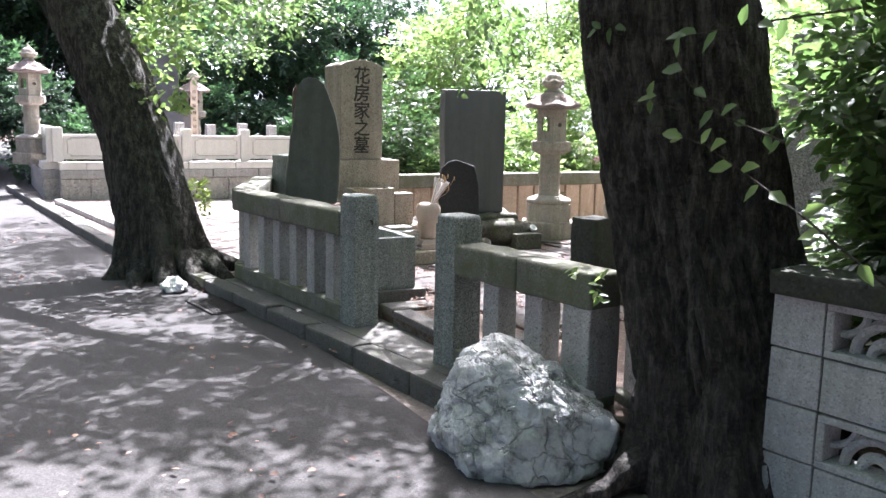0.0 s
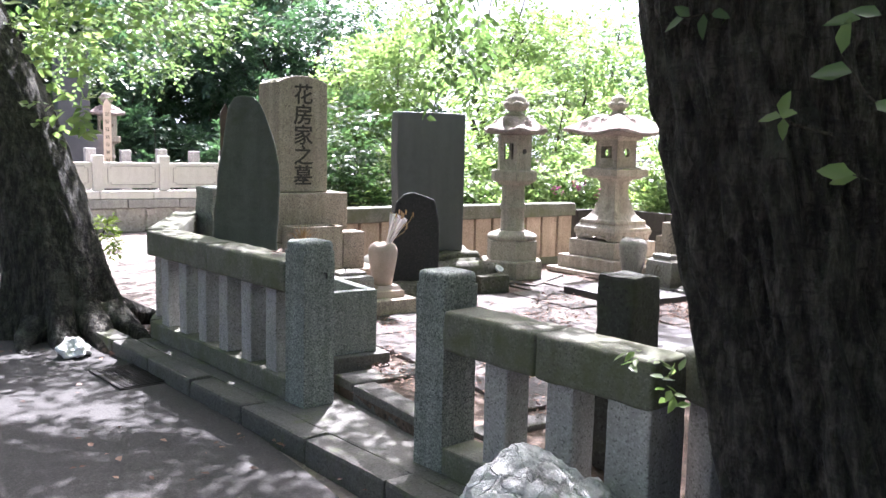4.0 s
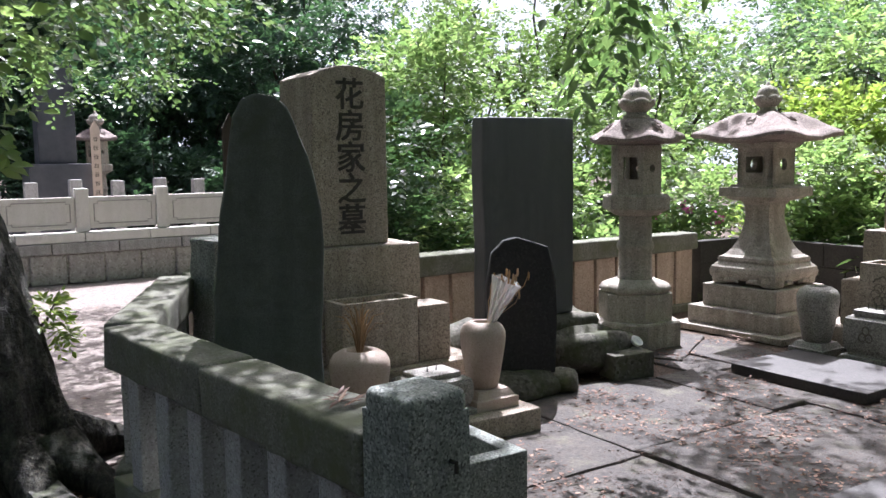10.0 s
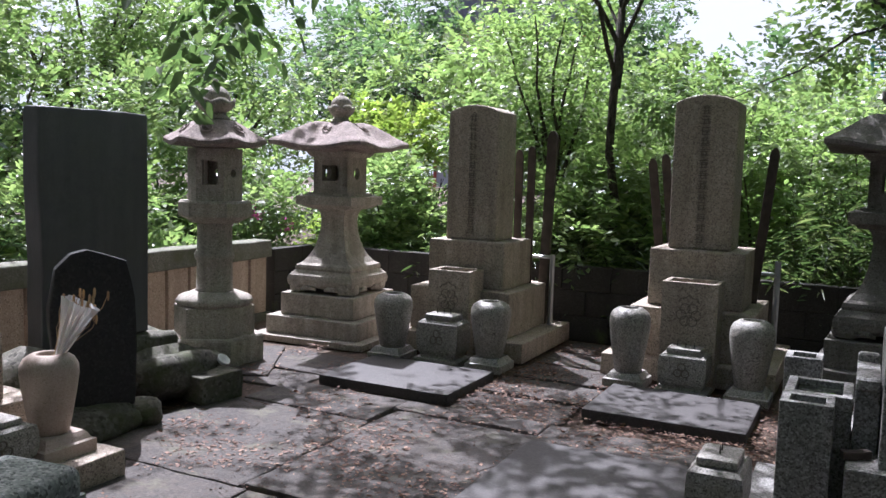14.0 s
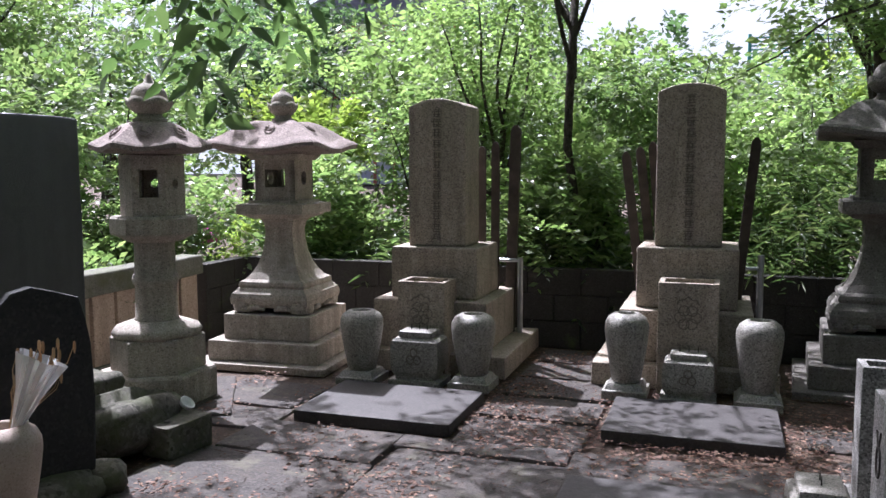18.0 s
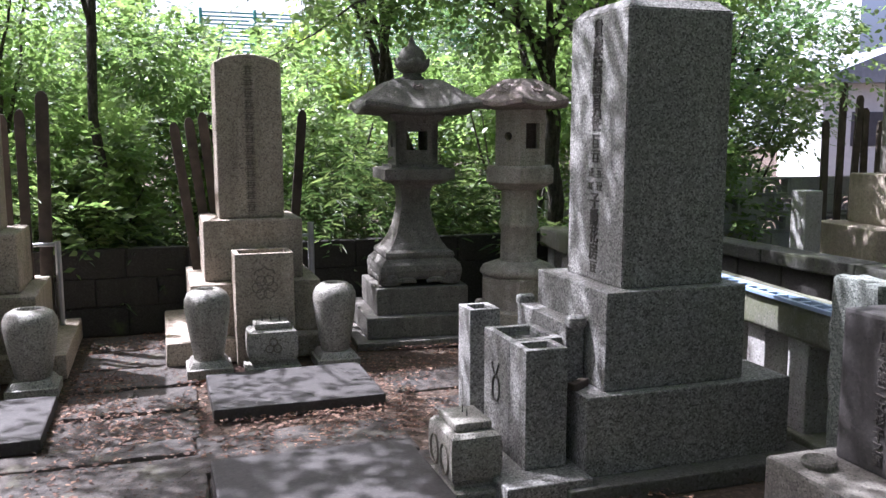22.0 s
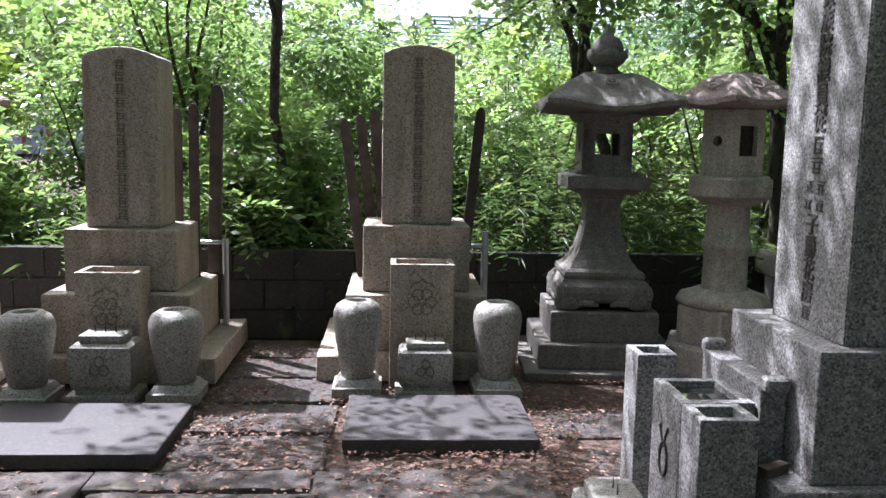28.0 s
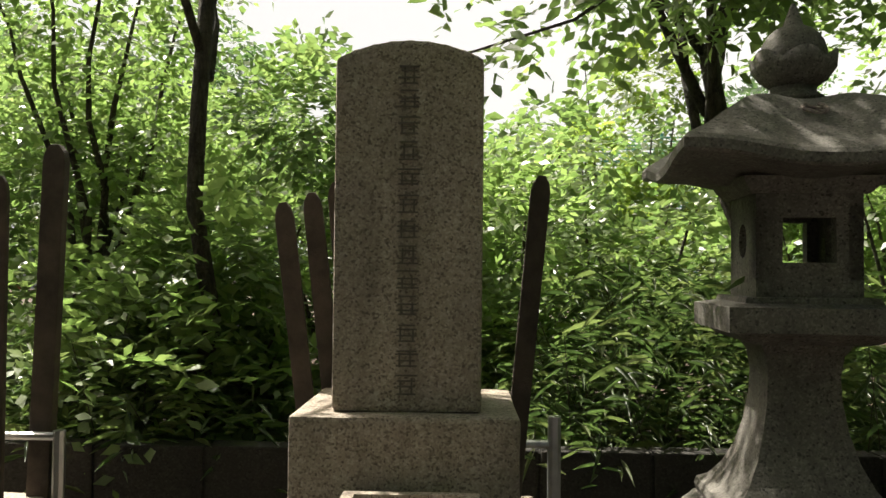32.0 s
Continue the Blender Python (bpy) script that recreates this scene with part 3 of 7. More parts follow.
# back wall of concrete blocks
def block_wall(name, label, p0, turn, length, courses, z0, mat, long=0.4, high=0.2, thick=0.12, cap=0.0, lace=(), stack=False):
    wall = tagged(new(name), label, "", "", "structure")
    wall.matrix_basis = pose(*p0, z0, 0, 0, turn)
    core = box(0.005, length - 0.005, 0.012, thick - 0.012, -0.35, courses * high - 0.012, 0)
    if lace:
        core.free()
    else:
        part("mortar", core, mat, wall)
    half = mesh_of("block", box(-long / 2 + 0.005, long / 2 - 0.005, 0, thick, 0.004, high - 0.004, 0.008, rough=0.003, cell=0.2), mat)
    fan = None
    for c in range(courses):
        x = 0.0 if c % 2 == 0 and not stack else -long / 2
        k = 0
        while x < length - 0.02:
            a, b = max(x, 0.0), min(x + long, length)
            if (c, k) in lace:
                if fan is None:
                    fan = lace_block(long, high, thick, mat)
                ob = new("openwork_block", fan)
                ob.parent, ob.matrix_basis = wall, pose((a + b) / 2, -0.006, c * high)
            elif b - a > 0.05:
                ob = new("block", half)
                ob.parent = wall
                ob.matrix_basis = pose((a + b) / 2, RNG.uniform(-0.003, 0.003), c * high) @ Matrix.Diagonal(((b - a) / long, 1, 1, 1))
            x += long
            k += 1
    if cap:
        n = max(1, round(length / 0.8))
        for i in range(n):
            part("coping_stone", box(length * i / n + 0.004, length * (i + 1) / n - 0.004, -0.05, thick + 0.05, courses * high, courses * high + cap, 0.015, rough=0.005, cell=0.2, seed=i), LL_STONE, wall)
    return wall


def lace_block(long, high, thick, mat):
    bm = bmesh.new()
    w, h = long / 2 - 0.005, high - 0.004
    add_box(bm, -w, w, 0, thick, 0.004, 0.03, 0.005)
    add_box(bm, -w, w, 0, thick, h - 0.026, h, 0.005)
    add_box(bm, -w, -w + 0.03, 0, thick, 0.03, h - 0.026, 0.005)
    add_box(bm, w - 0.03, w, 0, thick, 0.03, h - 0.026, 0.005)
    for r, cx in ((0.115, 0.0), (0.055, 0.0)):
        pts = [(cx + r * math.cos(a), thick / 2, 0.03 + r * math.sin(a)) for a in np.linspace(0, math.pi, 9)]
        add_tube(bm, pts, [0.021] * 9, 6)
    for s in (-1, 1):
        pts = [(s * (w - 0.03) - s * 0.085 * math.cos(a), thick / 2, h - 0.026 - 0.085 * math.sin(a)) for a in np.linspace(0, math.pi / 2, 6)]
        add_tube(bm, pts, [0.015] * 6, 6)
    return mesh_of("openwork_block", bm, mat)


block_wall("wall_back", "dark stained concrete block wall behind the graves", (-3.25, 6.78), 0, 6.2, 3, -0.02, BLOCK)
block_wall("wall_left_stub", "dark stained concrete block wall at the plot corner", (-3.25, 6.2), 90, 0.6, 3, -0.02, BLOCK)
block_wall("wall_front_right", "pale ornamental concrete block wall with openwork blocks", (3.06, 1.62), 8.5, 3.2, 4, -0.125, BLOCK_LIGHT, cap=0.09, lace=((3, 1), (1, 1), (3, 3), (1, 3), (3, 5), (1, 5), (3, 7)), stack=True)
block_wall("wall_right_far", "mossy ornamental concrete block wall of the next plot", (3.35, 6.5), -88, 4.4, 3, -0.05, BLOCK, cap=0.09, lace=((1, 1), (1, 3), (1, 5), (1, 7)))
block_wall("wall_right_back", "old grey openwork block wall behind the next plot", (3.5, 8.4), -4, 6.0, 5, -0.1, BLOCK_LIGHT, lace=((2, 2), (2, 4), (3, 5), (2, 6), (3, 7), (2, 8), (3, 9), (2, 10), (4, 6)))


# ---------------------------------------------------------------- stone fences
def fence(name, label, p0, p1, base, top, n, bal_w, bal_d=0.13, rail=(0.21, 0.17), mat_bal=None, mat_rail=None, sill_top=None, ends=0.0, split=0):
    d = Vector((p1[0] - p0[0], p1[1] - p0[1]))
    L = d.length
    f = thing(name, label, "fence", (p0[0], p0[1], 0), math.degrees(math.atan2(d.y, d.x)))
    w, h = rail
    mat_bal, mat_rail = mat_bal or BALUSTER_STONE, mat_rail or RAIL_STONE
    st = base + 0.12 if sill_top is None else sill_top
    cuts = [0.0] + [L * (k + 1) / (split + 1) for k in range(split)] + [L]
    for a, b in zip(cuts, cuts[1:]):
        part("rail", box(a + 0.001, b - 0.001, -w / 2, w / 2, top - h, top, 0.02, segments=3, rough=0.006, cell=0.1, seed=a + p0[0]), mat_rail, f, "mossy rounded stone top rail", True)
    part("sill", box(0, L, -w / 2 + 0.012, w / 2 - 0.012, base, st, 0.012, rough=0.005, cell=0.15, seed=p0[1]), mat_rail, f)
    for i in range(n):
        x = ends + (L - 2 * ends) * (i + 0.5) / n
        part("baluster", box(x - bal_w / 2, x + bal_w / 2, -bal_d / 2, bal_d / 2, st - 0.01, top - h + 0.01, 0.008, rough=0.003, cell=0.2, seed=i + p0[0]), mat_bal, f)
    return f


def post(at, high, base, side=0.185, turn=0, name="gate_post", label="squared grey granite gate post with a softly rounded top"):
    f = thing(name, label, "post", (at[0], at[1], base), turn, "gate posts")
    h = high - base
    bm = box(-side / 2, side / 2, -side / 2, side / 2, 0, h - 0.035, 0.003, rough=0.002, cell=0.12, seed=at[0])
    part("shaft", bm, GRANITE_POST, f)
    part("head", box(-side / 2 + 0.0005, side / 2 - 0.0005, -side / 2 + 0.0005, side / 2 - 0.0005, h - 0.09, h + 0.018, 0.03, segments=5), GRANITE_POST, f, smooth=True)
    part("iron_hook", add_tube(bmesh.new(), [(side / 2 - 0.01, 0.03, h - 0.15), (side / 2 + 0.02, 0.03, h - 0.15), (side / 2 + 0.022, 0.03, h - 0.175)], [0.006] * 3, 6), IRON, f)
    return f


post((-0.005, 1.30), 0.755, -0.1, turn=ang)
post((1.085, 1.43), 0.735, -0.1, turn=ang)
fence("stone_fence", "mossy stone fence with square balusters beside the road", (-0.10, 1.29), (-1.93, 1.065), -0.1, 0.655, 6, 0.115, ends=0.06, split=1)
fence("stone_fence", "mossy stone fence turning the corner of the plot", (-1.94, 1.075), (-3.30, 1.66), -0.1, 0.66, 5, 0.12)
corner = fence("stone_fence", "mossy stone fence with square balusters beside the tree", (1.18, 1.435), (2.21, 1.56), -0.1, 0.605, 0, 0.15, rail=(0.20, 0.17), split=1)
for x in (0.285, 0.615):
    part("baluster", box(x - 0.063, x + 0.063, -0.063, 0.063, 0.01, 0.445, 0.008, rough=0.003, cell=0.2, seed=x), BALUSTER_STONE, corner)
part("end_post", box(0.855, 1.034, -0.098, 0.098, 0.01, 0.445, 0.01, rough=0.003, cell=0.1, seed=6), BALUSTER_STONE, corner, "broad corner post")
fence("stone_fence", "mossy stone fence behind the tree trunk", (2.19, 1.68), (2.29, 2.18), -0.1, 0.60, 2, 0.15)
fence("stone_fence", "mossy stone fence with pale balusters beside the granite grave", (2.31, 2.2), (2.74, 6.75), -0.05, 0.63, 15, 0.14, rail=(0.22, 0.15))
left = fence("stone_fence", "tan stone fence of broad upright slabs beside the lanterns", (-3.34, 1.72), (-3.34, 6.16), -0.06, 0.66, 19, 0.205, bal_d=0.09, rail=(0.20, 0.15), mat_bal=PLANK_STONE, mat_rail=RAIL_STONE, sill_top=0.04)


# ---------------------------------------------------------------- inscriptions
def glyph_mesh(ch, size, depth, mat, bold=0.0):
    cu = bpy.data.curves.new("glyph", "FONT")
    cu.body, cu.size, cu.extrude, cu.align_x, cu.align_y = ch, size, depth, "CENTER", "CENTER"
    cu.resolution_u = 2
    cu.offset = size * bold
    ob = bpy.data.objects.new("glyph", cu)
    scene.collection.objects.link(ob)
    bpy.context.view_layer.update()
    me = bpy.data.meshes.new_from_object(ob.evaluated_get(bpy.context.evaluated_depsgraph_get()))
    bpy.data.objects.remove(ob)
    me.materials.clear()
    me.materials.append(mat)
    return me


def inscribe(text, parent, top, step, size, face, mat, x=0.0, wide=1.0, bold=0.008):
    """Characters one under the other. face: turns the upright text plane (facing -y) about z; place along it by x."""
    for i, ch in enumerate(text):
        ob = new("character", glyph_mesh(ch, size, 0.002, mat, bold))
        ob.parent = parent
        ob.matrix_basis = face @ pose(x, 0, top - step * (i + 0.5), 90, 0, 0) @ Matrix.Diagonal((wide, 1, 1, 1))


def worn_marks(parent, top, count, step, size, face, mat, seed=1, x=0.0):
    """Engraving too worn to read: short bars of the size of its characters."""
    r = np.random.default_rng(seed)
    for i in range(count):
        bm = bmesh.new()
        zc = top - step * (i + 0.5)
        for k in range(4):
            z = zc + size * (0.36 - 0.24 * k) + r.uniform(-0.004, 0.004)
            w = size * r.uniform(0.35, 0.5)
            add_box(bm, x - w, x + w, -0.002, 0.002, z - size * 0.035, z + size * 0.035, 0)
        for s in (-0.25, 0.22):
            xx = x + s * size + r.uniform(-0.004, 0.004)
            add_box(bm, xx - size * 0.04, xx + size * 0.04, -0.0016, 0.0016, zc - size * 0.38, zc + size * r.uniform(0.1, 0.4), 0)
        part("worn_character", bm, mat, parent, at=face)["kind"] = "stuff"


# ---------------------------------------------------------------- lanterns
HEX = math.pi / 6


def fire_box(parent, mat, n, r, z0, z1, open_frac=0.5, phase=0.0, thick=0.045, holes=(0,), rounds=()):
    """The fire box of a lantern: a floor plate that carries a top plate and walls with openings."""
    F = part("fire_box", lathe([(r, z0), (r, z0 + 0.045)], n, phase), mat, parent)
    part("top_plate", lathe([(r, z1 - 0.045), (r, z1)], n, phase), mat, F)
    pts = [(r * math.cos(phase + 2 * math.pi * i / n), r * math.sin(phase + 2 * math.pi * i / n)) for i in range(n)]
    za, zb = z0 + 0.045, z1 - 0.045
    for i in range(n):
        a, b = Vector(pts[i]), Vector(pts[(i + 1) % n])
        side = (b - a).normalized()
        inward = Vector((-side.y, side.x))
        if inward.dot(-a) < 0:
            inward = -inward
        L = (b - a).length
        if i in holes:
            m, lo, hi = L * (1 - open_frac) / 2, za + (zb - za) * 0.24, zb - (zb - za) * 0.144
        bm = bmesh.new()
        outer = [(0, za), (L, za), (L, zb), (0, zb)]
        if i in holes:
            rect = [outer, [(m, lo), (L - m, lo), (L - m, hi), (m, hi)]]
        elif i in rounds:
            uc, zc, rr = L / 2, (za + zb) / 2 + 0.01, L * 0.15
            turn = [math.pi * (k + 0.5) / 8 for k in range(16)]
            edge = []
            for a2 in turn:
                c, d = math.cos(a2), math.sin(a2)
                far = min((L - uc) / c if c > 0 else -uc / c, (zb - zc) / d if d > 0 else (za - zc) / d)
                edge.append((uc + far * c, zc + far * d))
            rect = [edge, [(uc + rr * math.cos(a2), zc + rr * math.sin(a2)) for a2 in turn]]
            for corner in outer:
                near = min(range(16), key=lambda k: (edge[k][0] - corner[0]) ** 2 + (edge[k][1] - corner[1]) ** 2)
                edge[near] = corner
        else:
            rect = [outer]
        v = [[[bm.verts.new((*(a + side * u + inward * d), z)) for u, z in loop] for loop in rect] for d in (0, thick)]
        sides = len(rect[0])
        if len(rect) == 1:
            bm.faces.new(v[0][0])
            bm.faces.new(v[1][0])
        for k in range(sides):
            q = (k + 1) % sides
            if len(rect) == 1:
                bm.faces.new((v[0][0][k], v[0][0][q], v[1][0][q], v[1][0][k]))
                continue
            bm.faces.new((v[0][0][k], v[0][0][q], v[0][1][q], v[0][1][k]))
            bm.faces.new((v[1][0][k], v[1][0][q], v[1][1][q], v[1][1][k]))
            bm.faces.new((v[0][0][k], v[0][0][q], v[1][0][q], v[1][0][k]))
            bm.faces.new((v[0][1][k], v[0][1][q], v[1][1][q], v[1][1][k]))
        part("wall_panel", bm, mat, F)
    return F


def eave_wave(n, lift, phase):
    def go(r, z, a, k):
        c = abs(math.cos((a - phase) * n / 2))
        f = c ** 3
        flat = math.cos(math.pi / n) / max(math.cos(((a - phase) % (2 * math.pi / n)) - math.pi / n), 0.3)
        w = min(1.0, max(0.0, (r - 0.12) / 0.2))
        return r * flat, z + lift * f * w
    return go


def finial(parent, z0, k=1.0, g=None):
    g = g or GRANITE_LANTERN
    part("finial_neck", lathe([(0.075 * k, z0), (0.085 * k, z0 + 0.015), (0.06 * k, z0 + 0.035), (0.06 * k, z0 + 0.05)], 24), g, parent, smooth=True)
    def petals(r, z, a, i):
        up = 0.022 * k * abs(math.sin(a * 3)) if i >= 3 else 0
        return r * (1 + (0.05 if i >= 2 else 0.0) * abs(math.sin(a * 3))), z + up
    part("lotus_cup", lathe([(0.055 * k, z0 + 0.045), (0.088 * k, z0 + 0.07), (0.105 * k, z0 + 0.10), (0.108 * k, z0 + 0.118), (0.09 * k, z0 + 0.105), (0.05 * k, z0 + 0.10)], 48, wave=petals), g, parent, "carved lotus petals", True)
    prof = [(0.088 * k * math.cos(t), z0 + 0.135 + 0.078 * k * math.sin(t)) for t in np.linspace(-0.9, 1.25, 9)]
    part("jewel", lathe(prof + [(0.016, z0 + 0.215 * k + 0.008), (0.006, z0 + 0.24 * k)], 24), g, parent, smooth=True)


def crest(parent, at):
    bm = bmesh.new()
    pts = [(0.05 * math.cos(t), 0.05 * math.sin(t) * (0.8 if math.sin(t) > 0 else 1.0), 0) for t in np.linspace(-2.6, 2.6, 9)]
    add_tube(bm, [Vector(p) * 0.8 for p in pts], [0.006] * 9, 6)
    add_tube(bm, [(-0.01, -0.025, 0), (0.015, 0.025, 0)], [0.006, 0.004], 6)
    part("crest", bm, GRANITE_ROOF, parent, "carved leaf crest", at=at)


def round_lantern(at, turn, label, holes=(4, 2), rounds=(5, 1)):
    L = thing("stone_lantern", label, "stone lantern", at, turn, "stone lanterns")
    g = GRANITE_LANTERN
    part("plinth", lathe([(0.325, 0.0), (0.325, 0.165), (0.315, 0.178)], 6, HEX), g, L)
    part("base", lathe([(0.265, 0.178), (0.265, 0.365), (0.255, 0.375)], 6, HEX), g, L)
    def lotus(r, z, a, k):
        return r * (1 + 0.035 * abs(math.sin(a * 6)) * (1 if k in (1, 2) else 0)), z
    part("lotus_ring", lathe([(0.235, 0.375), (0.245, 0.395), (0.225, 0.43), (0.16, 0.455), (0.135, 0.465)], 72, wave=lotus), g, L, "carved lotus petals", True)
    part("post", lathe([(0.130, 0.46), (0.118, 0.475), (0.115, 0.66), (0.127, 0.675), (0.130, 0.695), (0.127, 0.715), (0.115, 0.73), (0.112, 0.90), (0.12, 0.915)], 32), g, L, smooth=True)
    part("saucer", lathe([(0.15, 0.912), (0.19, 0.935), (0.235, 0.955), (0.24, 0.965), (0.24, 1.045), (0.225, 1.06)], 6, HEX), g, L)
    fire_box(L, g, 6, 0.178, 1.06, 1.40, 0.56, HEX, holes=holes, rounds=rounds)
    part("roof", lathe([(0.12, 1.40), (0.325, 1.412), (0.335, 1.418), (0.336, 1.442), (0.325, 1.452), (0.265, 1.487), (0.21, 1.527), (0.155, 1.566), (0.115, 1.584), (0.09, 1.588)], 72, HEX, wave=eave_wave(6, 0.02, HEX)), GRANITE_ROOF, L, "weathered curved stone roof")
    for a in (0, 60, 120, 180, 240, 300):
        crest(L, pose(0, 0, 0, 0, 0, a + 0) @ pose(0.2, 0, 1.528, 0, 42, 0))
    return L


def square_lantern(at, turn, label, slim=0.93, tall=1.0, top=1.0, stone_kind=None):
    L = thing("stone_lantern", label, "stone lantern", at, turn, "stone lanterns")
    L.scale = (slim, slim, tall)
    g = stone_kind or GRANITE_LANTERN
    Q = math.pi / 4
    part("ground_slab", box(-0.52, 0.52, -0.52, 0.52, -0.02, 0.03, 0.01, rough=0.003, cell=0.2), g, L)
    part("plinth", box(-0.43, 0.43, -0.43, 0.43, 0.03, 0.165, 0.012, rough=0.003, cell=0.15), g, L)
    part("base", box(-0.345, 0.345, -0.345, 0.345, 0.165, 0.335, 0.012, rough=0.003, cell=0.15), g, L)
    foot = bmesh.new()
    add_lathe(foot, square_profile([(0.25, 0.372), (0.285, 0.378), (0.303, 0.40), (0.308, 0.435), (0.298, 0.468), (0.275, 0.49), (0.262, 0.505)]), 4, Q)
    cushion = part("cushion_slab", foot, g, L, "carved cushion slab")
    for sx in (-1, 1):
        for sy in (-1, 1):
            foot = bmesh.new()
            add_lathe(foot, [(0.062, 0.335), (0.085, 0.348), (0.092, 0.375), (0.088, 0.41), (0.07, 0.43)], 16, at=(sx * 0.225, sy * 0.225))
            part("clawed_foot", foot, g, cushion)
    for d in (-1, 1):
        for u in (-0.11, 0.11):
            run = [(-0.07, 0.285, 0.365), (-0.03, 0.297, 0.378), (0.03, 0.297, 0.378), (0.07, 0.285, 0.365)]
            for across in (False, True):
                scroll = bmesh.new()
                add_tube(scroll, [(d * b, u + a, c) if across else (u + a, d * b, c) for a, b, c in run], [0.012, 0.02, 0.02, 0.012], 8)
                part("scroll", scroll, g, cushion)
    prof = [(0.255, 0.505), (0.262, 0.525), (0.255, 0.545), (0.222, 0.562), (0.185, 0.605), (0.152, 0.665), (0.128, 0.74), (0.113, 0.82), (0.109, 0.89), (0.118, 0.945), (0.14, 0.975)]
    part("shaft", lathe(square_profile(prof), 4, Q), g, L, "flared four-sided shaft")
    part("saucer", lathe(square_profile([(0.165, 0.975), (0.20, 0.985), (0.23, 1.005), (0.262, 1.01), (0.262, 1.075), (0.20, 1.085), (0.196, 1.10)]), 4, Q), g, L)
    fire_box(L, g, 4, 0.225, 1.10, 1.385, 0.5, Q, holes=(0, 2), rounds=(1, 3))
    part("roof_collar", lathe(square_profile([(0.175, 1.375), (0.20, 1.40), (0.21, 1.418)]), 4, Q), g, L)
    roof = [(0.19, 1.405), (0.585, 1.420), (0.60, 1.428), (0.602, 1.452), (0.585, 1.464), (0.49, 1.497), (0.39, 1.543), (0.28, 1.597), (0.20, 1.629), (0.10, 1.64)]
    part("roof", lathe(roof, 96, Q, wave=eave_wave(4, 0.038, Q)), stone_kind or GRANITE_ROOF, L, "weathered four-sided curved stone roof")
    for a in (0, 90, 180, 270):
        crest(L, pose(0, 0, 0, 0, 0, a) @ pose(0.22, 0, 1.592, 0, 26, 0))
    finial(L, 1.634, top, g)
    return L


l1 = round_lantern((-2.56, 4.68, 0), 0, "grey-brown six-sided stone lantern on a round ringed post")
finial(l1, 1.582, 1.15)
square_lantern((-2.39, 5.90, 0), 3, "tall four-sided stone lantern with a flared shaft and wide roof")
# its darker stone also carries the shade this lantern stands in
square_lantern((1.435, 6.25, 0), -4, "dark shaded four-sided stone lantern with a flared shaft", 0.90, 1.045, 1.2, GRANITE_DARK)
round_lantern((2.10, 5.95, 0), 38, "six-sided stone lantern on a round post, its finial missing", (3,), (2,)).scale = (1.06, 1.06, 1.08)
for at in ((-2.56, 4.68), ):
    part("lantern_slab", box(-0.42, 0.42, -0.42, 0.42, -0.06, 0.002, 0.01, rough=0.004, cell=0.2), PAVING, paving, at=pose(at[0], at[1], 0, 0, 0, 30))


# ---------------------------------------------------------------- graves A and B (a matching pair)
def shaft_outline(w, h, rise):
    pts = [(-w / 2, 0), (w / 2, 0), (w / 2, h)]
    for t in np.linspace(0, 1, 9)[1:-1]:
        u = w / 2 - w * t
        pts.append((u, h + rise * (1 - (2 * t - 1) ** 2)))
    return pts + [(-w / 2, h)]


def grave_pair(at, z_ped, z_top, label, seed, trough_x, trough_z):
    G = thing("gravestone", label, "gravestone", at, 0, "pair of old gravestones")
    g = GRANITE_TAN
    part("base", box(-0.54, 0.54, 0, 1.02, 0, 0.14, 0.012, rough=0.004, cell=0.15, seed=seed), g, G)
    part("middle_step", box(-0.39, 0.39, 0.10, 0.90, 0.14, 0.46, 0.012, rough=0.004, cell=0.15, seed=seed + 1), g, G)
    part("pedestal", box(-0.30, 0.30, 0.20, 0.76, 0.46, z_ped, 0.014, rough=0.003, cell=0.15, seed=seed + 2), g, G)
    part("headstone", prism(shaft_outline(0.40, z_top - z_ped - 0.05, 0.05), 0.27, 0.60, 0.016), g, G, "tall upright shaft with a gently arched top", at=pose(0, 0, z_ped))
    face = pose(0, 0.268, 0)
    worn_marks(G, z_top - 0.06, 13, (z_top - z_ped - 0.10) / 13, 0.062, face, INK_SOFT, int(seed))
    # offering box in front
    (xa, xb), y0, y1, z0, z1, t = trough_x, -0.10, 0.14, 0.0, trough_z, 0.032
    O = part("flower_trough", hollow_box(xa, xb, y0, y1, z0, z1, t, 0.09), g, G, "square stone trough carved with a crest")
    xm, zm = (xa + xb) / 2, z1 - 0.20
    ring = bmesh.new()
    arch = [(-0.062, 0.075), (-0.05, 0.10), (-0.02, 0.105), (0.0, 0.125), (0.02, 0.105), (0.05, 0.10), (0.062, 0.075)]
    add_tube(ring, [(xm + u, y0 - 0.001, zm + v) for u, v in arch], [0.0035] * 7, 6)
    for a0 in range(0, 360, 60):
        c, d = math.cos(radians(a0)), math.sin(radians(a0))
        add_tube(ring, [(xm + 0.045 * c + 0.03 * math.cos(a), y0 - 0.0005, zm + 0.045 * d + 0.03 * math.sin(a)) for a in np.linspace(0, 2 * math.pi, 13)], [0.0028] * 13, 5)
    part("crest", ring, INK_SOFT, O)
    return G


grave_pair((-1.28, 5.67, 0), 0.80, 1.775, "weathered tan granite gravestone with an arched top on three steps", 3, (-0.14, 0.175), 0.612)
grave_pair((0.325, 5.74, 0), 0.835, 1.835, "shaded brown granite gravestone with an arched top on three steps", 11, (-0.145, 0.195), 0.662)


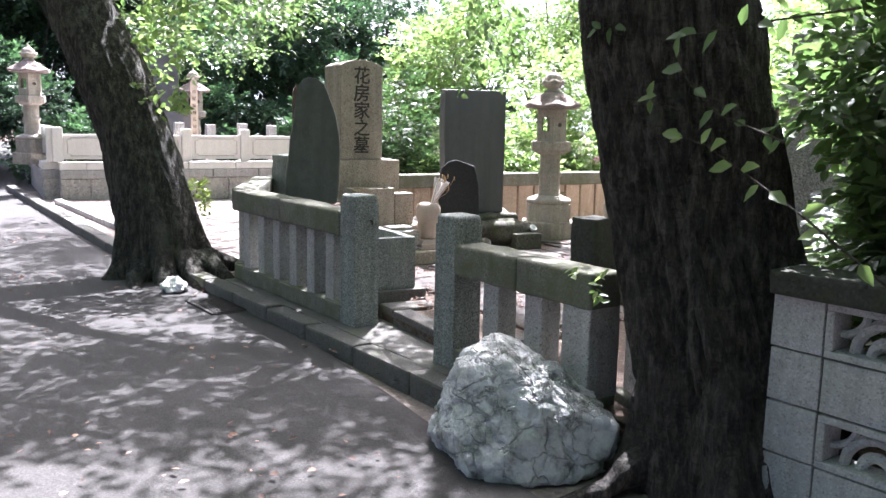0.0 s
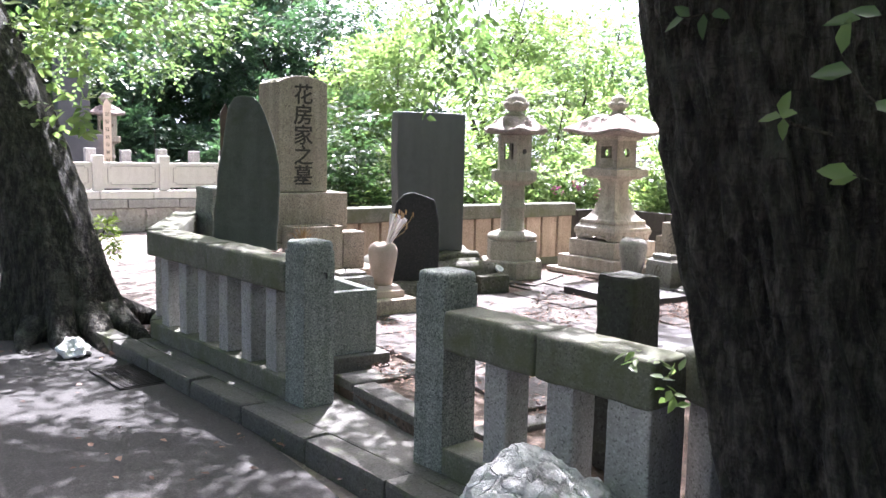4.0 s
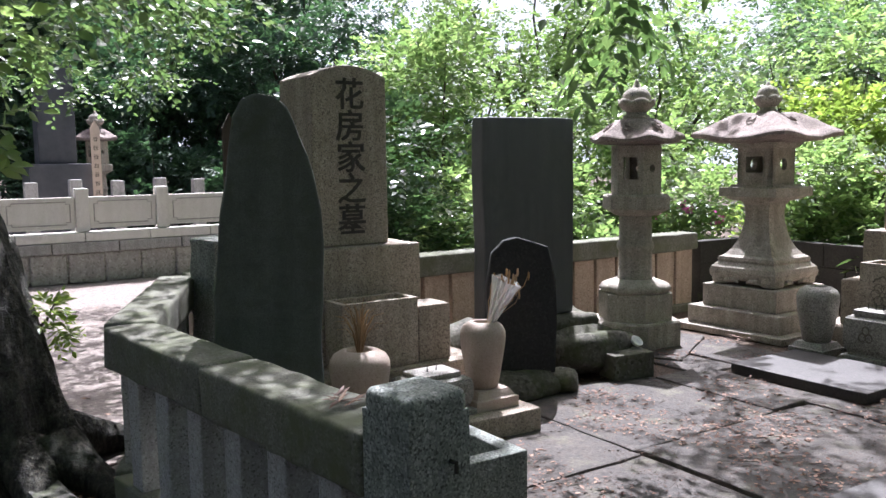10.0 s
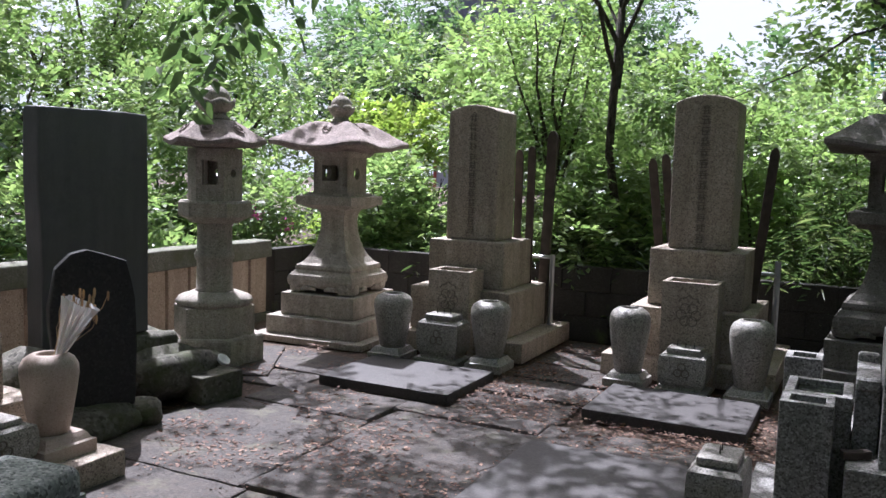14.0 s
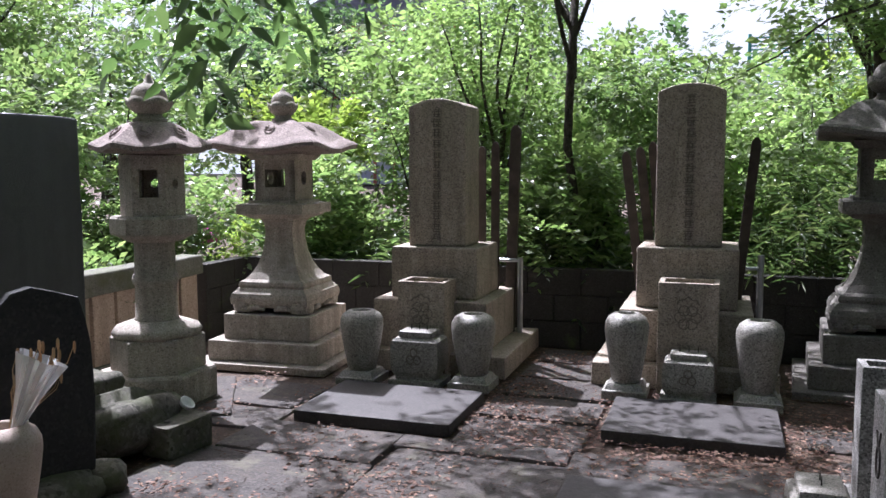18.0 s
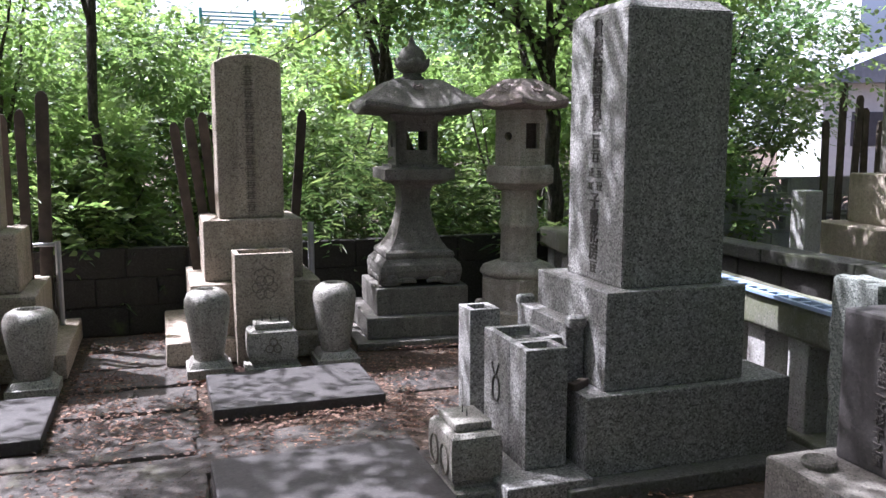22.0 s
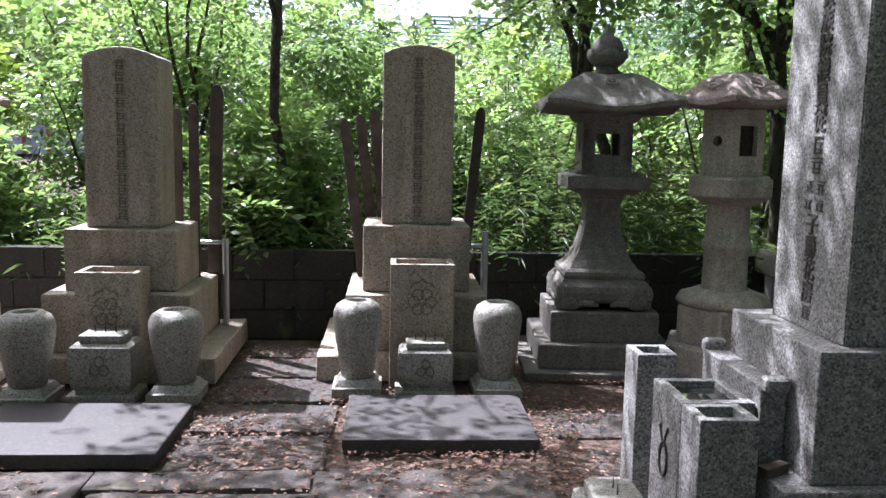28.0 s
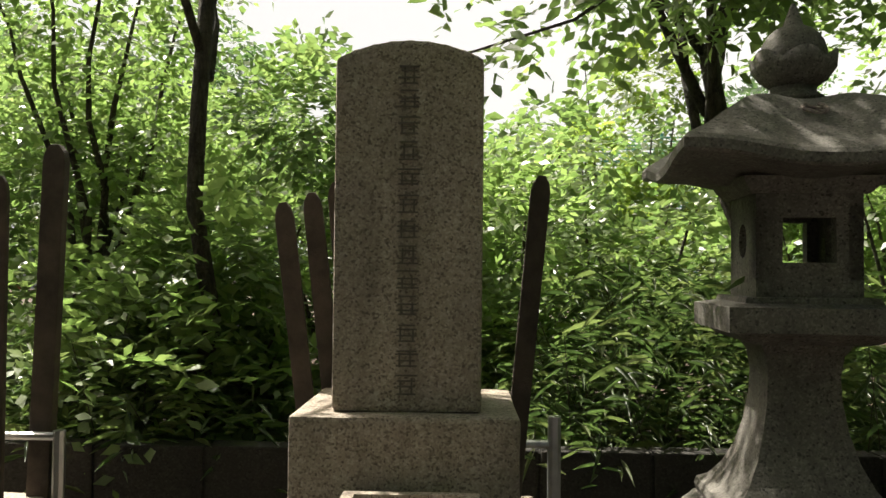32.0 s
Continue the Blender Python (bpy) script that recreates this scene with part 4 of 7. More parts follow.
def stone_vase(at, label, h=0.40, k=1.0, base=True, mat=None, group="stone flower vases"):
    V = thing("flower_vase", label, "vase", at, 0, group)
    z = 0.085 if base else 0.0
    if base:
        part("foot", lathe(square_profile([(0.125, 0), (0.125, 0.05), (0.112, 0.055), (0.10, 0.075), (0.09, 0.088)]), 4, math.pi / 4), mat or VASE_STONE, V)
    prof = [(0.072, 0), (0.080, 0.01), (0.098, 0.12), (0.113, 0.22), (0.122, 0.30), (0.120, 0.34), (0.105, 0.375), (0.075, 0.397), (0.056, 0.40), (0.050, 0.392), (0.046, 0.30), (0.001, 0.30)]
    part("body", lathe([(r * k, z + zz * h / 0.4) for r, zz in prof], 36, cap=False), mat or VASE_STONE, V, smooth=True)
    return V


for x, y, z in ((-1.575, 5.36, 0), (-0.88, 5.44, 0), (0.015, 5.55, 0), (0.738, 5.53, 0)):
    stone_vase((x, y, z), "rounded grey granite flower vase, empty, on a square foot", 0.405 if x > -0.5 else 0.37, 1.04 if x > -0.5 else 1.1)


def incense_stone(at, turn, label, k=1.0, pins=3, crest_on=True):
    I = thing("incense_stone", label, "incense burner", at, turn, "incense stones")
    g = VASE_STONE
    part("plinth", box(-0.155 * k, 0.155 * k, -0.11 * k, 0.11 * k, 0, 0.035, 0.008), g, I)
    part("body", lathe(square_profile([(0.115, 0.035), (0.115, 0.05), (0.132, 0.075), (0.140, 0.12), (0.140, 0.20), (0.134, 0.235), (0.115, 0.25)]), 4, math.pi / 4), g, I, at=Matrix.Diagonal((k, 0.72 * k, 1, 1)))
    part("lid", box(-0.10 * k, 0.10 * k, -0.075 * k, 0.075 * k, 0.25, 0.285, 0.012), g, I)
    for i in range(pins):
        x = (i - (pins - 1) / 2) * 0.05
        part("candle_pin", add_tube(bmesh.new(), [(x, 0, 0.284), (x, 0, 0.318)], [0.0035, 0.0012], 6), IRON, I)
    if crest_on:
        r = bmesh.new()
        for a0 in (90, 210, 330):
            c = Vector((0.026 * math.cos(radians(a0)), 0, 0.155 + 0.026 * math.sin(radians(a0))))
            add_tube(r, [(c.x + 0.022 * math.cos(t), -0.102 * k, c.z + 0.022 * math.sin(t)) for t in np.linspace(0, 6.28, 13)], [0.004] * 13, 5)
        part("crest", r, INK_SOFT, I)
    return I


incense_stone((-1.225, 5.44, 0), 0, "small carved granite incense stone with a lid", 1.08).scale = (1, 1, 1.18)
incense_stone((0.365, 5.53, 0), 0, "small carved granite incense stone with candle pins")


def slab(x0, x1, y0, y1, turn, label, z=0.0, t=0.05):
    S = thing("ground_slab", label, "stone slab", ((x0 + x1) / 2, (y0 + y1) / 2, z), turn, "grave slabs")
    part("slab", box(-(x1 - x0) / 2, (x1 - x0) / 2, -(y1 - y0) / 2, (y1 - y0) / 2, -0.015, t, 0.007, rough=0.0015, cell=0.2, seed=x0), SLAB_STONE, S)


slab(-1.615, -0.745, 4.54, 5.20, 0, "flat dark slate slab lying before a gravestone")
slab(-0.016, 0.83, 4.70, 5.34, 0, "flat dark slate slab with a dry twig on it")
slab(-0.065, 0.76, 3.12, 4.06, 0, "flat dark slate slab in the middle of the paving")

# stakes and pipes behind the pair
def stake(x, y, z1, tilt_x, tilt_y, w=0.075, t=0.02, mat=None, name="grave_stake", label="weathered wooden memorial stake leaning behind the grave"):
    S = thing(name, label, "wooden stake", (x, y, -0.05), 0, "memorial stakes")
    S.matrix_basis = pose(x, y, -0.05, tilt_x, tilt_y, 0)
    h = z1 + 0.05
    out = [(-w / 2, 0), (w / 2, 0), (w / 2, h - 0.05), (w * 0.40, h - 0.022), (w * 0.18, h), (-w * 0.18, h), (-w * 0.40, h - 0.022), (-w / 2, h - 0.05)]
    part("board", prism(out, -t / 2, t / 2, 0.004), mat or STAKE_WOOD, S)
    return S


for x, z1, ty in ((-1.20, 1.44, -0.3), (-1.10, 1.47, 0.2), (-1.005, 1.50, 0.3)):
    stake(x, 6.40 + RNG.uniform(-0.03, 0.03), z1, 1, ty, 0.06)
for x, z1, ty in ((0.07, 1.44, -7.0), (0.155, 1.47, -6.5), (0.215, 1.50, -5.5), (0.58, 1.52, 5.0)):
    stake(x, 6.47 + RNG.uniform(-0.04, 0.04), z1, 1, ty, 0.062)
for x, pipes in ((-0.90, ()), (0.05, ())):
    R = thing("stake_rack", "galvanised pipe rack that holds the memorial stakes", "rack", (x - 0.0, 6.5, 0), 0, "stake racks")
    if x < -0.5:
        part("rail", add_tube(bmesh.new(), [(-0.33, 0, 0.66), (0.07, 0, 0.66)], [0.014, 0.014], 8), STEEL, R)
        part("upright", add_tube(bmesh.new(), [(0.06, 0, 0), (0.06, 0, 0.68)], [0.02, 0.02], 8), STEEL, R)
        part("upright", add_tube(bmesh.new(), [(-0.33, 0, 0), (-0.33, 0, 0.68)], [0.02, 0.02], 8), STEEL, R)
    else:
        part("rail", add_tube(bmesh.new(), [(-0.03, 0, 0.66), (0.72, 0, 0.66)], [0.014, 0.014], 8), STEEL, R)
        part("upright", add_tube(bmesh.new(), [(-0.03, 0, 0), (-0.03, 0, 0.67)], [0.022, 0.022], 8), STEEL, R)
        part("upright", add_tube(bmesh.new(), [(0.72, 0, 0), (0.72, 0, 0.75)], [0.022, 0.022], 8), STEEL, R)
stake(-0.93, 6.53, 1.62, 0, 1.6, 0.075, 0.04, STAKE_WOOD, "wooden_post", "tall thin weathered wooden post in the pipe rack")

# ---------------------------------------------------------------- the granite family grave on the right side
Cg = thing("gravestone", "large grey granite gravestone with a long inscription on its face", "gravestone", (1.28, 3.43, 0), 0)
g = GRANITE_GREY
part("base", box(0, 0.94, 0, 0.80, 0.04, 0.36, 0.008), g, Cg)
part("footing", box(-0.11, 1.04, -0.10, 0.88, -0.03, 0.045, 0.01, rough=0.004, cell=0.2), KERB, Cg, "damp dark footing slab")
part("pedestal", box(0.10, 0.735, 0.045, 0.665, 0.36, 0.75, 0.008), g, Cg)
bm = bmesh.new()
add_lathe(bm, square_profile([(0.232, 0.75), (0.232, 1.822), (0.195, 1.858), (0.19, 1.865)]), 4, math.pi / 4, at=(0.43, 0.335))
bmesh.ops.bevel(bm, geom=list(bm.edges), offset=0.005, segments=2, affect="EDGES")
part("headstone", bm, g, Cg, "tall square granite shaft with a chamfered top")
faceC = pose(0.196, 0.335, 0, 0, 0, -90)
inscribe("貴族院議員従", Cg, 1.80, 0.074, 0.076, faceC, INK, bold=0.016)
worn_marks(Cg, 1.352, 2, 0.062, 0.064, faceC, INK, 5)
worn_marks(Cg, 1.222, 2, 0.055, 0.045, faceC, INK, 6, -0.035)
worn_marks(Cg, 1.222, 2, 0.055, 0.045, faceC, INK, 7, 0.035)
inscribe("子爵花房", Cg, 1.11, 0.070, 0.074, faceC, INK, bold=0.016)
worn_marks(Cg, 0.836, 1, 0.06, 0.058, faceC, INK, 8)


def trough(name, label, x0, x1, y0, y1, z1, wall, mat, depth=0.05, water=False, at=(0, 0, 0), category="stone trough", group="", z0=0.0):
    T = thing(name, label, category, at, 0, group)
    part("body", hollow_box(x0, x1, y0, y1, z0, z1, wall, depth), mat, T)
    if water:
        part("water", box(x0 + wall, x1 - wall, y0 + wall, y1 - wall, z1 - depth, z1 - depth * 0.45, 0), WATER, T, "still dark rain water")
    return T


part_slab = thing("foot_slab", "low granite slab under the vases and trough", "stone slab", (0, 0, 0), 0)
part("slab", box(0.93, 1.279, 3.36, 4.24, -0.02, 0.075, 0.008), g, part_slab)
trough("flower_vase", "tall square granite vase with an oval mouth", 1.03, 1.17, 4.02, 4.17, 0.60, 0.028, g, 0.08, True, (0, 0, 0), "vase", "square granite vases", 0.075)
trough("water_trough", "square granite trough full of dark rain water", 1.06, 1.29, 3.66, 3.93, 0.545, 0.035, g, 0.05, True, (0, 0, 0), "trough", "", 0.075)
trough("flower_vase", "tall square granite vase beside the water trough", 1.06, 1.235, 3.50, 3.655, 0.545, 0.03, g, 0.08, True, (0, 0, 0), "vase", "square granite vases", 0.075)
W = thing("crest_carving", "leaf crest carved on the granite trough", "carving", (1.058, 3.79, 0.33), 0)
r = bmesh.new()
add_tube(r, [(0, 0.035 * math.cos(t), 0.055 * math.sin(t) - 0.01) for t in np.linspace(0, 6.28, 17)], [0.005] * 17, 6)
add_tube(r, [(0, -0.03, 0.10), (0, -0.005, 0.05), (0, 0.0, 0.04)], [0.004] * 3, 6)
add_tube(r, [(0, 0.045, 0.09), (0, 0.02, 0.05), (0, 0.0, 0.03)], [0.004] * 3, 6)
part("leaf", r, INK, W)
sh = thing("offering_shelf", "granite offering shelf with rounded ends before the headstone", "stone shelf", (1.295, 3.62, 0), 0)
part("shelf", box(0.0, 0.082, 0.02, 0.50, 0.361, 0.60, 0.006), g, sh)
part("rim", box(0.0, 0.082, -0.01, 0.045, 0.585, 0.635, 0.02, segments=3), g, sh)
part("rim", box(0.0, 0.082, 0.475, 0.53, 0.585, 0.635, 0.02, segments=3), g, sh)
I = incense_stone((0.86, 3.62, 0), -90, "low carved granite incense stone with two candle pins", 1.0, 2, False)
r = bmesh.new()
for s in (-0.06, 0.06):
    add_tube(r, [(s + 0.045 * math.cos(t), -0.102, 0.14 + 0.06 * math.sin(t)) for t in np.linspace(0, 6.28, 13)], [0.005] * 13, 5)
part("carved_panel", r, INK_SOFT, I)
w = thing("wood_scrap", "splintered piece of brown wood wedged beside the pedestal", "wood scrap", (1.31, 3.56, 0.362), 30)
part("splinter", box(-0.05, 0.05, -0.018, 0.018, 0, 0.03, 0.004, rough=0.006, cell=0.03), STAKE_WOOD, w)
bl = thing("drain_cover_strip", "pale blue plastic slatted strip lying on the fence rail", "plastic strip", (2.36, 3.1, 0.632), 84.5)
part("frame", box(0, 1.25, -0.012, 0.012, 0, 0.018, 0.003), PLASTIC_BLUE, bl)
part("frame", box(0, 1.25, 0.075, 0.095, 0, 0.018, 0.003), PLASTIC_BLUE, bl)
for i in range(16):
    part("slat", box(0.02 + i * 0.08, 0.04 + i * 0.08, 0.012, 0.075, 0.002, 0.014, 0.002), PLASTIC_BLUE, bl)

# small dark gravestone with rough granite pillar beside it
Sg = thing("gravestone", "small dark polished gravestone with an engraved name on a stone base", "gravestone", (1.80, 2.62, 0), 0)
part("base", box(-0.16, 0.34, -0.25, 0.25, 0, 0.30, 0.012), GRANITE_DARK, Sg)
part("headstone", box(0.05, 0.27, -0.17, 0.17, 0.30, 0.80, 0.012), SLAB_STONE, Sg, "dark purple-grey polished stone")
inscribe("花房太郎二女杉子之墓", Sg, 0.765, 0.044, 0.042, pose(0.046, 0.0, 0, 0, 0, -90), INK)
part("cup", lathe([(0.05, 0.30), (0.055, 0.315), (0.05, 0.325), (0.04, 0.315), (0.001, 0.31)], 20, cap=False, at=(-0.06, 0.12)), GRANITE_DARK, Sg)
Rp = thing("stone_pillar", "rough split granite pillar standing beside the fence", "pillar", (2.20, 3.02, 0), 4)
part("pillar", box(-0.09, 0.09, -0.10, 0.10, -0.05, 0.83, 0.015, rough=0.016, cell=0.06, seed=4), GRANITE_POST, Rp)
LLs = thing("stone_pillar", "short dark mossy square stone pillar inside the gate", "pillar", (1.66, 1.92, -0.02), 8)
part("pillar", box(-0.095, 0.095, -0.095, 0.095, 0, 0.80, 0.014, rough=0.008, cell=0.06, seed=9, taper=0.94), LL_STONE, LLs)

# ---------------------------------------------------------------- family grave by the left fence, facing the entrance
Mg = thing("gravestone", "tan granite family gravestone with five deep-cut characters", "gravestone", (-2.16, 2.24, 0), 90)
g = GRANITE_TAN
part("base", box(-0.52, 0.56, -0.34, 0.78, 0, 0.30, 0.012, rough=0.004, cell=0.15), g, Mg)
part("step", box(-0.40, 0.46, -0.10, 0.68, 0.30, 0.50, 0.012, rough=0.004, cell=0.15), g, Mg)
part("pedestal", box(-0.34, 0.36, -0.07, 0.60, 0.50, 0.885, 0.014, rough=0.003, cell=0.15), g, Mg)
part("headstone", prism(shaft_outline(0.42, 0.855, 0.055), 0.0, 0.40, 0.012), g, Mg, "tall shaft with an arched top", at=pose(0, 0, 0.886))
inscribe("花房家之墓", Mg, 1.72, 0.158, 0.165, pose(0.0, -0.002, 0), INK, bold=0.014)
part("flower_trough", hollow_box(-0.22, 0.20, -0.30, -0.102, 0.301, 0.64, 0.03, 0.08), g, Mg, "square stone trough")
part("side_block", box(0.21, 0.40, -0.29, -0.104, 0.301, 0.59, 0.01), g, Mg)
tray = thing("foot_slab", "pale stone foot slab under the vases", "stone slab", (-1.60, 2.45, 0), 90)
part("slab", box(-0.47, 0.41, -0.19, 0.215, -0.02, 0.11, 0.01, rough=0.004, cell=0.15), GRANITE_TAN, tray)
V1 = stone_vase((-1.69, 2.02, 0.11), "round granite vase holding dead brown grass in plastic", 0.35, 1.15, False, VASE_TAN)
V2 = stone_vase((-1.63, 2.67, 0.11), "tall tan granite vase holding wrapped dried flowers", 0.33, 0.93, True, VASE_TAN)
incense_stone((-1.63, 2.37, 0.11), 90, "low white-topped granite incense stone between two vases", 1.15, 2).scale = (1, 1, 0.74)


def dry_bundle(parent_at, label, lean, n, h, wrap):
    B = thing("dried_flowers", label, "dried flowers", parent_at, 0)
    r = np.random.default_rng(n)
    bm = bmesh.new()
    for i in range(n):
        a, s = r.uniform(0, 6.28), r.uniform(0.15, 1.0)
        d = Vector((lean[0] + s * 0.25 * math.cos(a), lean[1] + s * 0.25 * math.sin(a), 1)) * h * r.uniform(0.6, 1.0)
        droop = Vector((math.cos(a), math.sin(a), -0.8)) * h * 0.25 * s
        add_tube(bm, [(0, 0, 0), d * 0.55, d * 0.85 + droop * 0.3, d + droop * (0.2 if wrap else 0.9)], [0.0028, 0.0024, 0.002, 0.001], 4)
        if wrap:
            e = d + droop * 0.2
            add_lathe(bm, [(0.002, e.z - 0.03), (0.006, e.z - 0.012), (0.005, e.z + 0.006), (0.001, e.z + 0.012)], 5, at=(e.x, e.y))
    part("stems", bm, DRY_GRASS, B)["kind"] = "stuff"
    if wrap:
        cone = bmesh.new()
        ax = Vector((lean[0], lean[1], 1)).normalized()
        u = ax.cross(Vector((0, 0, 1))).normalized()
        v = ax.cross(u)
        rings = []
        for k, (q, rr) in enumerate(((0.0, 0.014), (0.11, 0.036), (0.22, 0.078), (0.33, 0.135))):
            rings.append([cone.verts.new(ax * q + (u * math.cos(t) + v * math.sin(t) * 0.5) * rr * (1 + (0.08 + 0.03 * k) * math.sin(t * 5 + k) + 0.05 * math.sin(t * 11))) for t in np.linspace(0, 6.28, 25)[:-1]])
        for a, c in zip(rings, rings[1:]):
            for i in range(24):
                cone.faces.new((a[i], a[(i + 1) % 24], c[(i + 1) % 24], c[i]))
        part("plastic_wrap", cone, CLEAR, B, "clear crumpled plastic wrap")
    return B


dry_bundle((-1.69, 2.02, 0.40), "dead brown drooping grass stems in a stone vase", (0.05, 0.0), 46, 0.32, False)
dry_bundle((-1.63, 2.67, 0.42), "dried flowers in a clear plastic sleeve leaning in a vase", (0.22, 0.34), 30, 0.36, True)
trough("stone_trough", "hollow square granite box standing beside the gate post", -0.94, -0.26, 1.40, 1.85, 0.43, 0.06, GRANITE_POST, 0.16, False, (0, 0, 0), "stone box", "", 0.06)
sl = thing("foot_slab", "low mossy base under the granite box", "stone slab", (0, 0, 0), 0)
part("slab", box(-1.0, -0.2, 1.36, 1.91, -0.04, 0.06, 0.01, rough=0.005, cell=0.12), KERB, sl)


def slate_stele(name, at, turn, outline, thick, mat, label, category="stele", bulge=0.012):
    S = thing(name, label, category, at, turn)
    bm = prism(outline, -thick / 2, thick / 2, 0.012)
    for _ in range(3):
        long = [e for e in bm.edges if e.calc_length() > 0.10]
        if not long:
            break
        bmesh.ops.subdivide_edges(bm, edges=long, cuts=1, use_grid_fill=True)
    bmesh.ops.triangulate(bm, faces=[q for q in bm.faces if len(q.verts) > 4])
    for v in bm.verts:
        v.co += noise.noise_vector(v.co * 6 + Vector((thick * 90, 0, 0))) * bulge
    part("stone", bm, mat, S)
    return S


slate_stele("stele", (-1.515, 1.52, -0.03), 70, [(-0.225, 0), (0.205, 0), (0.216, 0.65), (0.226, 1.16), (0.203, 1.245), (0.17, 1.37), (0.128, 1.49), (0.098, 1.56), (0.052, 1.60), (-0.016, 1.61), (-0.07, 1.59), (-0.106, 1.52), (-0.139, 1.345), (-0.18, 1.08), (-0.207, 0.82), (-0.218, 0.5)], 0.10, SLATE_MOSS,
            "dark mossy natural slate stele with an irregular pointed outline")
St = slate_stele("stele", (-2.54, 3.64, 0.30), 90, [(-0.34, 0), (0.385, 0), (0.385, 1.275), (-0.34, 1.275), (-0.35, 0.9), (-0.335, 0.5)], 0.12, SLATE, "tall dark rectangular slate stele with rough edges", bulge=0.006)
sb = thing("rock", "mossy cut stone under the tall slate stele", "rock", (-2.52, 3.66, 0), 90)
part("stone", box(-0.34, 0.48, -0.17, 0.19, 0, 0.30, 0.05, segments=3, rough=0.03, cell=0.07, seed=2), MOSS_ROCK, sb, smooth=True)
slate_stele("stele", (-1.98, 3.13, 0.12), 64, [(-0.14, 0), (0.235, 0), (0.245, 0.30), (0.24, 0.52), (0.195, 0.715), (0.12, 0.745), (0.02, 0.77), (-0.06, 0.755), (-0.125, 0.69), (-0.15, 0.50)], 0.06, SLATE_BLACK, "small black slate stele with a chipped sloping top", bulge=0.012)
for at, s, seed in (((-1.95, 3.12, 0), (0.16, 0.32, 0.10), 1.0), ((-1.90, 3.40, 0), (0.12, 0.10, 0.09), 2.0), ((-2.42, 3.12, 0), (0.20, 0.24, 0.24), 3.0), ((-2.45, 4.12, 0), (0.20, 0.18, 0.15), 4.0), ((-2.72, 4.12, 0), (0.2, 0.2, 0.2), 6.0)):
    R = thing("rock", "rounded mossy rock at the foot of the steles", "rock", at, 0, "mossy rocks")
    part("stone", rock(*s, seed, 3, 0.5), MOSS_ROCK, R, smooth=True)
Bs = thing("water_basin", "mossy natural stone water basin with a hollow and a broken dish", "stone basin", (-2.12, 3.83, 0), 82)
bm = rock(0.36, 0.19, 0.155, 5.5, 4, 0.95, 0.12)
for v in bm.verts:
    if abs(v.co.x) < 0.24 and abs(v.co.y) < 0.085 and v.co.z > 0.2:
        v.co.z -= 0.07
    elif v.co.z > 0.262:
        v.co.z = 0.262 + (v.co.z - 0.262) * 0.3
part("stone", bm, MOSS_ROCK, Bs, smooth=True)
part("dish", lathe([(0.012, 0.255), (0.03, 0.262), (0.04, 0.285), (0.036, 0.287), (0.026, 0.268), (0.001, 0.262)], 20, cap=False), PAPER, Bs, "small white cracked dish", True, at=pose(0.19, 0.0, -0.01, 40, 10, 0) @ pose(0, 0, 0))
Sb = thing("stone_block", "small dark mossy stone block with drilled holes", "stone block", (-1.90, 3.93, 0), 80)
part("block", box(-0.14, 0.14, -0.09, 0.09, 0, 0.155, 0.012, rough=0.006, cell=0.06), MOSS_ROCK, Sb)
# flat dark discs stand in for the shade inside the drilled holes
for x in (-0.06, 0.05):
    part("hole_shade", lathe([(0.018, 0.154), (0.018, 0.158)], 12, at=(x, 0.0)), INK, Sb)
D2 = thing("stone_pillar", "rough granite pillar behind the slate stele", "pillar", (-3.05, 1.84, -0.05), 10)
part("pillar", box(-0.15, 0.15, -0.12, 0.12, 0, 0.94, 0.02, rough=0.014, cell=0.07, seed=7), GRANITE_POST, D2)
ws = thing("grave_stake", "weathered grey wooden memorial stakes behind the family grave", "wooden stake", (-2.75, 1.88, 0), 90)
for k, x in enumerate((-0.06, 0.03)):
    out = [(-0.04, 0), (0.04, 0), (0.04, 1.50), (0, 1.58 + 0.04 * k), (-0.04, 1.50)]
    part("board", prism(out, 0.03 * k, 0.03 * k + 0.018), STAKE_WOOD, ws, at=pose(x, 0, 0))

sq = trough("flower_vase", "low square stone vase with a recessed mouth by the gate", -1.20, -1.05, 1.65, 1.80, 0.40, 0.028, GRANITE_POST, 0.05, False, (0, 0, 0), "vase", "", -0.03)
part("inner_rim", box(-1.16, -1.09, 1.69, 1.76, 0.345, 0.385, 0.004), GRANITE_POST, sq)
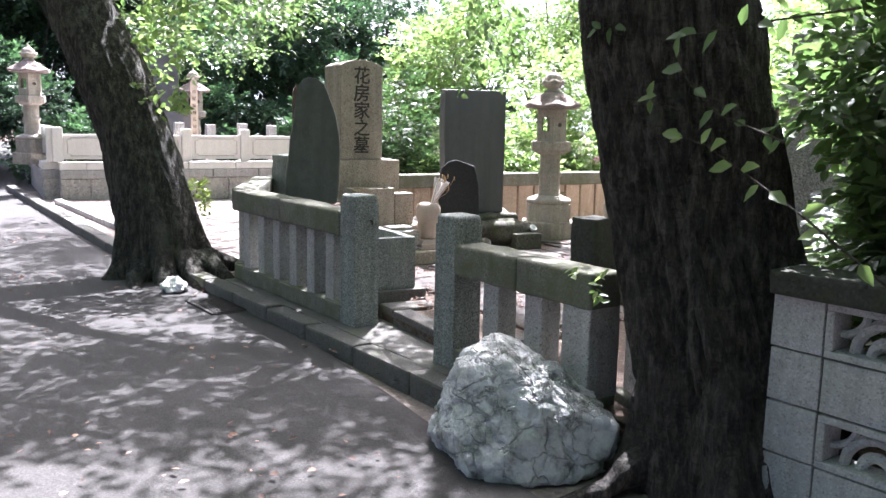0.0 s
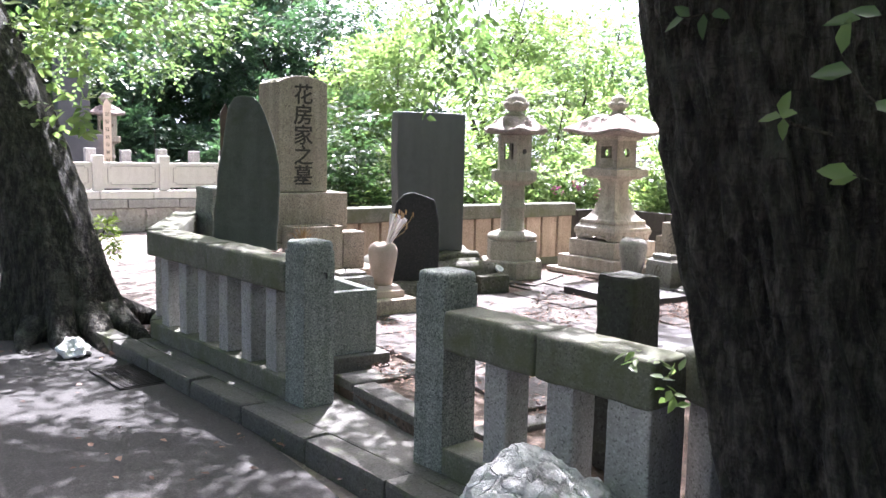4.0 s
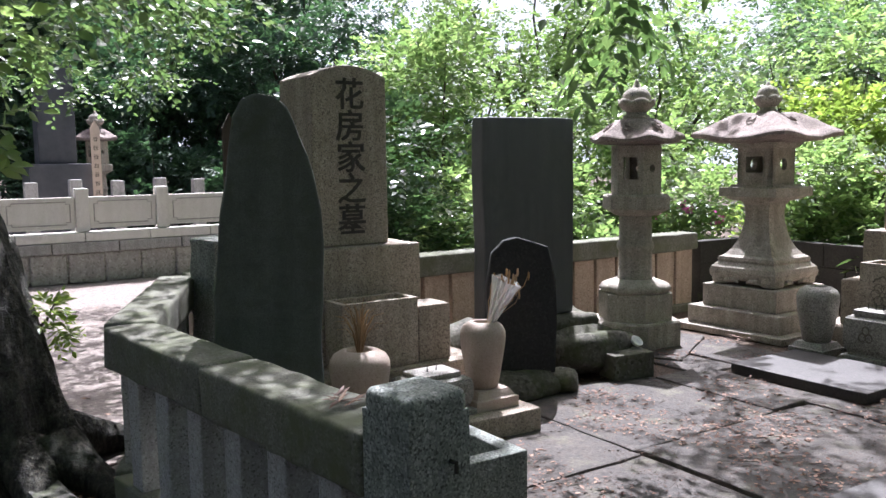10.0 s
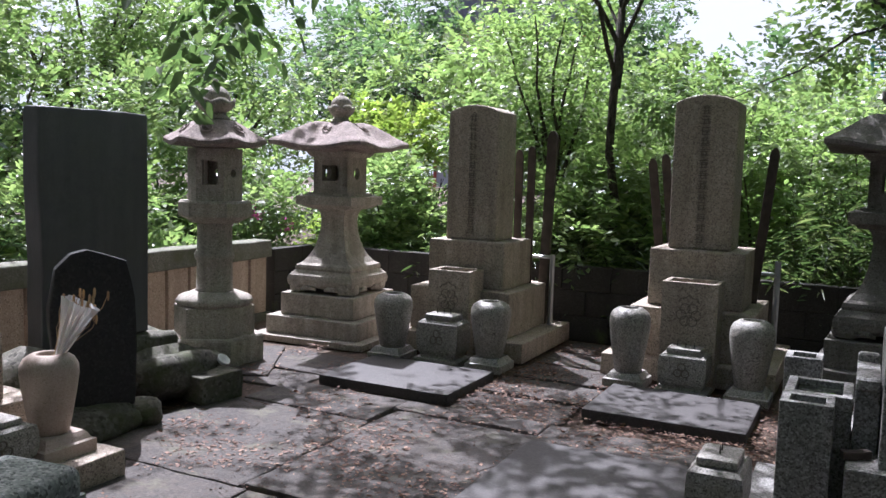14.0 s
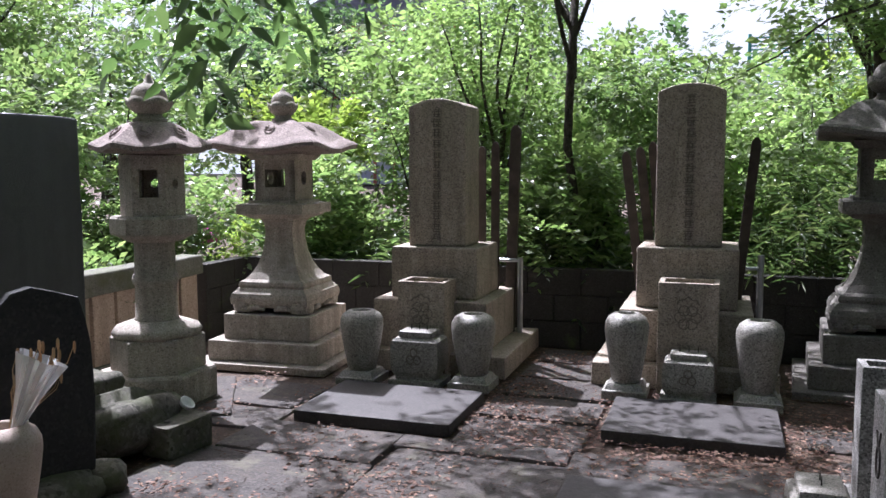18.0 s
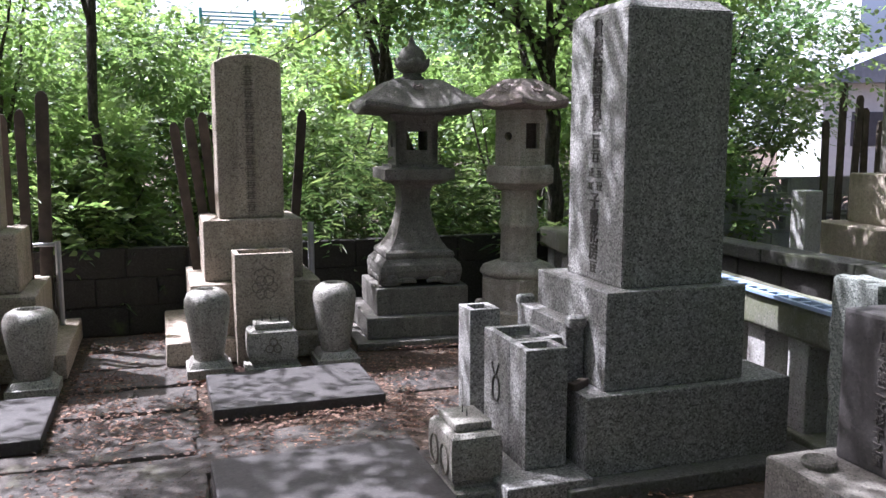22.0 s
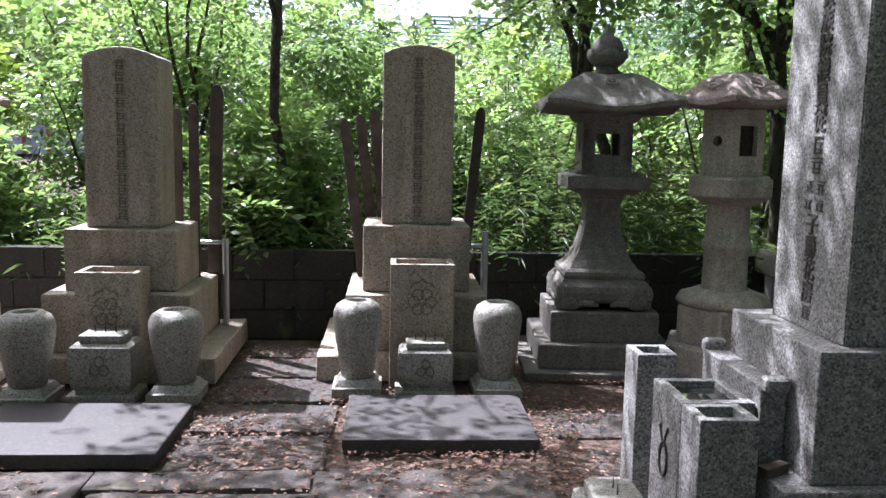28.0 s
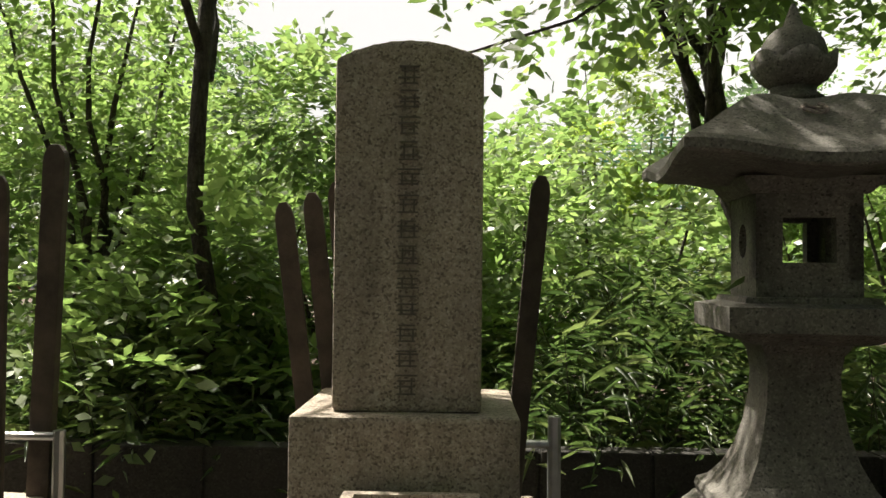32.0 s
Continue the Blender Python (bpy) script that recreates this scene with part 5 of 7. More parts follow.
# boulder, bag and drain by the road
def crag():
    """A squat boulder, high on one side, cut by planes into broad facets with rough skin."""
    bm = bmesh.new()
    bmesh.ops.create_icosphere(bm, subdivisions=6, radius=1.0)
    r = np.random.default_rng(4)
    planes = [(Vector(d).normalized(), h) for d, h in (((-1.0, -0.15, 0.22), 0.84), ((0.52, -0.1, 0.85), 0.66), ((0.3, -0.9, 0.3), 0.84), ((-0.3, -0.8, 0.55), 0.80), ((0.95, 0.2, 0.2), 0.92), ((0.1, 0.9, 0.4), 0.82), ((-0.7, 0.6, 0.4), 0.84), ((0.35, -0.55, 0.7), 0.76), ((-0.35, -0.2, 1.0), 0.90), ((-1, -0.3, -0.2), 0.90))]
    for v in bm.verts:
        d = v.co.normalized()
        k = 1.15
        for n, h in planes:
            c = d.dot(n)
            if c > 0.05:
                k = min(k, h / c)
        k += 0.035 * noise.noise(d * 3.0) + 0.035 * noise.noise(d * 7.0 + Vector((3, 0, 0))) + 0.02 * noise.noise(d * 15.0) + 0.012 * noise.noise(d * 33.0)
        k -= 0.05 * max(0.0, 0.12 - abs(noise.noise(d * 2.6 + Vector((7, 1, 2))))) / 0.12
        p = d * k
        v.co = Vector((p.x * 0.40, p.y * 0.33, max(p.z, -0.5) * 0.365 + 0.18))
    return bm



Bo = thing("boulder", "large pale grey-white craggy boulder before the fence", "boulder", (2.11, 1.17, -0.22), 62)
part("stone", crag(), BOULDER_STONE, Bo)
bag = thing("crumpled_tissue", "crumpled white tissue lying by the roots of the tree", "litter", (-2.05, 0.50, -0.19), 0)
part("tissue", rock(0.13, 0.09, 0.09, 8.8, 4, 0.3, 0.55), PAPER, bag)
dr = thing("drain_grate", "black iron drain grate set in the road", "drain", (-1.33, 0.73, -0.197), 8)
part("frame", box(-0.26, 0.26, -0.20, -0.175, 0, 0.012, 0.002), IRON, dr)
part("frame", box(-0.26, 0.26, 0.175, 0.20, 0, 0.012, 0.002), IRON, dr)
# dark sheet under the bars, coloured as the shade of the pit
part("pit_shade", box(-0.26, 0.26, -0.175, 0.175, -0.004, 0.004, 0), INK, dr)
for i in range(18):
    part("bar", box(-0.25 + i * 0.0288, -0.24 + i * 0.0288, -0.175, 0.175, 0.004, 0.012, 0), IRON, dr)

# ---------------------------------------------------------------- white fence and graves across the path
def white_fence(p0, turn, length, label):
    W = thing("white_stone_fence", label, "fence", (*p0, -0.24), turn, "white stone fences")
    n = max(1, round(length / 1.05))
    s = length / n
    for i in range(round(length / 0.48)):
        a = length / round(length / 0.48)
        part("base_stone", box(a * i + 0.01, a * (i + 1) - 0.01, -0.16, 0.16, 0, 0.40, 0.03, rough=0.014, cell=0.14, seed=i + p0[1]), RUBBLE_STONE, W)
    part("core", box(0.03, length - 0.03, -0.13, 0.13, 0.05, 0.60, 0), RUBBLE_STONE, W)
    for i in range(round(length / 0.82)):
        a = length / round(length / 0.82)
        part("plinth_stone", box(a * i + 0.006, a * (i + 1) - 0.006, -0.185, 0.185, 0.405, 0.545, 0.014, rough=0.004, cell=0.2, seed=i), BALUSTER_STONE, W)
        part("plinth_stone", box(max(0, a * (i - 0.5)) + 0.004, a * (i + 0.5) - 0.004, -0.16, 0.16, 0.552, 0.672, 0.012, rough=0.003, cell=0.2, seed=i + 9), WHITE_STONE, W)
    for i in range(n + 1):
        part("post", box(s * i - 0.085, s * i + 0.085, -0.085, 0.085, 0.68, 1.255, 0.015), WHITE_STONE, W)
    for i in range(n):
        part("panel", box(s * i + 0.088, s * (i + 1) - 0.088, -0.04, 0.04, 0.72, 1.14, 0.01), WHITE_STONE, W)
        fr = bmesh.new()
        a, b2 = s * i + 0.15, s * (i + 1) - 0.15
        pts = [(a + 0.05, 0.78), (b2 - 0.05, 0.78), (b2 - 0.05, 0.81), (b2, 0.81), (b2, 1.05), (b2 - 0.05, 1.05), (b2 - 0.05, 1.08), (a + 0.05, 1.08), (a + 0.05, 1.05), (a, 1.05), (a, 0.81), (a + 0.05, 0.81), (a + 0.05, 0.78)]
        for y in (-0.041, 0.041):
            add_tube(fr, [(x, y, z) for x, z in pts], [0.008] * len(pts), 4)
        part("moulding", fr, RUBBLE_STONE, W)
    return W


white_fence((-10.4, 0.30), 90, 8.4, "white stone fence with sunken panels on a rubble base")
white_fence((-10.45, 0.22), 180, 6.0, "white stone fence running back beside the road")
Fg = thing("gravestone", "tall dark polished gravestone behind the white fence", "gravestone", (-13.2, 2.55, -0.2), 90)
part("base", box(-0.75, 0.75, -0.6, 0.6, 0, 0.95, 0.02), DARK_STONE_FAR, Fg)
part("step", box(-0.46, 0.46, -0.45, 0.45, 0.95, 1.55, 0.02), DARK_STONE_FAR, Fg)
part("headstone", prism(shaft_outline(0.56, 1.55, 0.05), -0.25, 0.25, 0.02), DARK_STONE_FAR, Fg, at=pose(0, 0, 1.55))
stk = thing("grave_stake", "pale new wooden memorial stake with writing beside a far grave", "wooden stake", (-12.6, 3.05, -0.2), 90)
part("board", prism([(-0.07, 0), (0.07, 0), (0.07, 2.1), (0, 2.22), (-0.07, 2.1)], 0, 0.03), STAKE_PALE, stk)
worn_marks(stk, 2.0, 12, 0.14, 0.08, pose(0, -0.004, 0), INK, 3)
for at in ((-13.4, 3.22, 0.15), (-11.6, -0.0, 0.35)):
    Lf = copy_thing(l1, pose(*at, 0, 0, 20) @ Matrix.Diagonal((1.12, 1.12, 1.12, 1)))
    tagged(Lf, "pale stone lantern standing inside the white fence")
for i in range(9):
    y = 2.0 + i * 0.62
    q = thing("stone_post", "short grey stone post in a row behind the white fence", "post", (-12.0 - 0.05 * (i % 3), y, -0.2), 0, "row of stone posts")
    part("post", box(-0.09, 0.09, -0.09, 0.09, 0, 1.28 + 0.03 * (i % 2), 0.02), BALUSTER_STONE, q)

# neighbouring plots beyond the right fence
q = thing("gravestone", "pinkish grey stepped gravestone in the next plot", "gravestone", (6.55, 6.95, -0.12), -10)
part("base", box(-0.62, 0.5, -0.5, 0.5, 0, 0.62, 0.02, rough=0.004, cell=0.2), GRANITE_TAN, q)
part("step", box(-0.34, 0.42, -0.36, 0.36, 0.62, 1.10, 0.02, rough=0.004, cell=0.2), GRANITE_TAN, q)
part("headstone", prism(shaft_outline(0.44, 0.95, 0.05), -0.2, 0.2, 0.02), GRANITE_DARK, q, at=pose(0.08, 0, 1.10))
q = thing("stone_post", "pale square stone post in the next plot", "post", (5.05, 6.55, -0.12), 0)
part("post", box(-0.09, 0.09, -0.09, 0.09, 0, 1.0, 0.015), BALUSTER_STONE, q)

# ---------------------------------------------------------------- foliage
def leaf_mesh(name, base, along, normal, size, wide, mat, fine=True, droop=0.0):
    """Many leaves in one mesh: each a pointed blade folded along its midrib."""
    n = len(base)
    along = along / np.linalg.norm(along, axis=1, keepdims=True)
    side = np.cross(normal, along)
    side /= np.linalg.norm(side, axis=1, keepdims=True) + 1e-9
    up = np.cross(along, side)
    if fine:
        spec = [(0, 0, 0), (0.34, 0.5, 0.10), (0.70, 0.34, 0.05), (1.0, 0, -0.12), (0.70, -0.34, 0.05), (0.34, -0.5, 0.10)]
        quads = [(0, 1, 2, 3), (0, 3, 4, 5)]
    else:
        spec = [(0, 0, 0), (0.45, 0.5, 0.10), (1.0, 0, -0.05), (0.45, -0.5, 0.10)]
        quads = [(0, 1, 2, 3)]
    k = len(spec)
    v = np.empty((n, k, 3))
    for i, (a, s, u) in enumerate(spec):
        v[:, i] = base + along * (size * a)[:, None] + side * (size * wide * s)[:, None] + up * (size * u * wide)[:, None]
        if droop:
            v[:, i, 2] -= droop * size * a * a
    f = (np.arange(n)[:, None, None] * k + np.array(quads)[None]).reshape(-1)
    me = bpy.data.meshes.new(name)
    me.vertices.add(n * k)
    me.vertices.foreach_set("co", v.reshape(-1).astype(np.float32))
    me.loops.add(len(f))
    me.loops.foreach_set("vertex_index", f.astype(np.int32))
    nf = len(f) // 4
    me.polygons.add(nf)
    me.polygons.foreach_set("loop_start", np.arange(nf, dtype=np.int32) * 4)
    me.polygons.foreach_set("loop_total", np.full(nf, 4, dtype=np.int32))
    me.materials.append(mat)
    me.update(calc_edges=True)
    return me


def unit(rng, n):
    d = rng.normal(size=(n, 3))
    return d / np.linalg.norm(d, axis=1, keepdims=True)


def sprays(rng, origin, heading, length, per, size, wide, flat=0.75):
    """Leaves set in turn along twigs. Returns what leaf_mesh takes."""
    n = len(origin)
    heading = heading / np.linalg.norm(heading, axis=1, keepdims=True)
    upv = np.tile([0.0, 0.0, 1.0], (n, 1)) * flat + unit(rng, n) * (1 - flat)
    side = np.cross(heading, upv)
    side /= np.linalg.norm(side, axis=1, keepdims=True) + 1e-9
    nor = np.cross(side, heading)
    q = (np.arange(per) + 0.6) / per
    sgn = np.where(np.arange(per) % 2 == 0, 1.0, -1.0)
    L = length * rng.uniform(0.7, 1.2, n)
    pos = origin[:, None] + heading[:, None] * (L[:, None] * q)[..., None]
    pos[..., 2] -= (q ** 2)[None] * L[:, None] * 0.25
    along = heading[:, None] * 0.55 + side[:, None] * sgn[None, :, None] * 0.85 + rng.normal(size=(n, per, 3)) * 0.25
    along[..., 2] -= 0.15
    normal = nor[:, None] + rng.normal(size=(n, per, 3)) * 0.3
    sz = size * rng.uniform(0.6, 1.15, (n, per))
    return pos.reshape(-1, 3), along.reshape(-1, 3), normal.reshape(-1, 3), sz.reshape(-1), np.full(n * per, wide)


def blobs(rng, centres, radii, count, squash=0.75, shell=0.45):
    """Twig origins in the outer part of rounded masses, pointing outwards."""
    c, r = np.array(centres, float), np.array(radii, float)
    pick = rng.choice(len(c), count, p=r ** 2 / (r ** 2).sum())
    d = unit(rng, count)
    d[:, 2] = d[:, 2] * 0.9 + 0.1
    rad = r[pick] * (shell + (1 - shell) * rng.uniform(0, 1, count) ** 0.6)
    p = c[pick] + d * rad[:, None] * np.array([1, 1, squash])
    return p, d + rng.normal(size=d.shape) * 0.35


def crown(name, parent, rng, centres, radii, count, mat, size=0.075, wide=0.5, per=9, length=0.3, fine=False, squash=0.75, shell=0.4, keep=None, label=""):
    o, h = blobs(rng, centres, radii, count, squash, shell)
    if keep is not None:
        k = keep(o)
        o, h = o[k], h[k]
    ob = new(name, leaf_mesh(name, *sprays(rng, o, h, length, per, size, wide), mat, fine))
    ob.parent = parent
    ob["kind"] = "stuff"
    return tagged(ob, label)


def limb_path(a, b, sag=0.0, wobble=0.08, n=7, seed=0):
    a, b = Vector(a), Vector(b)
    out = []
    for i in range(n):
        t = i / (n - 1)
        p = a.lerp(b, t)
        p.z += sag * math.sin(t * math.pi)
        out.append(p + noise.noise_vector(p * 1.7 + Vector((seed, 0, 0))) * wobble * math.sin(t * math.pi))
    return out


def big_trunk(name, axis, n=132, mat=None, parent=None, flare=0.5, seed=0.0, fissure=0.10):
    """A bark-plated trunk along axis points of (x, y, z, radius), spreading into roots at its foot."""
    pts = [Vector(p[:3]) for p in axis]
    rad = [p[3] for p in axis]
    zs = np.linspace(pts[0].z, pts[-1].z, 150)
    bm = bmesh.new()
    rings = []
    z0 = pts[0].z
    for z in zs:
        cx, cy, r = (float(np.interp(z, [p.z for p in pts], vals)) for vals in ([p.x for p in pts], [p.y for p in pts], rad))
        ring = []
        for i in range(n):
            a = 2 * math.pi * i / n
            q = Vector((math.cos(a) * 1.2 + seed, math.sin(a) * 1.2, z * 0.35))
            rr = r * (1 + 0.10 * noise.noise(q * 1.6))
            lobes = max(0.0, math.sin(a * 5 + seed + 0.6 * noise.noise(q))) ** 2
            rr += flare * r * (math.exp(-(z - z0) / 0.2) * (0.3 + 0.9 * lobes) + math.exp(-(z - z0) / 0.7) * (0.45 * lobes - 0.15))
            groove = noise.noise(Vector((math.cos(a) * 6 + seed, math.sin(a) * 6, z * 2.2)))
            crack = noise.noise(Vector((math.cos(a) * 11 - seed, math.sin(a) * 11, z * 3.1)))
            rr += r * (0.10 * abs(groove) + 0.025 * noise.noise(Vector((math.cos(a) * 19, math.sin(a) * 19, z * 9))))
            rr -= r * fissure * max(0.0, 0.2 - abs(crack)) / 0.2
            ring.append(bm.verts.new((cx + rr * math.cos(a), cy + rr * math.sin(a), z)))
        rings.append(ring)
    for a, b in zip(rings, rings[1:]):
        for i in range(n):
            bm.faces.new((a[i], a[(i + 1) % n], b[(i + 1) % n], b[i]))
    bm.faces.new(rings[-1])
    return part(name, bm, mat or BARK, parent, smooth=True)


rng = np.random.default_rng(21)

# cherry tree beside the boulder
T1 = thing("cherry_tree", "big old cherry tree with dark fissured bark beside the fence", "tree", (0, 0, 0))
big_trunk("trunk", [(2.83, 1.84, -0.24, 0.375), (2.74, 1.80, 0.3, 0.362), (2.57, 1.73, 0.9, 0.345), (2.46, 1.60, 1.6, 0.335), (2.40, 1.5, 2.4, 0.32), (2.35, 1.45, 3.0, 0.31)], parent=T1, flare=0.42)
for k, (b, r) in enumerate((((-0.6, 3.0, 4.9), 0.16), ((3.4, 3.6, 5.0), 0.15), ((2.2, -2.2, 4.8), 0.15), ((5.4, 0.2, 4.9), 0.13), ((0.4, 0.2, 4.6), 0.13))):
    p = limb_path((2.37, 1.46, 2.75), b, 0.5, 0.3, 9, k)
    part("limb", add_tube(bmesh.new(), p, list(np.linspace(r, 0.03, 9)), 10, 0.2), BARK, T1, smooth=True)
low = limb_path((1.6, 2.0, 3.5), (-1.0, 3.0, 2.3), 0.15, 0.15, 9, 3)
part("limb", add_tube(bmesh.new(), low, list(np.linspace(0.05, 0.01, 9)), 8, 0.2), BARK, T1, smooth=True)
cc, cr = [], []
for i in range(46):
    a, s = rng.uniform(0, 6.28), math.sqrt(rng.uniform(0, 1))
    cc.append((1.2 + 5.2 * s * math.cos(a), 1.8 + 4.6 * s * math.sin(a), rng.uniform(4.0, 5.6)))
    cr.append(rng.uniform(0.6, 1.1))
# extra leaf masses out of view, added to shade fence, road and paving
for i in range(14):
    cc.append((rng.uniform(-3.6, 2.0), rng.uniform(0.4, 3.4), rng.uniform(4.2, 5.2)))
    cr.append(rng.uniform(0.6, 0.95))
for i in range(30):
    cc.append((rng.uniform(-6.5, 6.5), rng.uniform(-5.0, -0.2), rng.uniform(4.2, 5.6)))
    cr.append(rng.uniform(0.7, 1.1))
for i in range(7):
    cc.append((rng.uniform(0.6, 2.6), rng.uniform(5.6, 7.4), rng.uniform(4.9, 5.3)))
    cr.append(rng.uniform(0.55, 0.8))
for i in range(18):
    cc.append((rng.uniform(-3.2, -0.3), rng.uniform(3.4, 6.4), rng.uniform(4.4, 5.0)))
    cr.append(rng.uniform(0.5, 0.75))


def glade(o):
    """Gaps put in and between the two unseen crowns so sun reaches the graves."""
    x, y = o[:, 0], o[:, 1]
    inside = (x > -6.2) & (x < -3.3) & (y > 4.6) & (y < 8.6) | (x > -4.4) & (x < -0.9) & (y > 6.7) & (y < 9.5) | (x > -0.8) & (x < 0.15) & (y > 4.8) & (y < 5.7)
    few = np.sin(x * 5.1 + y * 3.3) + np.sin(y * 6.7 - x * 2.0) > 1.1
    gaps = np.sin(x * 9.3 + 1.0) + np.sin(y * 10.7) + np.sin((x + y) * 6.9) + 0.5 * np.sin(x * 2.3 - y * 1.7) > 0.62
    west = (x < -0.8) & (y < 3.0)
    fine = np.sin(x * 9.3 + 1.0) + np.sin(y * 10.7) + np.sin((x + y) * 6.9) > 1.25
    u = (x - 1.48) + (y - 3.7) * 1.19
    shaft = (x > -1.3) & (x < 0.6) & (y > 4.3) & (y < 6.3) & (u > -0.55) & (u < 0.4)
    plot = (x > -5.0) & (x < 0.8) & (y > 3.6) & (y < 7.5)
    gaps = np.where(plot, np.sin(x * 9.3 + 1.0) + np.sin(y * 10.7) + np.sin((x + y) * 6.9) > 0.25, gaps)
    return np.where(shaft, few | (np.sin(x * 17.0) + np.sin(y * 19.0) > 0.2), np.where(inside, few, np.where(west, ~fine, ~gaps)))


crown("crown", T1, rng, cc, cr, 9400, LEAF_CHERRY, 0.115, 0.5, 8, 0.42, False, 0.55, 0.2, glade)
# the low spray that hangs over the plot
o = np.array([(-0.45, 2.45, 2.02), (-0.62, 2.6, 1.98), (-0.85, 2.8, 2.05), (-1.1, 3.05, 2.05), (-1.25, 3.25, 2.0), (-1.4, 3.4, 2.08), (-0.9, 2.9, 2.25), (-0.6, 2.55, 2.3), (-1.2, 3.1, 2.3), (-0.3, 2.4, 2.3), (-1.5, 3.5, 2.3), (-0.75, 2.75, 2.18)])
o = np.repeat(o, 4, axis=0) + rng.normal(size=(48, 3)) * 0.10
hd = unit(rng, 48) * 0.6 + np.array([-0.25, 0.1, -0.55])
ob = new("low_spray", leaf_mesh("low_spray", *sprays(rng, o, hd, 0.28, 8, 0.085, 0.52), LEAF_CHERRY, True, 0.15))
ob.parent = T1
ob["kind"] = "stuff"

for k, (a, b, c) in enumerate((((2.5, 1.62, -0.12), (2.38, 1.35, -0.19), (2.2, 1.2, -0.29)), ((2.6, 1.5, -0.12), (2.62, 1.25, -0.19), (2.5, 1.02, -0.29)), ((2.95, 1.55, -0.12), (3.15, 1.3, -0.2), (3.3, 1.15, -0.29)))):
    part("root", add_tube(bmesh.new(), [a, Vector(a).lerp(Vector(b), 0.6), b, c], [0.10, 0.06, 0.04, 0.02], 10, 0.3), BARK, T1, smooth=True)
# second cherry tree farther along the road
T2 = thing("cherry_tree", "leaning cherry tree with rough grey bark and spreading roots", "tree", (0, 0, 0))
big_trunk("trunk", [(-2.83, 0.64, -0.24, 0.36), (-2.94, 0.56, 0.3, 0.355), (-3.14, 0.42, 1.0, 0.33), (-3.45, 0.20, 1.8, 0.33), (-3.85, -0.05, 2.6, 0.30)], mat=BARK_GREY, parent=T2, flare=0.55, seed=3.0, n=110, fissure=0.03)
for k, (b, r) in enumerate((((-2.0, 2.6, 4.2), 0.12), ((-6.5, 1.0, 4.6), 0.13), ((-4.5, -2.6, 4.5), 0.12), ((-5.0, 3.8, 4.4), 0.12), ((-1.8, -1.0, 4.3), 0.1))):
    p = limb_path((-3.75, 0.0, 2.35), b, 0.4, 0.25, 9, k + 9)
    part("limb", add_tube(bmesh.new(), p, list(np.linspace(r, 0.025, 9)), 10, 0.2), BARK, T2, smooth=True)
cc, cr = [], []
for i in range(40):
    a, s = rng.uniform(0, 6.28), math.sqrt(rng.uniform(0, 1))
    cc.append((-5.0 + 4.6 * s * math.cos(a), 2.6 + 4.6 * s * math.sin(a), rng.uniform(3.9, 5.4)))
    cr.append(rng.uniform(0.6, 1.1))
crown("crown", T2, rng, cc, cr, 3700, LEAF_CHERRY, 0.115, 0.5, 8, 0.42, False, 0.55, 0.2, glade)
for k, (a, b, c) in enumerate((((-2.6, 0.72, -0.05), (-2.3, 0.74, -0.16), (-2.0, 0.70, -0.22)), ((-2.6, 0.85, -0.05), (-2.35, 1.0, -0.16), (-2.05, 1.05, -0.22)), ((-2.7, 0.42, -0.1), (-2.5, 0.25, -0.18), (-2.2, 0.2, -0.23)), ((-3.0, 0.95, -0.1), (-3.05, 1.25, -0.18), (-2.95, 1.5, -0.24)))):
    part("root", add_tube(bmesh.new(), [a, Vector(a).lerp(Vector(b), 0.6), b, c], [0.15, 0.10, 0.07, 0.03], 10, 0.3), BARK_GREY, T2, smooth=True)
# its sunlit lower sprays
cc = [(-3.0 - 0.5 * i + rng.uniform(-0.3, 0.3), 1.2 + 0.36 * (i % 6) + rng.uniform(-0.3, 0.3), rng.uniform(2.25, 2.75)) for i in range(16)]
crown("low_spray", T2, rng, cc, [0.42] * 16, 380, LEAF_CHERRY, 0.10, 0.6, 7, 0.35, True, 0.5, 0.1)
cc = [(-2.9, 0.75, 1.95), (-3.3, 0.6, 2.1), (-2.8, 0.9, 2.3), (-2.85, 0.72, 1.5), (-4.2, 0.3, 2.3)]
crown("shoot", T2, rng, cc, [0.2] * 5, 70, LEAF_MAPLE, 0.10, 0.6, 6, 0.22, True, 0.8, 0.1)
sh = thing("sapling", "tuft of bright green shoots growing from the leaning trunk", "shrub", (-2.98, 0.92, 0.56))
part("stem", add_tube(bmesh.new(), [(0.0, -0.12, -0.12), (0, -0.02, -0.03), (0.02, 0.02, 0.06)], [0.012, 0.008, 0.004], 6), BARK_FAR, sh)
crown("leaves", sh, rng, [(0, 0, 0.02), (0.03, 0.03, -0.10)], [0.07, 0.06], 46, LEAF_YELLOW, 0.06, 0.4, 6, 0.08, True)


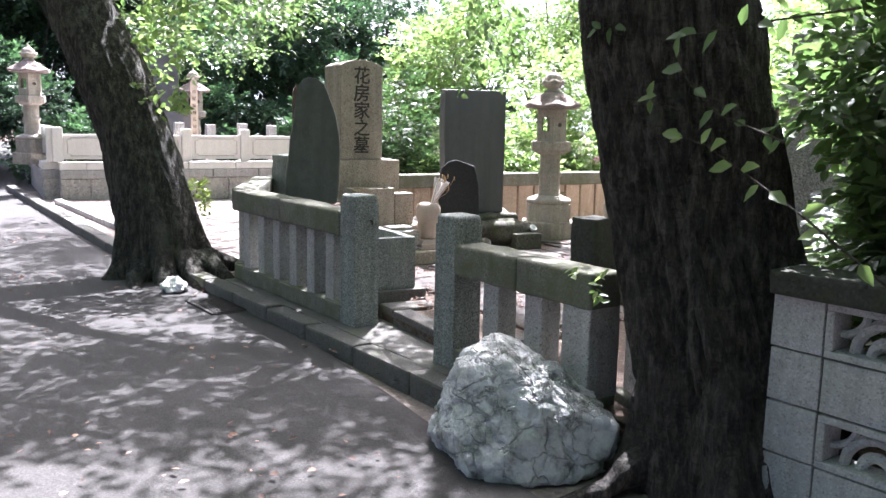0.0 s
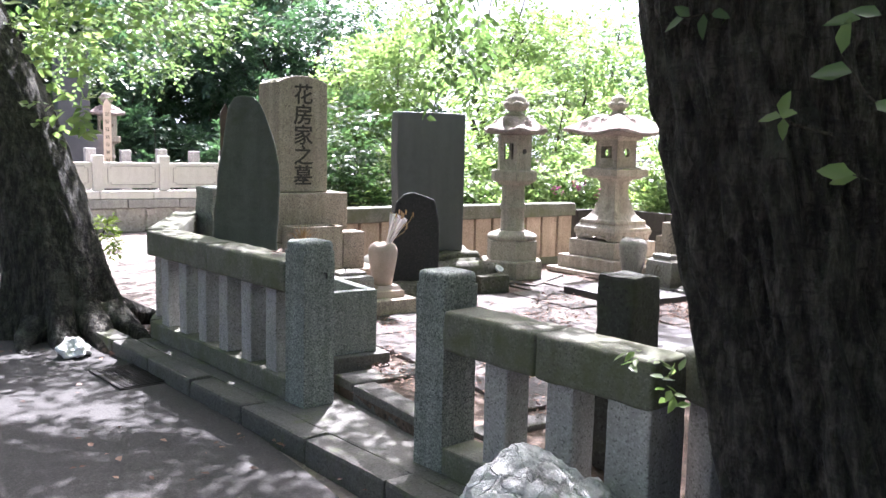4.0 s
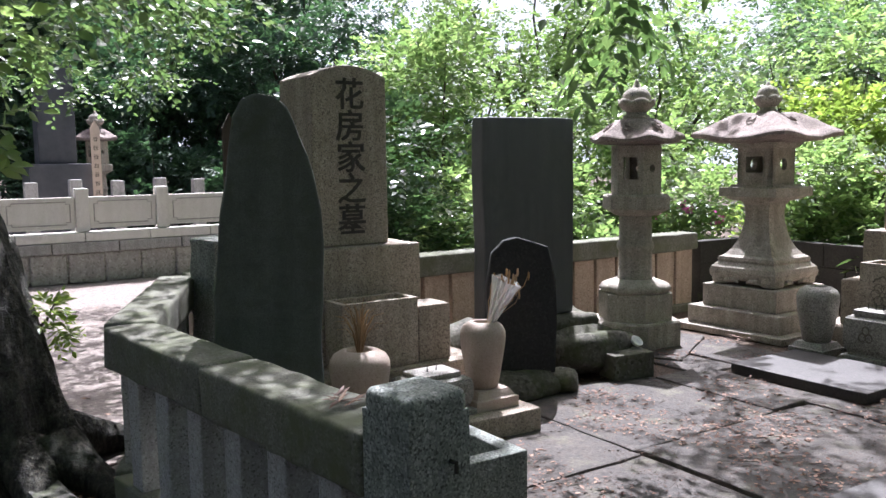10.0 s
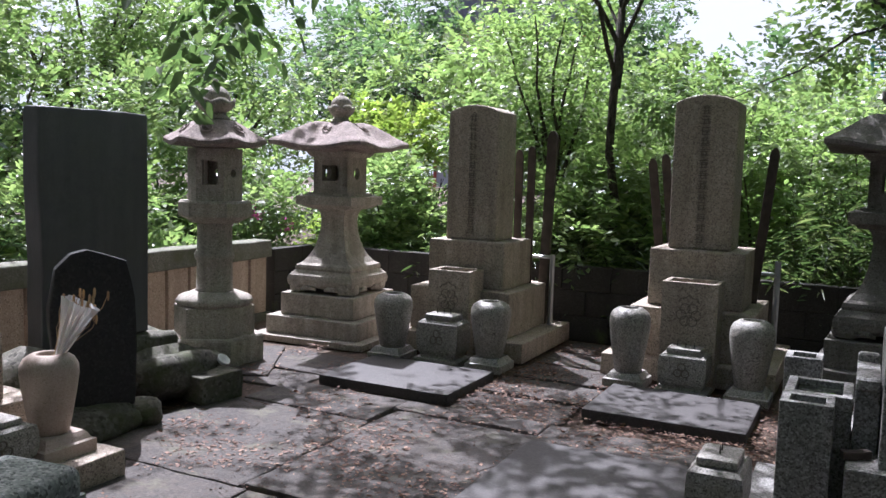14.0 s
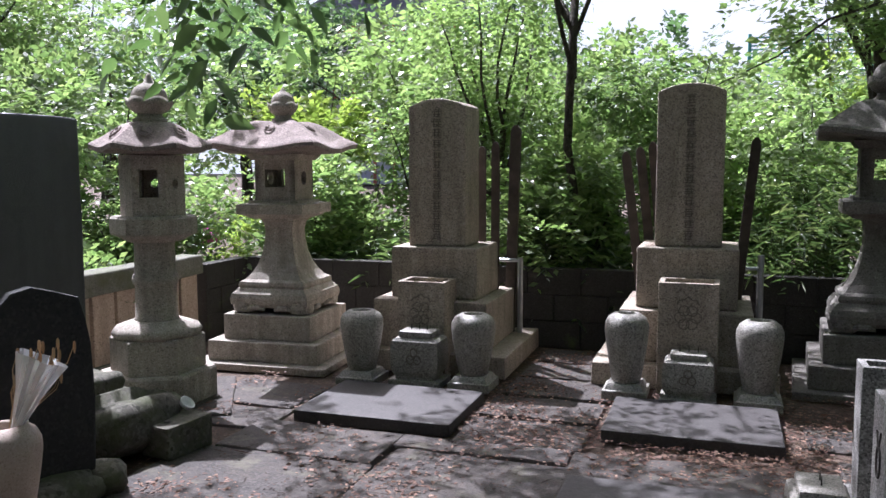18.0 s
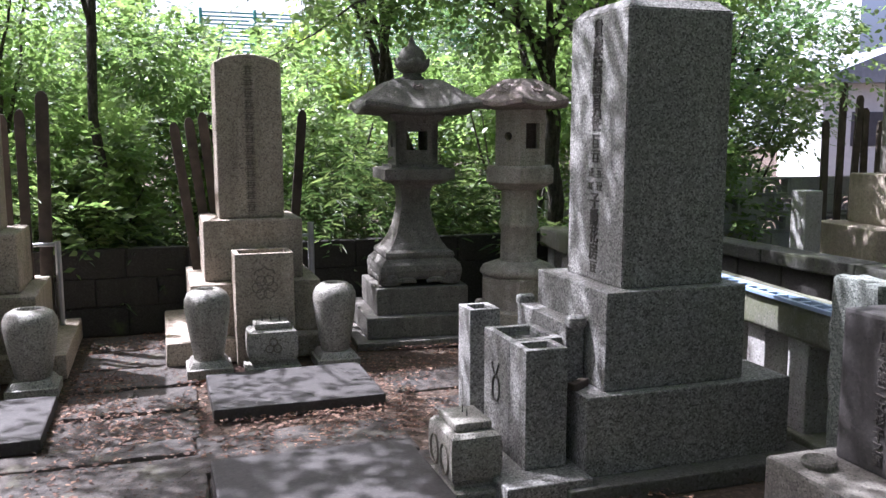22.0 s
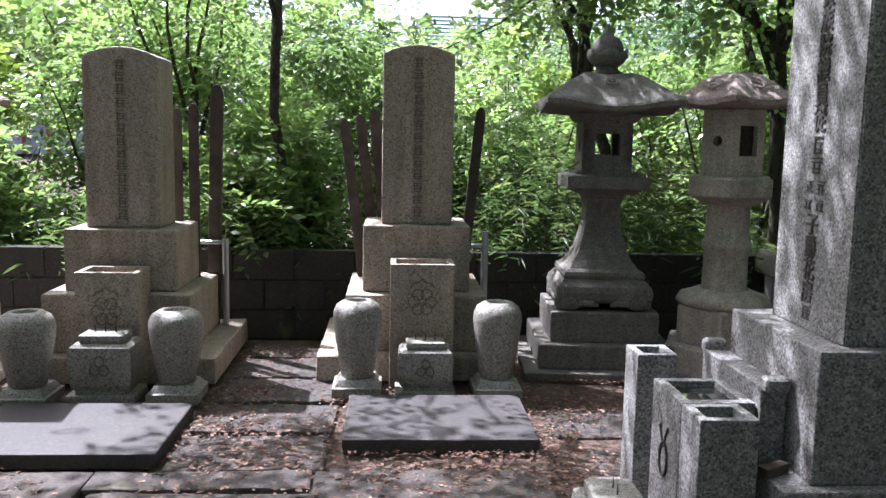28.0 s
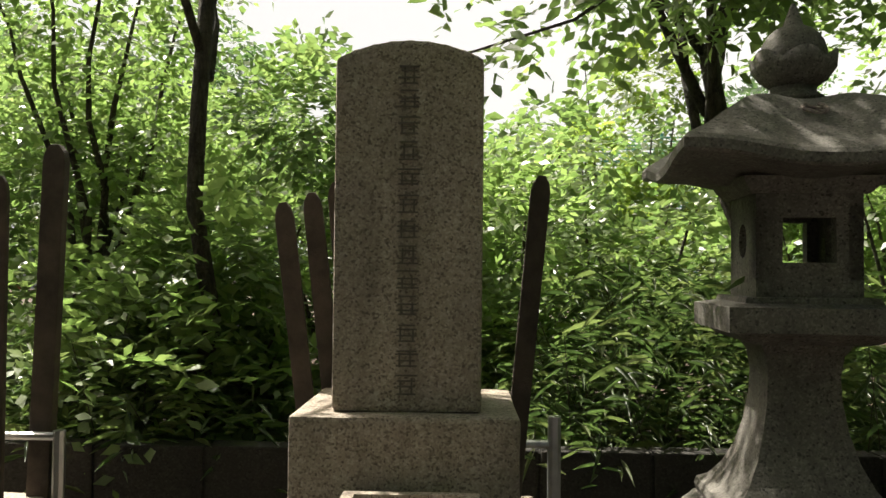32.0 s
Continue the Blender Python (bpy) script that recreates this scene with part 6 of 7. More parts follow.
def shrub(name, label, at, h, r, count, mat, category="shrub", size=0.07, wide=0.5, per=8, stems=6, seed=0, group="", squash=None, fine=False, shell=0.35, length=0.24):
    S = thing(name, label, category, at, 0, group)
    rg = np.random.default_rng(seed + 100)
    for i in range(stems):
        a = rg.uniform(0, 6.28)
        top = (r * 0.6 * math.cos(a), r * 0.6 * math.sin(a), h * rg.uniform(0.6, 0.95))
        part("stem", add_tube(bmesh.new(), limb_path((0.1 * math.cos(a), 0.1 * math.sin(a), -0.1), top, 0.1, 0.1, 6, seed + i), list(np.linspace(0.012 + h * 0.006, 0.004, 6)), 6), BARK_FAR, S)
    nb = max(5, int(count / 110))
    cs, rs = [], []
    for i in range(nb):
        a, s = rg.uniform(0, 6.28), math.sqrt(rg.uniform(0, 1))
        z = h * rg.uniform(0.18, 0.88)
        k = 1 - 0.55 * max(0, z / h - 0.5)
        cs.append((r * 0.75 * s * math.cos(a) * k, r * 0.75 * s * math.sin(a) * k, z))
        rs.append(r * rg.uniform(0.28, 0.5))
    crown("foliage", S, rg, cs, rs, count, mat, size, wide, per, length, fine, 0.85, shell)
    return S


def tree(name, label, at, h, spread, count, mat, r0=0.06, seed=0, size=0.08, wide=0.5, fork=0.45, low=0.35, lean=(0, 0), category="tree", group="", per=8, length=0.3):
    S = thing(name, label, category, at, 0, group)
    rg = np.random.default_rng(seed + 500)
    fz = h * fork
    f = Vector((lean[0] * fz, lean[1] * fz, fz))
    part("trunk", add_tube(bmesh.new(), limb_path((0, 0, -0.15), f, 0, 0.12, 8, seed), list(np.linspace(r0, r0 * 0.75, 8)), 10, 0.25), BARK_FAR, S, smooth=True)
    cs, rs = [], []
    for i in range(7):
        a = i * 0.9 + rg.uniform(-0.3, 0.3)
        e = f + Vector((spread * rg.uniform(0.4, 0.9) * math.cos(a), spread * rg.uniform(0.4, 0.9) * math.sin(a), (h - fz) * rg.uniform(0.35, 0.95)))
        part("limb", add_tube(bmesh.new(), limb_path(f - Vector((0, 0, fz * 0.12 * (i % 3))), e, 0.1, 0.15, 7, seed + i), list(np.linspace(r0 * 0.5, 0.006, 7)), 7), BARK_FAR, S, smooth=True)
        for k in range(4):
            q = f.lerp(e, 0.45 + 0.2 * k) + Vector(rg.normal(size=3) * spread * 0.16)
            cs.append((q.x, q.y, max(q.z, h * low)))
            rs.append(spread * rg.uniform(0.22, 0.38))
    crown("crown", S, rg, cs, rs, count, mat, size, wide, per, length, False, 0.7, 0.2)
    return S


def bamboo_grass(label, x0, x1, y0, y1, z0, h, count, seed, thin=0.11):
    B = thing("bamboo_grass", label, "bamboo grass", ((x0 + x1) / 2, (y0 + y1) / 2, z0))
    rg = np.random.default_rng(seed)
    cx, cy = (x0 + x1) / 2, (y0 + y1) / 2
    root = np.stack([rg.uniform(x0, x1, count) - cx, rg.uniform(y0, y1, count) - cy, np.zeros(count)], 1)
    hh = h * rg.uniform(0.25, 1.05, count) * (0.8 + 0.3 * np.sin(root[:, 0] * 2.1 + seed))
    lean = rg.normal(size=(count, 3)) * 0.22
    lean[:, 1] -= 0.12
    lean[:, 2] = 1
    o = root + lean * hh[:, None]
    per = 5
    a = rg.uniform(0, 6.28, (count, per))
    along = np.stack([np.cos(a), np.sin(a), rg.uniform(-0.2, 0.7, (count, per))], -1).reshape(-1, 3)
    base = (o[:, None] - np.array([0, 0, 1]) * rg.uniform(0, 0.16, (count, per))[..., None]).reshape(-1, 3)
    nor = np.tile([0, 0, 1.0], (count * per, 1)) + rg.normal(size=(count * per, 3)) * 0.3
    ob = new("blades", leaf_mesh("blades", base, along, nor, rg.uniform(0.07, 0.16, count * per), np.full(count * per, thin), LEAF_SASA, True, 0.45))
    ob.parent = B
    ob["kind"] = "stuff"
    culm = bmesh.new()
    for i in range(0, count, 7):
        add_tube(culm, [root[i], root[i] + lean[i] * hh[i]], [0.003, 0.002], 3)
    st = part("culms", culm, BARK_FAR, B)
    st["kind"] = "stuff"
    return B


# behind the block wall
bamboo_grass("dense bamboo grass spilling over the block wall", -3.2, 0.3, 6.98, 8.2, -0.1, 1.05, 2600, 1)
bamboo_grass("dense bamboo grass behind the shaded lantern", 0.2, 3.4, 6.98, 8.4, -0.1, 1.25, 3400, 2)
tree("young_tree", "slim young tree forking behind the gravestones", (-0.60, 7.25, 0), 4.4, 1.5, 260, LEAF_MAPLE, 0.042, 3, 0.075, 0.5, 0.6, 0.45)
tree("young_tree", "leafy young tree behind the wall", (-1.45, 8.1, 0), 3.2, 0.8, 620, LEAF_MAPLE, 0.045, 4, 0.075, 0.5, 0.3, 0.3)
tree("young_tree", "leaning young tree behind the shaded lantern", (2.05, 7.6, 0), 4.4, 1.7, 500, LEAF_MAPLE, 0.055, 5, 0.085, 0.55, 0.5, 0.5, (-0.22, 0))
shrub("shrub", "glossy green shrub behind the wall", (-0.75, 7.45, 0), 1.5, 0.75, 900, LEAF_MAPLE, seed=6, size=0.085)
shrub("shrub", "mid-green shrub behind the wall", (0.6, 8.2, 0), 2.0, 0.9, 1100, LEAF_MAPLE, seed=7, size=0.075)
shrub("shrub", "bright green shrub behind the wall", (-2.0, 8.6, 0), 2.2, 1.1, 1300, LEAF_SUNNY, seed=8, size=0.085)
shrub("shrub", "bright sunlit shrub behind the corner lantern", (-2.9, 7.7, 0), 1.55, 0.85, 1100, LEAF_SUNNY, seed=9, size=0.085)
shrub("shrub", "sunlit shrub behind the wall", (1.3, 9.2, 0), 2.3, 1.2, 1200, LEAF_SUNNY, seed=10, size=0.085)
shrub("shrub", "leafy shrub beside the next plot", (3.3, 8.6, 0), 2.2, 1.1, 1200, LEAF_MAPLE, seed=11, size=0.08)
tree("maple_tree", "maple with layered light green sprays over the graves", (3.1, 7.25, 0), 4.6, 2.3, 1400, LEAF_MAPLE, 0.075, 12, 0.075, 0.75, 0.45, 0.44, (-0.12, -0.05))
# leaves high above the view, added to shade the right-hand lantern
o = np.array([(-0.7, 7.3, 5.2), (-0.3, 7.8, 5.0), (0.1, 7.4, 5.3), (0.5, 8.0, 5.1), (0.9, 7.5, 5.2), (-0.5, 8.3, 5.3), (0.3, 8.5, 5.2), (1.1, 8.2, 5.3)]) - np.array([3.1, 7.25, 0.0])
crown("shade_leaves", bpy.data.objects["maple_tree"], rng, o, [0.55] * 8, 420, LEAF_MAPLE, 0.09, 0.6, 8, 0.3, False, 0.5, 0.2)
mp = thing("maple_branch", "low maple spray hanging over the headstone", "branch", (0.62, 6.55, 2.0))
part("twig", add_tube(bmesh.new(), [(1.6, 0.4, 0.55), (1.2, 0.22, 0.53), (0.85, 0.25, 0.38), (0.5, 0.0, 0.25), (0.2, -0.1, 0.02), (-0.2, -0.45, -0.2)], [0.016, 0.013, 0.011, 0.008, 0.006, 0.003], 6), BARK_FAR, mp)
crown("leaves", mp, rng, [(-0.12, -0.4, -0.12), (0.15, -0.15, 0.05), (0.5, 0.1, 0.2), (0.9, 0.2, 0.35), (1.3, 0.3, 0.5)], [0.16, 0.25, 0.35, 0.4, 0.45], 170, LEAF_MAPLE, 0.075, 0.45, 7, 0.2, True, 0.5, 0.1)
shrub("shrub", "yellow-green shrub catching the sun beyond the wall", (2.1, 12.0, 0.2), 3.3, 0.8, 700, LEAF_YELLOW, seed=13, size=0.10)
# beyond the tan fence
shrub("azalea", "sunlit flowering shrub beyond the tan stone fence", (-4.2, 6.9, -0.1), 1.15, 0.85, 1000, LEAF_SUNNY, seed=14, size=0.075)
shrub("shrub", "bright sunlit shrub beyond the tan stone fence", (-4.6, 5.3, -0.1), 1.3, 1.0, 1300, LEAF_SUNNY, seed=15, size=0.09)
shrub("shrub", "tall sunlit shrub beyond the tan stone fence", (-5.4, 7.4, -0.1), 2.3, 1.3, 1600, LEAF_SUNNY, seed=16, size=0.10)
shrub("shrub", "shaded green shrub beyond the tan stone fence", (-5.6, 4.1, -0.1), 1.9, 1.1, 1500, LEAF_DARK, seed=17, size=0.09)
shrub("shrub", "large sunlit shrub in the hollow beyond the fence", (-7.2, 6.0, -0.1), 3.2, 1.7, 1900, LEAF_SUNNY, seed=18, size=0.11)
shrub("shrub", "yellow-green sapling crown catching full sun", (-4.0, 9.0, -0.1), 2.7, 0.9, 1000, LEAF_YELLOW, seed=19, size=0.10)
bamboo_grass("bright bamboo grass beyond the tan stone fence", -5.2, -3.6, 3.6, 6.9, -0.15, 0.95, 1100, 3, 0.13)
fl = thing("flower_cluster", "pink blossom heads on the sunlit shrub", "flowers", (-4.1, 7.0, 0.83))
crown("petals", fl, rng, [(0, 0, 0), (-0.14, -0.25, -0.10), (0.25, 0.15, -0.12)], [0.065, 0.05, 0.05], 60, PETAL, 0.04, 0.8, 5, 0.04, True)
tree("tree", "broad sunlit tree beyond the fence", (-7.6, 10.5, -0.1), 3.4, 2.0, 1500, LEAF_SUNNY, 0.10, 20, 0.12, 0.5, 0.35, 0.25)
tree("tree", "leafy tree beyond the tan fence", (-9.2, 9.2, -0.1), 5.0, 2.0, 1700, LEAF_MAPLE, 0.10, 46, 0.11, 0.5, 0.3, 0.2)
tree("tree", "broad green tree beyond the wall", (-3.2, 11.5, -0.1), 3.9, 1.9, 1500, LEAF_MAPLE, 0.10, 21, 0.12, 0.5, 0.4, 0.25)
tree("tree", "slender sunlit tree beyond the wall", (1.0, 12.5, -0.1), 3.0, 1.9, 1300, LEAF_SUNNY, 0.09, 22, 0.12, 0.5, 0.35, 0.2)
tree("tree", "leafy tree beyond the next plot", (5.2, 10.0, -0.1), 5.4, 2.6, 2200, LEAF_MAPLE, 0.10, 23, 0.11, 0.5, 0.4, 0.25)
tree("tree", "light leafy tree in the next plot", (8.0, 5.6, -0.1), 4.8, 2.2, 1000, LEAF_MAPLE, 0.12, 24, 0.10, 0.5, 0.4, 0.36)
shrub("shrub", "low bright shrub in the next plot", (4.4, 7.9, -0.1), 1.5, 0.9, 1000, LEAF_SUNNY, seed=25, size=0.09)
tree("tree", "hazy distant tree against the sky", (-12.5, 22.0, -0.2), 6.3, 3.0, 1500, LEAF_FAR, 0.2, 26, 0.2, 0.55, 0.35, 0.25, per=8, length=0.6)
tree("tree", "hazy distant tree beyond the shrubs", (-5.5, 24.0, -0.2), 6.4, 2.6, 1500, LEAF_FAR, 0.2, 27, 0.2, 0.55, 0.35, 0.2, per=8, length=0.6)
tree("tree", "distant tree beyond the field", (9.0, 24.0, -0.2), 5.6, 3.0, 1500, LEAF_FAR, 0.2, 28, 0.2, 0.55, 0.35, 0.2, per=8, length=0.6)
tree("tree", "sunlit tree in the next plot", (4.6, 9.2, -0.1), 4.2, 1.8, 1200, LEAF_SUNNY, 0.09, 30, 0.10, 0.5, 0.35, 0.2)
shrub("shrub", "sunlit shrub behind the openwork wall", (5.6, 9.4, -0.1), 1.6, 1.1, 1000, LEAF_SUNNY, seed=32, size=0.10)
shrub("shrub", "leafy shrub closing the view beyond the net", (3.4, 10.6, -0.1), 2.4, 1.2, 1100, LEAF_MAPLE, seed=34, size=0.10)
shrub("shrub", "light green shrub filling the gap behind the headstones", (-0.1, 8.9, 0), 2.4, 1.0, 1300, LEAF_SUNNY, seed=35, size=0.085)
shrub("shrub", "leafy shrub beside the slim young tree", (-1.1, 9.4, 0), 2.6, 1.1, 1300, LEAF_MAPLE, seed=36, size=0.085)
for k, (x, y, h) in enumerate(((-14, 17, 6), (-9, 18.5, 5.5), (-1.0, 19, 3.3), (3.0, 20, 3.2), (6.5, 16.5, 3.6), (10.5, 15.5, 5.5), (15, 8, 6), (9.5, 18.5, 5), (14.5, 3.5, 6.5))):
    tree("tree", "hazy green tree in the belt beyond the graves", (x, y, -0.2), h, 2.6, 1300, LEAF_FAR, 0.16, 100 + k, 0.17, 0.55, 0.3, 0.1, group="distant tree belt", per=8, length=0.55)
shrub("shrub", "sunlit shrub at the far corner of the next plot", (6.0, 9.0, -0.1), 2.2, 1.1, 1100, LEAF_SUNNY, seed=45, size=0.10)
for k in range(7):
    stake(6.35 + 0.17 * k, 7.75, 1.5 + 0.13 * ((k * 3) % 4), 0, (k % 3 - 1) * 1.5, 0.08, 0.03, label="dark wooden memorial stake standing in the next plot")
# unseen trees added across the road, behind the walk, to block light
for k, (x, y) in enumerate(((-11, -7.5), (-5.5, -8.0), (0, -7.2), (5.5, -7.8), (10.5, -6.0), (11.5, -0.5), (10.5, 4.2), (8.6, -3.4), (8.4, 1.9), (9.4, -1.2))):
    tree("tree", "tall unseen tree added to block light from the road side", (x, y, -0.3), 7.5, 3.2, 1500, LEAF_DARK, 0.22, 80 + k, 0.2, 0.55, 0.3, 0.12, group="trees across the road", per=8, length=0.6)
# dark wood behind the white fence
for k, (x, y, h) in enumerate(((-19, -2.5, 7), (-18.5, 1.6, 7.5), (-18.5, 5.2, 7), (-16, 8.4, 6.5), (-22, -5, 8), (-23, 1, 9), (-22, 8, 9))):
    tree("tree", "dark dense tree of the wood behind the white fence", (x, y, -0.2), h, 2.7, 1900, LEAF_WOOD, 0.18, 40 + k, 0.16, 0.55, 0.3, 0.1, group="dark wood", per=9, length=0.5)
for k, (x, y) in enumerate(((-27, -4), (-27, 0.5), (-27.5, 5), (-26, 9.5), (-24.5, -1.5), (-24.8, 3.2), (-24, 7.0))):
    tree("tree", "tall dark tree deep in the wood", (x, y, -0.2), 10, 3.8, 1800, LEAF_WOOD, 0.25, 140 + k, 0.34, 0.6, 0.3, 0.06, group="dark wood", per=9, length=0.9)
for k, (x, y) in enumerate(((-14.2, 1.0), (-14.4, 4.4), (-13.6, 6.2), (-11.5, 7.2), (-9.4, 7.6), (-16.5, -1.2), (-16.2, 2.4), (-15.8, 3.6), (-16.4, 5.6), (-15.2, 7.8), (-17, -3.6), (-18.6, 0.2), (-18.4, 3.2), (-19, 6.8), (-20.5, -2.4), (-20.8, 1.8), (-20.6, 5.0))):
    shrub("shrub", "dense dark undergrowth behind the far graves", (x, y, -0.2), 2.2 if k < 5 else 3.6 if k < 11 else 5.2, 1.3 if k < 5 else 1.7 if k < 11 else 2.1, 1000 if k < 5 else 1600, LEAF_WOOD, seed=60 + k, size=0.13, group="undergrowth")

# shrub by the ornamental wall, whose shoots cross the trunk
shr = shrub("shrub", "green leafy shrub behind the ornamental block wall", (3.3, 2.65, -0.15), 2.6, 0.78, 2600, LEAF_CHERRY, seed=70, size=0.095, wide=0.55, fine=True, stems=9)
shrub("shrub", "dense green shrub between the trunk and the next plot", (3.1, 2.75, -0.15), 2.5, 0.42, 1200, LEAF_CHERRY, seed=71, size=0.09, wide=0.55, fine=True)
tw = thing("leafy_shoots", "long leafy shoots with broad pointed leaves crossing the dark cherry trunk", "branch", (3.0, 1.22, 1.2))


def leafy_shoot(path, leaves, mat, seed):
    """A thin twig with single broad leaves: each leaf as (place along the twig, heading in x and z, length)."""
    rg = np.random.default_rng(seed)
    pts = [Vector((x, y, z)) for x, y, z in path]
    part("twig", add_tube(bmesh.new(), pts, list(np.linspace(0.0045, 0.0015, len(pts))), 5), BARK_FAR, tw)
    for u, dx, dz, size in leaves:
        f = u * (len(pts) - 1)
        k = min(int(f), len(pts) - 2)
        p = pts[k].lerp(pts[k + 1], f - k)
        ob = new("leaf", leaf_mesh("leaf", np.array([p]), np.array([[dx, rg.uniform(-0.3, 0.1), dz]]), np.array([[0.25 + rg.uniform(-0.3, 0.3), -1.0, 0.75 + rg.uniform(-0.4, 0.3)]]), np.array([size]), np.array([0.52]), mat, True, 0.1))
        ob.parent = tw


leafy_shoot([(0.62, 0.25, -0.42), (0.40, 0.08, -0.20), (0.22, 0.0, -0.07), (0.10, -0.03, 0.0), (0.0, -0.05, 0.03)],
            [(1.0, -1, 0.2, 0.085), (0.97, -1, -0.12, 0.075), (0.8, 0.6, 1, 0.07), (0.72, 0.8, 0.35, 0.10), (0.55, -1, -0.15, 0.095), (0.5, 0.9, 0.3, 0.085), (0.42, -0.4, -0.5, 0.07), (0.38, 1, -0.3, 0.085), (0.25, 0.7, 0.5, 0.09), (0.2, -0.9, -0.3, 0.08), (0.1, 0.6, -0.5, 0.08)], LEAF_MAPLE, 1)
leafy_shoot([(0.45, 0.2, 0.42), (0.28, 0.05, 0.39), (0.12, -0.02, 0.37), (-0.02, -0.03, 0.36)],
            [(1.0, -1, 0.05, 0.085), (0.9, -0.8, 0.3, 0.07), (0.7, -0.5, -0.7, 0.08), (0.55, 0.3, 1, 0.075), (0.45, 0.9, -0.1, 0.07), (0.3, -0.3, -0.8, 0.07), (0.12, 0.7, 0.5, 0.08)], LEAF_CHERRY, 2)
leafy_shoot([(0.30, 0.1, 0.02), (0.12, 0.0, 0.10), (0.0, -0.02, 0.20), (-0.06, -0.03, 0.29)],
            [(1.0, 0.3, 1, 0.09), (0.85, -1, 0.1, 0.10), (0.62, 0.6, -0.2, 0.07), (0.4, -0.4, -0.6, 0.075), (0.33, 0.8, 0.5, 0.085), (0.2, -0.8, 0.3, 0.06), (0.1, 0.5, -0.8, 0.06), (0.02, -0.6, -0.4, 0.07)], LEAF_CHERRY, 3)
leafy_shoot([(-0.16, 0.12, 0.12), (-0.20, 0.03, 0.14), (-0.22, 0.0, 0.16)],
            [(1.0, 0.25, 1, 0.07), (1.0, 1, 0.25, 0.055), (0.95, -1, 0.0, 0.07), (0.9, 0.1, -1, 0.05)], LEAF_MAPLE, 4)
leafy_shoot([(-0.40, 0.2, 0.46), (-0.47, 0.06, 0.44), (-0.53, 0.0, 0.42)],
            [(1.0, -1, -0.3, 0.07), (0.9, -0.6, 0.5, 0.06), (0.7, 0.1, -1, 0.065), (0.6, 0.8, -0.2, 0.06), (0.4, -0.5, -0.7, 0.06), (0.3, 0.5, 0.7, 0.055)], LEAF_CHERRY, 5)
sp = thing("leafy_shoots", "small green shoot growing between rail and trunk", "branch", (2.22, 1.42, 0.58))
crown("leaves", sp, rng, [(0, 0, 0.05), (0.12, -0.05, 0.0)], [0.035, 0.03], 7, LEAF_MAPLE, 0.05, 0.5, 4, 0.06, True)

# ---------------------------------------------------------------- litter on the ground
def litter(name, label, count, place, size, seed, mat=LITTER, lift=0.004, wide=(0.35, 0.7)):
    rg = np.random.default_rng(seed)
    p = place(rg, count)
    a = rg.uniform(0, 6.28, len(p))
    along = np.stack([np.cos(a), np.sin(a), rg.uniform(-0.1, 0.25, len(p))], 1)
    nor = np.tile([0, 0, 1.0], (len(p), 1)) + rg.normal(size=(len(p), 3)) * 0.25
    p[:, 2] += lift
    ob = new(name, leaf_mesh(name, p, along, nor, rg.uniform(0.35, 1.1, len(p)) * size, rg.uniform(*wide, len(p)), mat, True))
    return tagged(ob, label, "leaf litter", "", "stuff")


def scattered(x0, x1, y0, y1, z, scale, cut):
    def go(rg, n):
        out = []
        while len(out) < n:
            x, y = rg.uniform(x0, x1), rg.uniform(y0, y1)
            if noise.noise(Vector((x * scale, y * scale, 4.0))) > cut + rg.uniform(-0.25, 0.25):
                out.append((x, y, z))
        return np.array(out)
    return go


litter("fallen_leaves", "brown and red dead leaves strewn over the plot", 12000, scattered(-2.3, 2.2, 1.7, 5.6, 0.0, 1.9, 0.08), 0.030, 1)
litter("fallen_leaves", "brown dead leaves gathered between the graves", 6500, scattered(-0.75, 1.95, 4.2, 6.7, 0.0, 2.3, -0.05), 0.030, 2, LITTER, 0.003)
litter("fallen_leaves", "dead leaves gathered round the roots of the tree", 2200, scattered(-2.7, -1.9, 0.72, 1.9, -0.19, 2.5, -0.3), 0.055, 3)
litter("fallen_leaves", "a few dead leaves lying on the road and verge", 500, scattered(-9, 2.4, -1.0, 3.5, -0.185, 1.0, 0.1), 0.05, 4)
litter("twig_litter", "thin dry twigs lying on the paving", 260, scattered(-2.2, 2.0, 2.0, 5.8, 0.0, 1.7, 0.0), 0.14, 5, LITTER_DARK, 0.006, (0.03, 0.06))

litter("leaf_debris", "fine dark crumbled leaves and twig bits over the paving", 16000, scattered(-2.3, 2.0, 1.9, 5.9, 0.0, 2.6, 0.02), 0.016, 6, LITTER_DARK, 0.003, (0.25, 0.6))
litter("leaf_debris", "fine dark crumbled leaves gathered between the graves", 9000, scattered(-0.8, 2.0, 4.4, 6.7, 0.0, 3.1, -0.2), 0.018, 7, LITTER_DARK, 0.002, (0.25, 0.6))

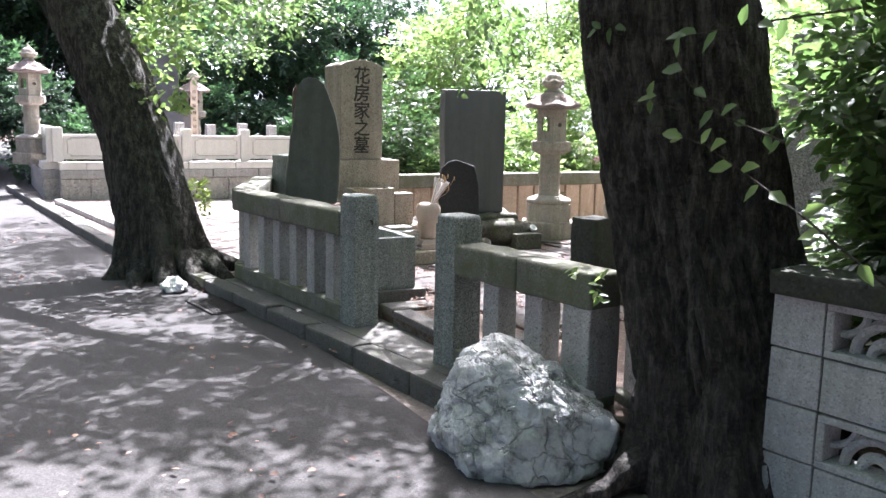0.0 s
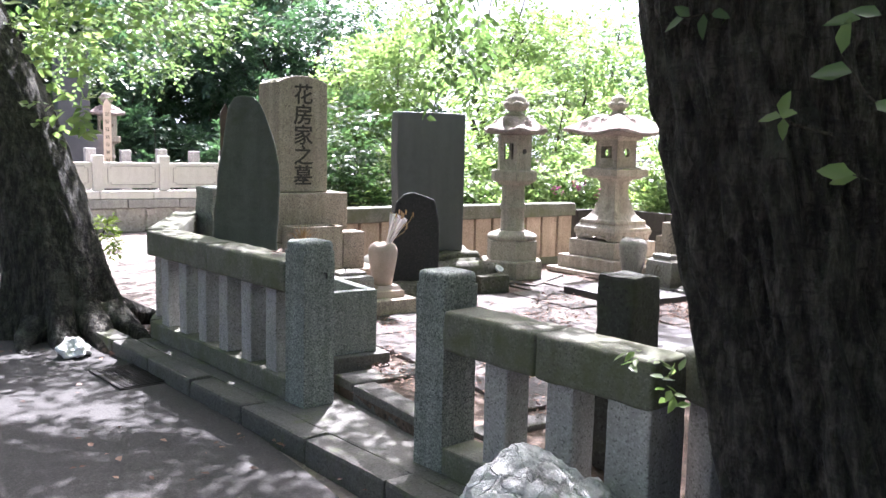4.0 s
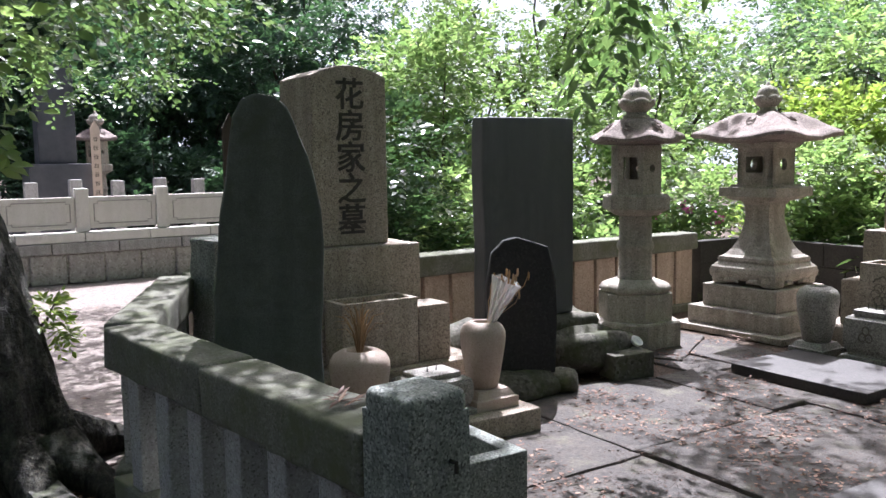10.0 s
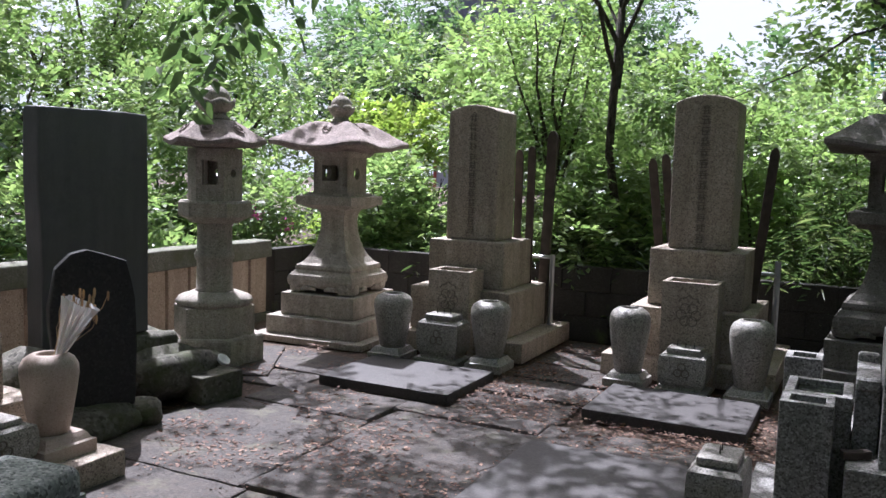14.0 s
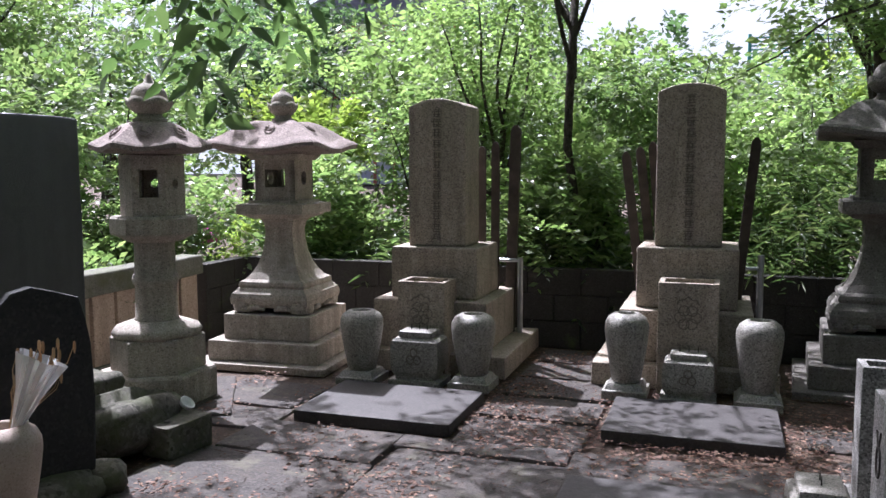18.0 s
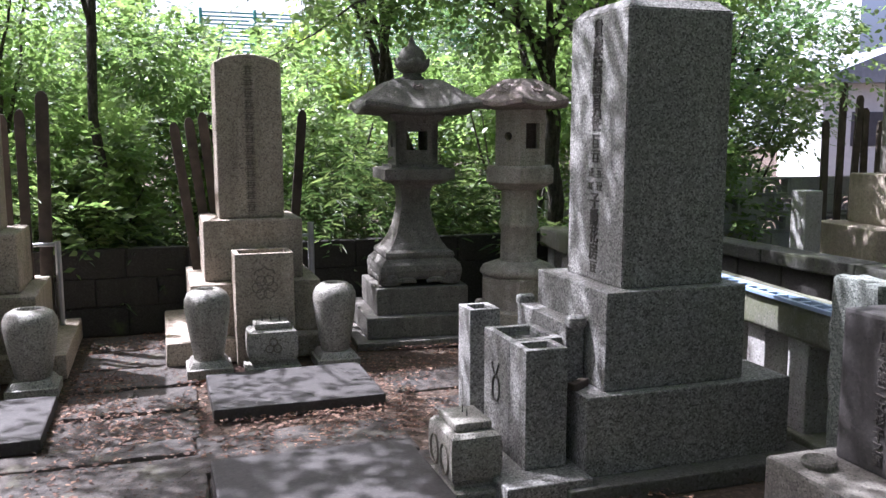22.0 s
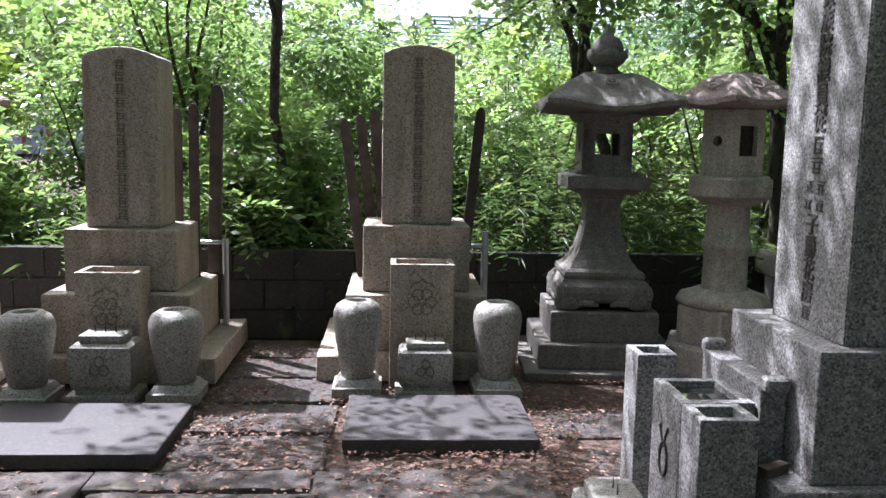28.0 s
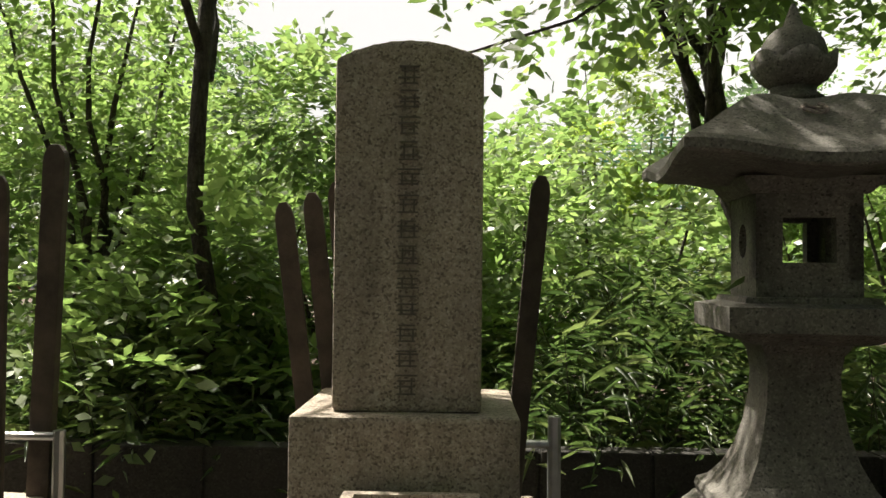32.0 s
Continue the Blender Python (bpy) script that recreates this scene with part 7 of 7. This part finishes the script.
tf = thing("twig_tuft", "small tuft of dead twigs and leaves on the mossy rail", "twigs", (-0.33, 1.26, 0.655))
rg = np.random.default_rng(77)
a = rg.uniform(0, 6.28, 26)
o = np.stack([rg.normal(size=26) * 0.03, rg.normal(size=26) * 0.02, np.full(26, 0.012)], 1)
q = new("twigs", leaf_mesh("twigs", o, np.stack([np.cos(a), np.sin(a), rg.uniform(0, 0.35, 26)], 1), np.tile([0, 0, 1.0], (26, 1)), rg.uniform(0.03, 0.09, 26), np.full(26, 0.16), LITTER, True))
q.parent = tf
q["kind"] = "stuff"

# ---------------------------------------------------------------- distance
net = thing("net_fence", "green net fence of a sports field far off", "net fence", (5.6, 26, 0))
for i in range(7):
    part("pole", add_tube(bmesh.new(), [(-4.5 + i * 1.5, 0, 0), (-4.5 + i * 1.5, 0, 4.9)], [0.05, 0.05], 6), NET_GREEN, net)
wires = bmesh.new()
for i in range(40):
    add_box(wires, -4.5, 4.5, -0.01, 0.01, 0.6 + i * 0.107, 0.645 + i * 0.107, 0)
nt2 = part("netting", wires, NET_GREEN, net)
nt2["kind"] = "stuff"
tm = thing("temple_hall", "distant hall with a grey tiled roof and red timber", "building", (-24, 64, -0.2), 15)
part("wall", box(-6, 6, -4, 4, 0, 11.8, 0.05), PALE_WALL, tm)
for i in range(9):
    part("pillar", box(-6 + i * 1.5 - 0.12, -6 + i * 1.5 + 0.12, -4.15, -4.0, 0, 11.8, 0), RED_WOOD, tm)
part("beam", box(-6.2, 6.2, -4.2, -4.02, 11.1, 11.5, 0), RED_WOOD, tm)
part("roof", prism([(-8, 11.8), (8, 11.8), (5.5, 13.2), (0.6, 15.8), (-0.6, 15.8), (-5.5, 13.2)], -5.6, 5.6), ROOF_TILE, tm)
hs = thing("house", "distant low house with a blue-grey roof behind the trees", "building", (24, 24, -0.2), -25)
part("wall", box(-3, 3, -2.5, 2.5, 0, 3.2, 0.03), PALE_WALL, hs)
part("roof", prism([(-3.6, 3.2), (3.6, 3.2), (0.2, 4.6), (-0.2, 4.6)], -3, 3), ROOF_TILE, hs)
for x in (-1.6, 1.2):
    part("window", box(x - 0.5, x + 0.5, -2.53, -2.49, 1.2, 2.3, 0.02), DARK_STONE_FAR, hs)
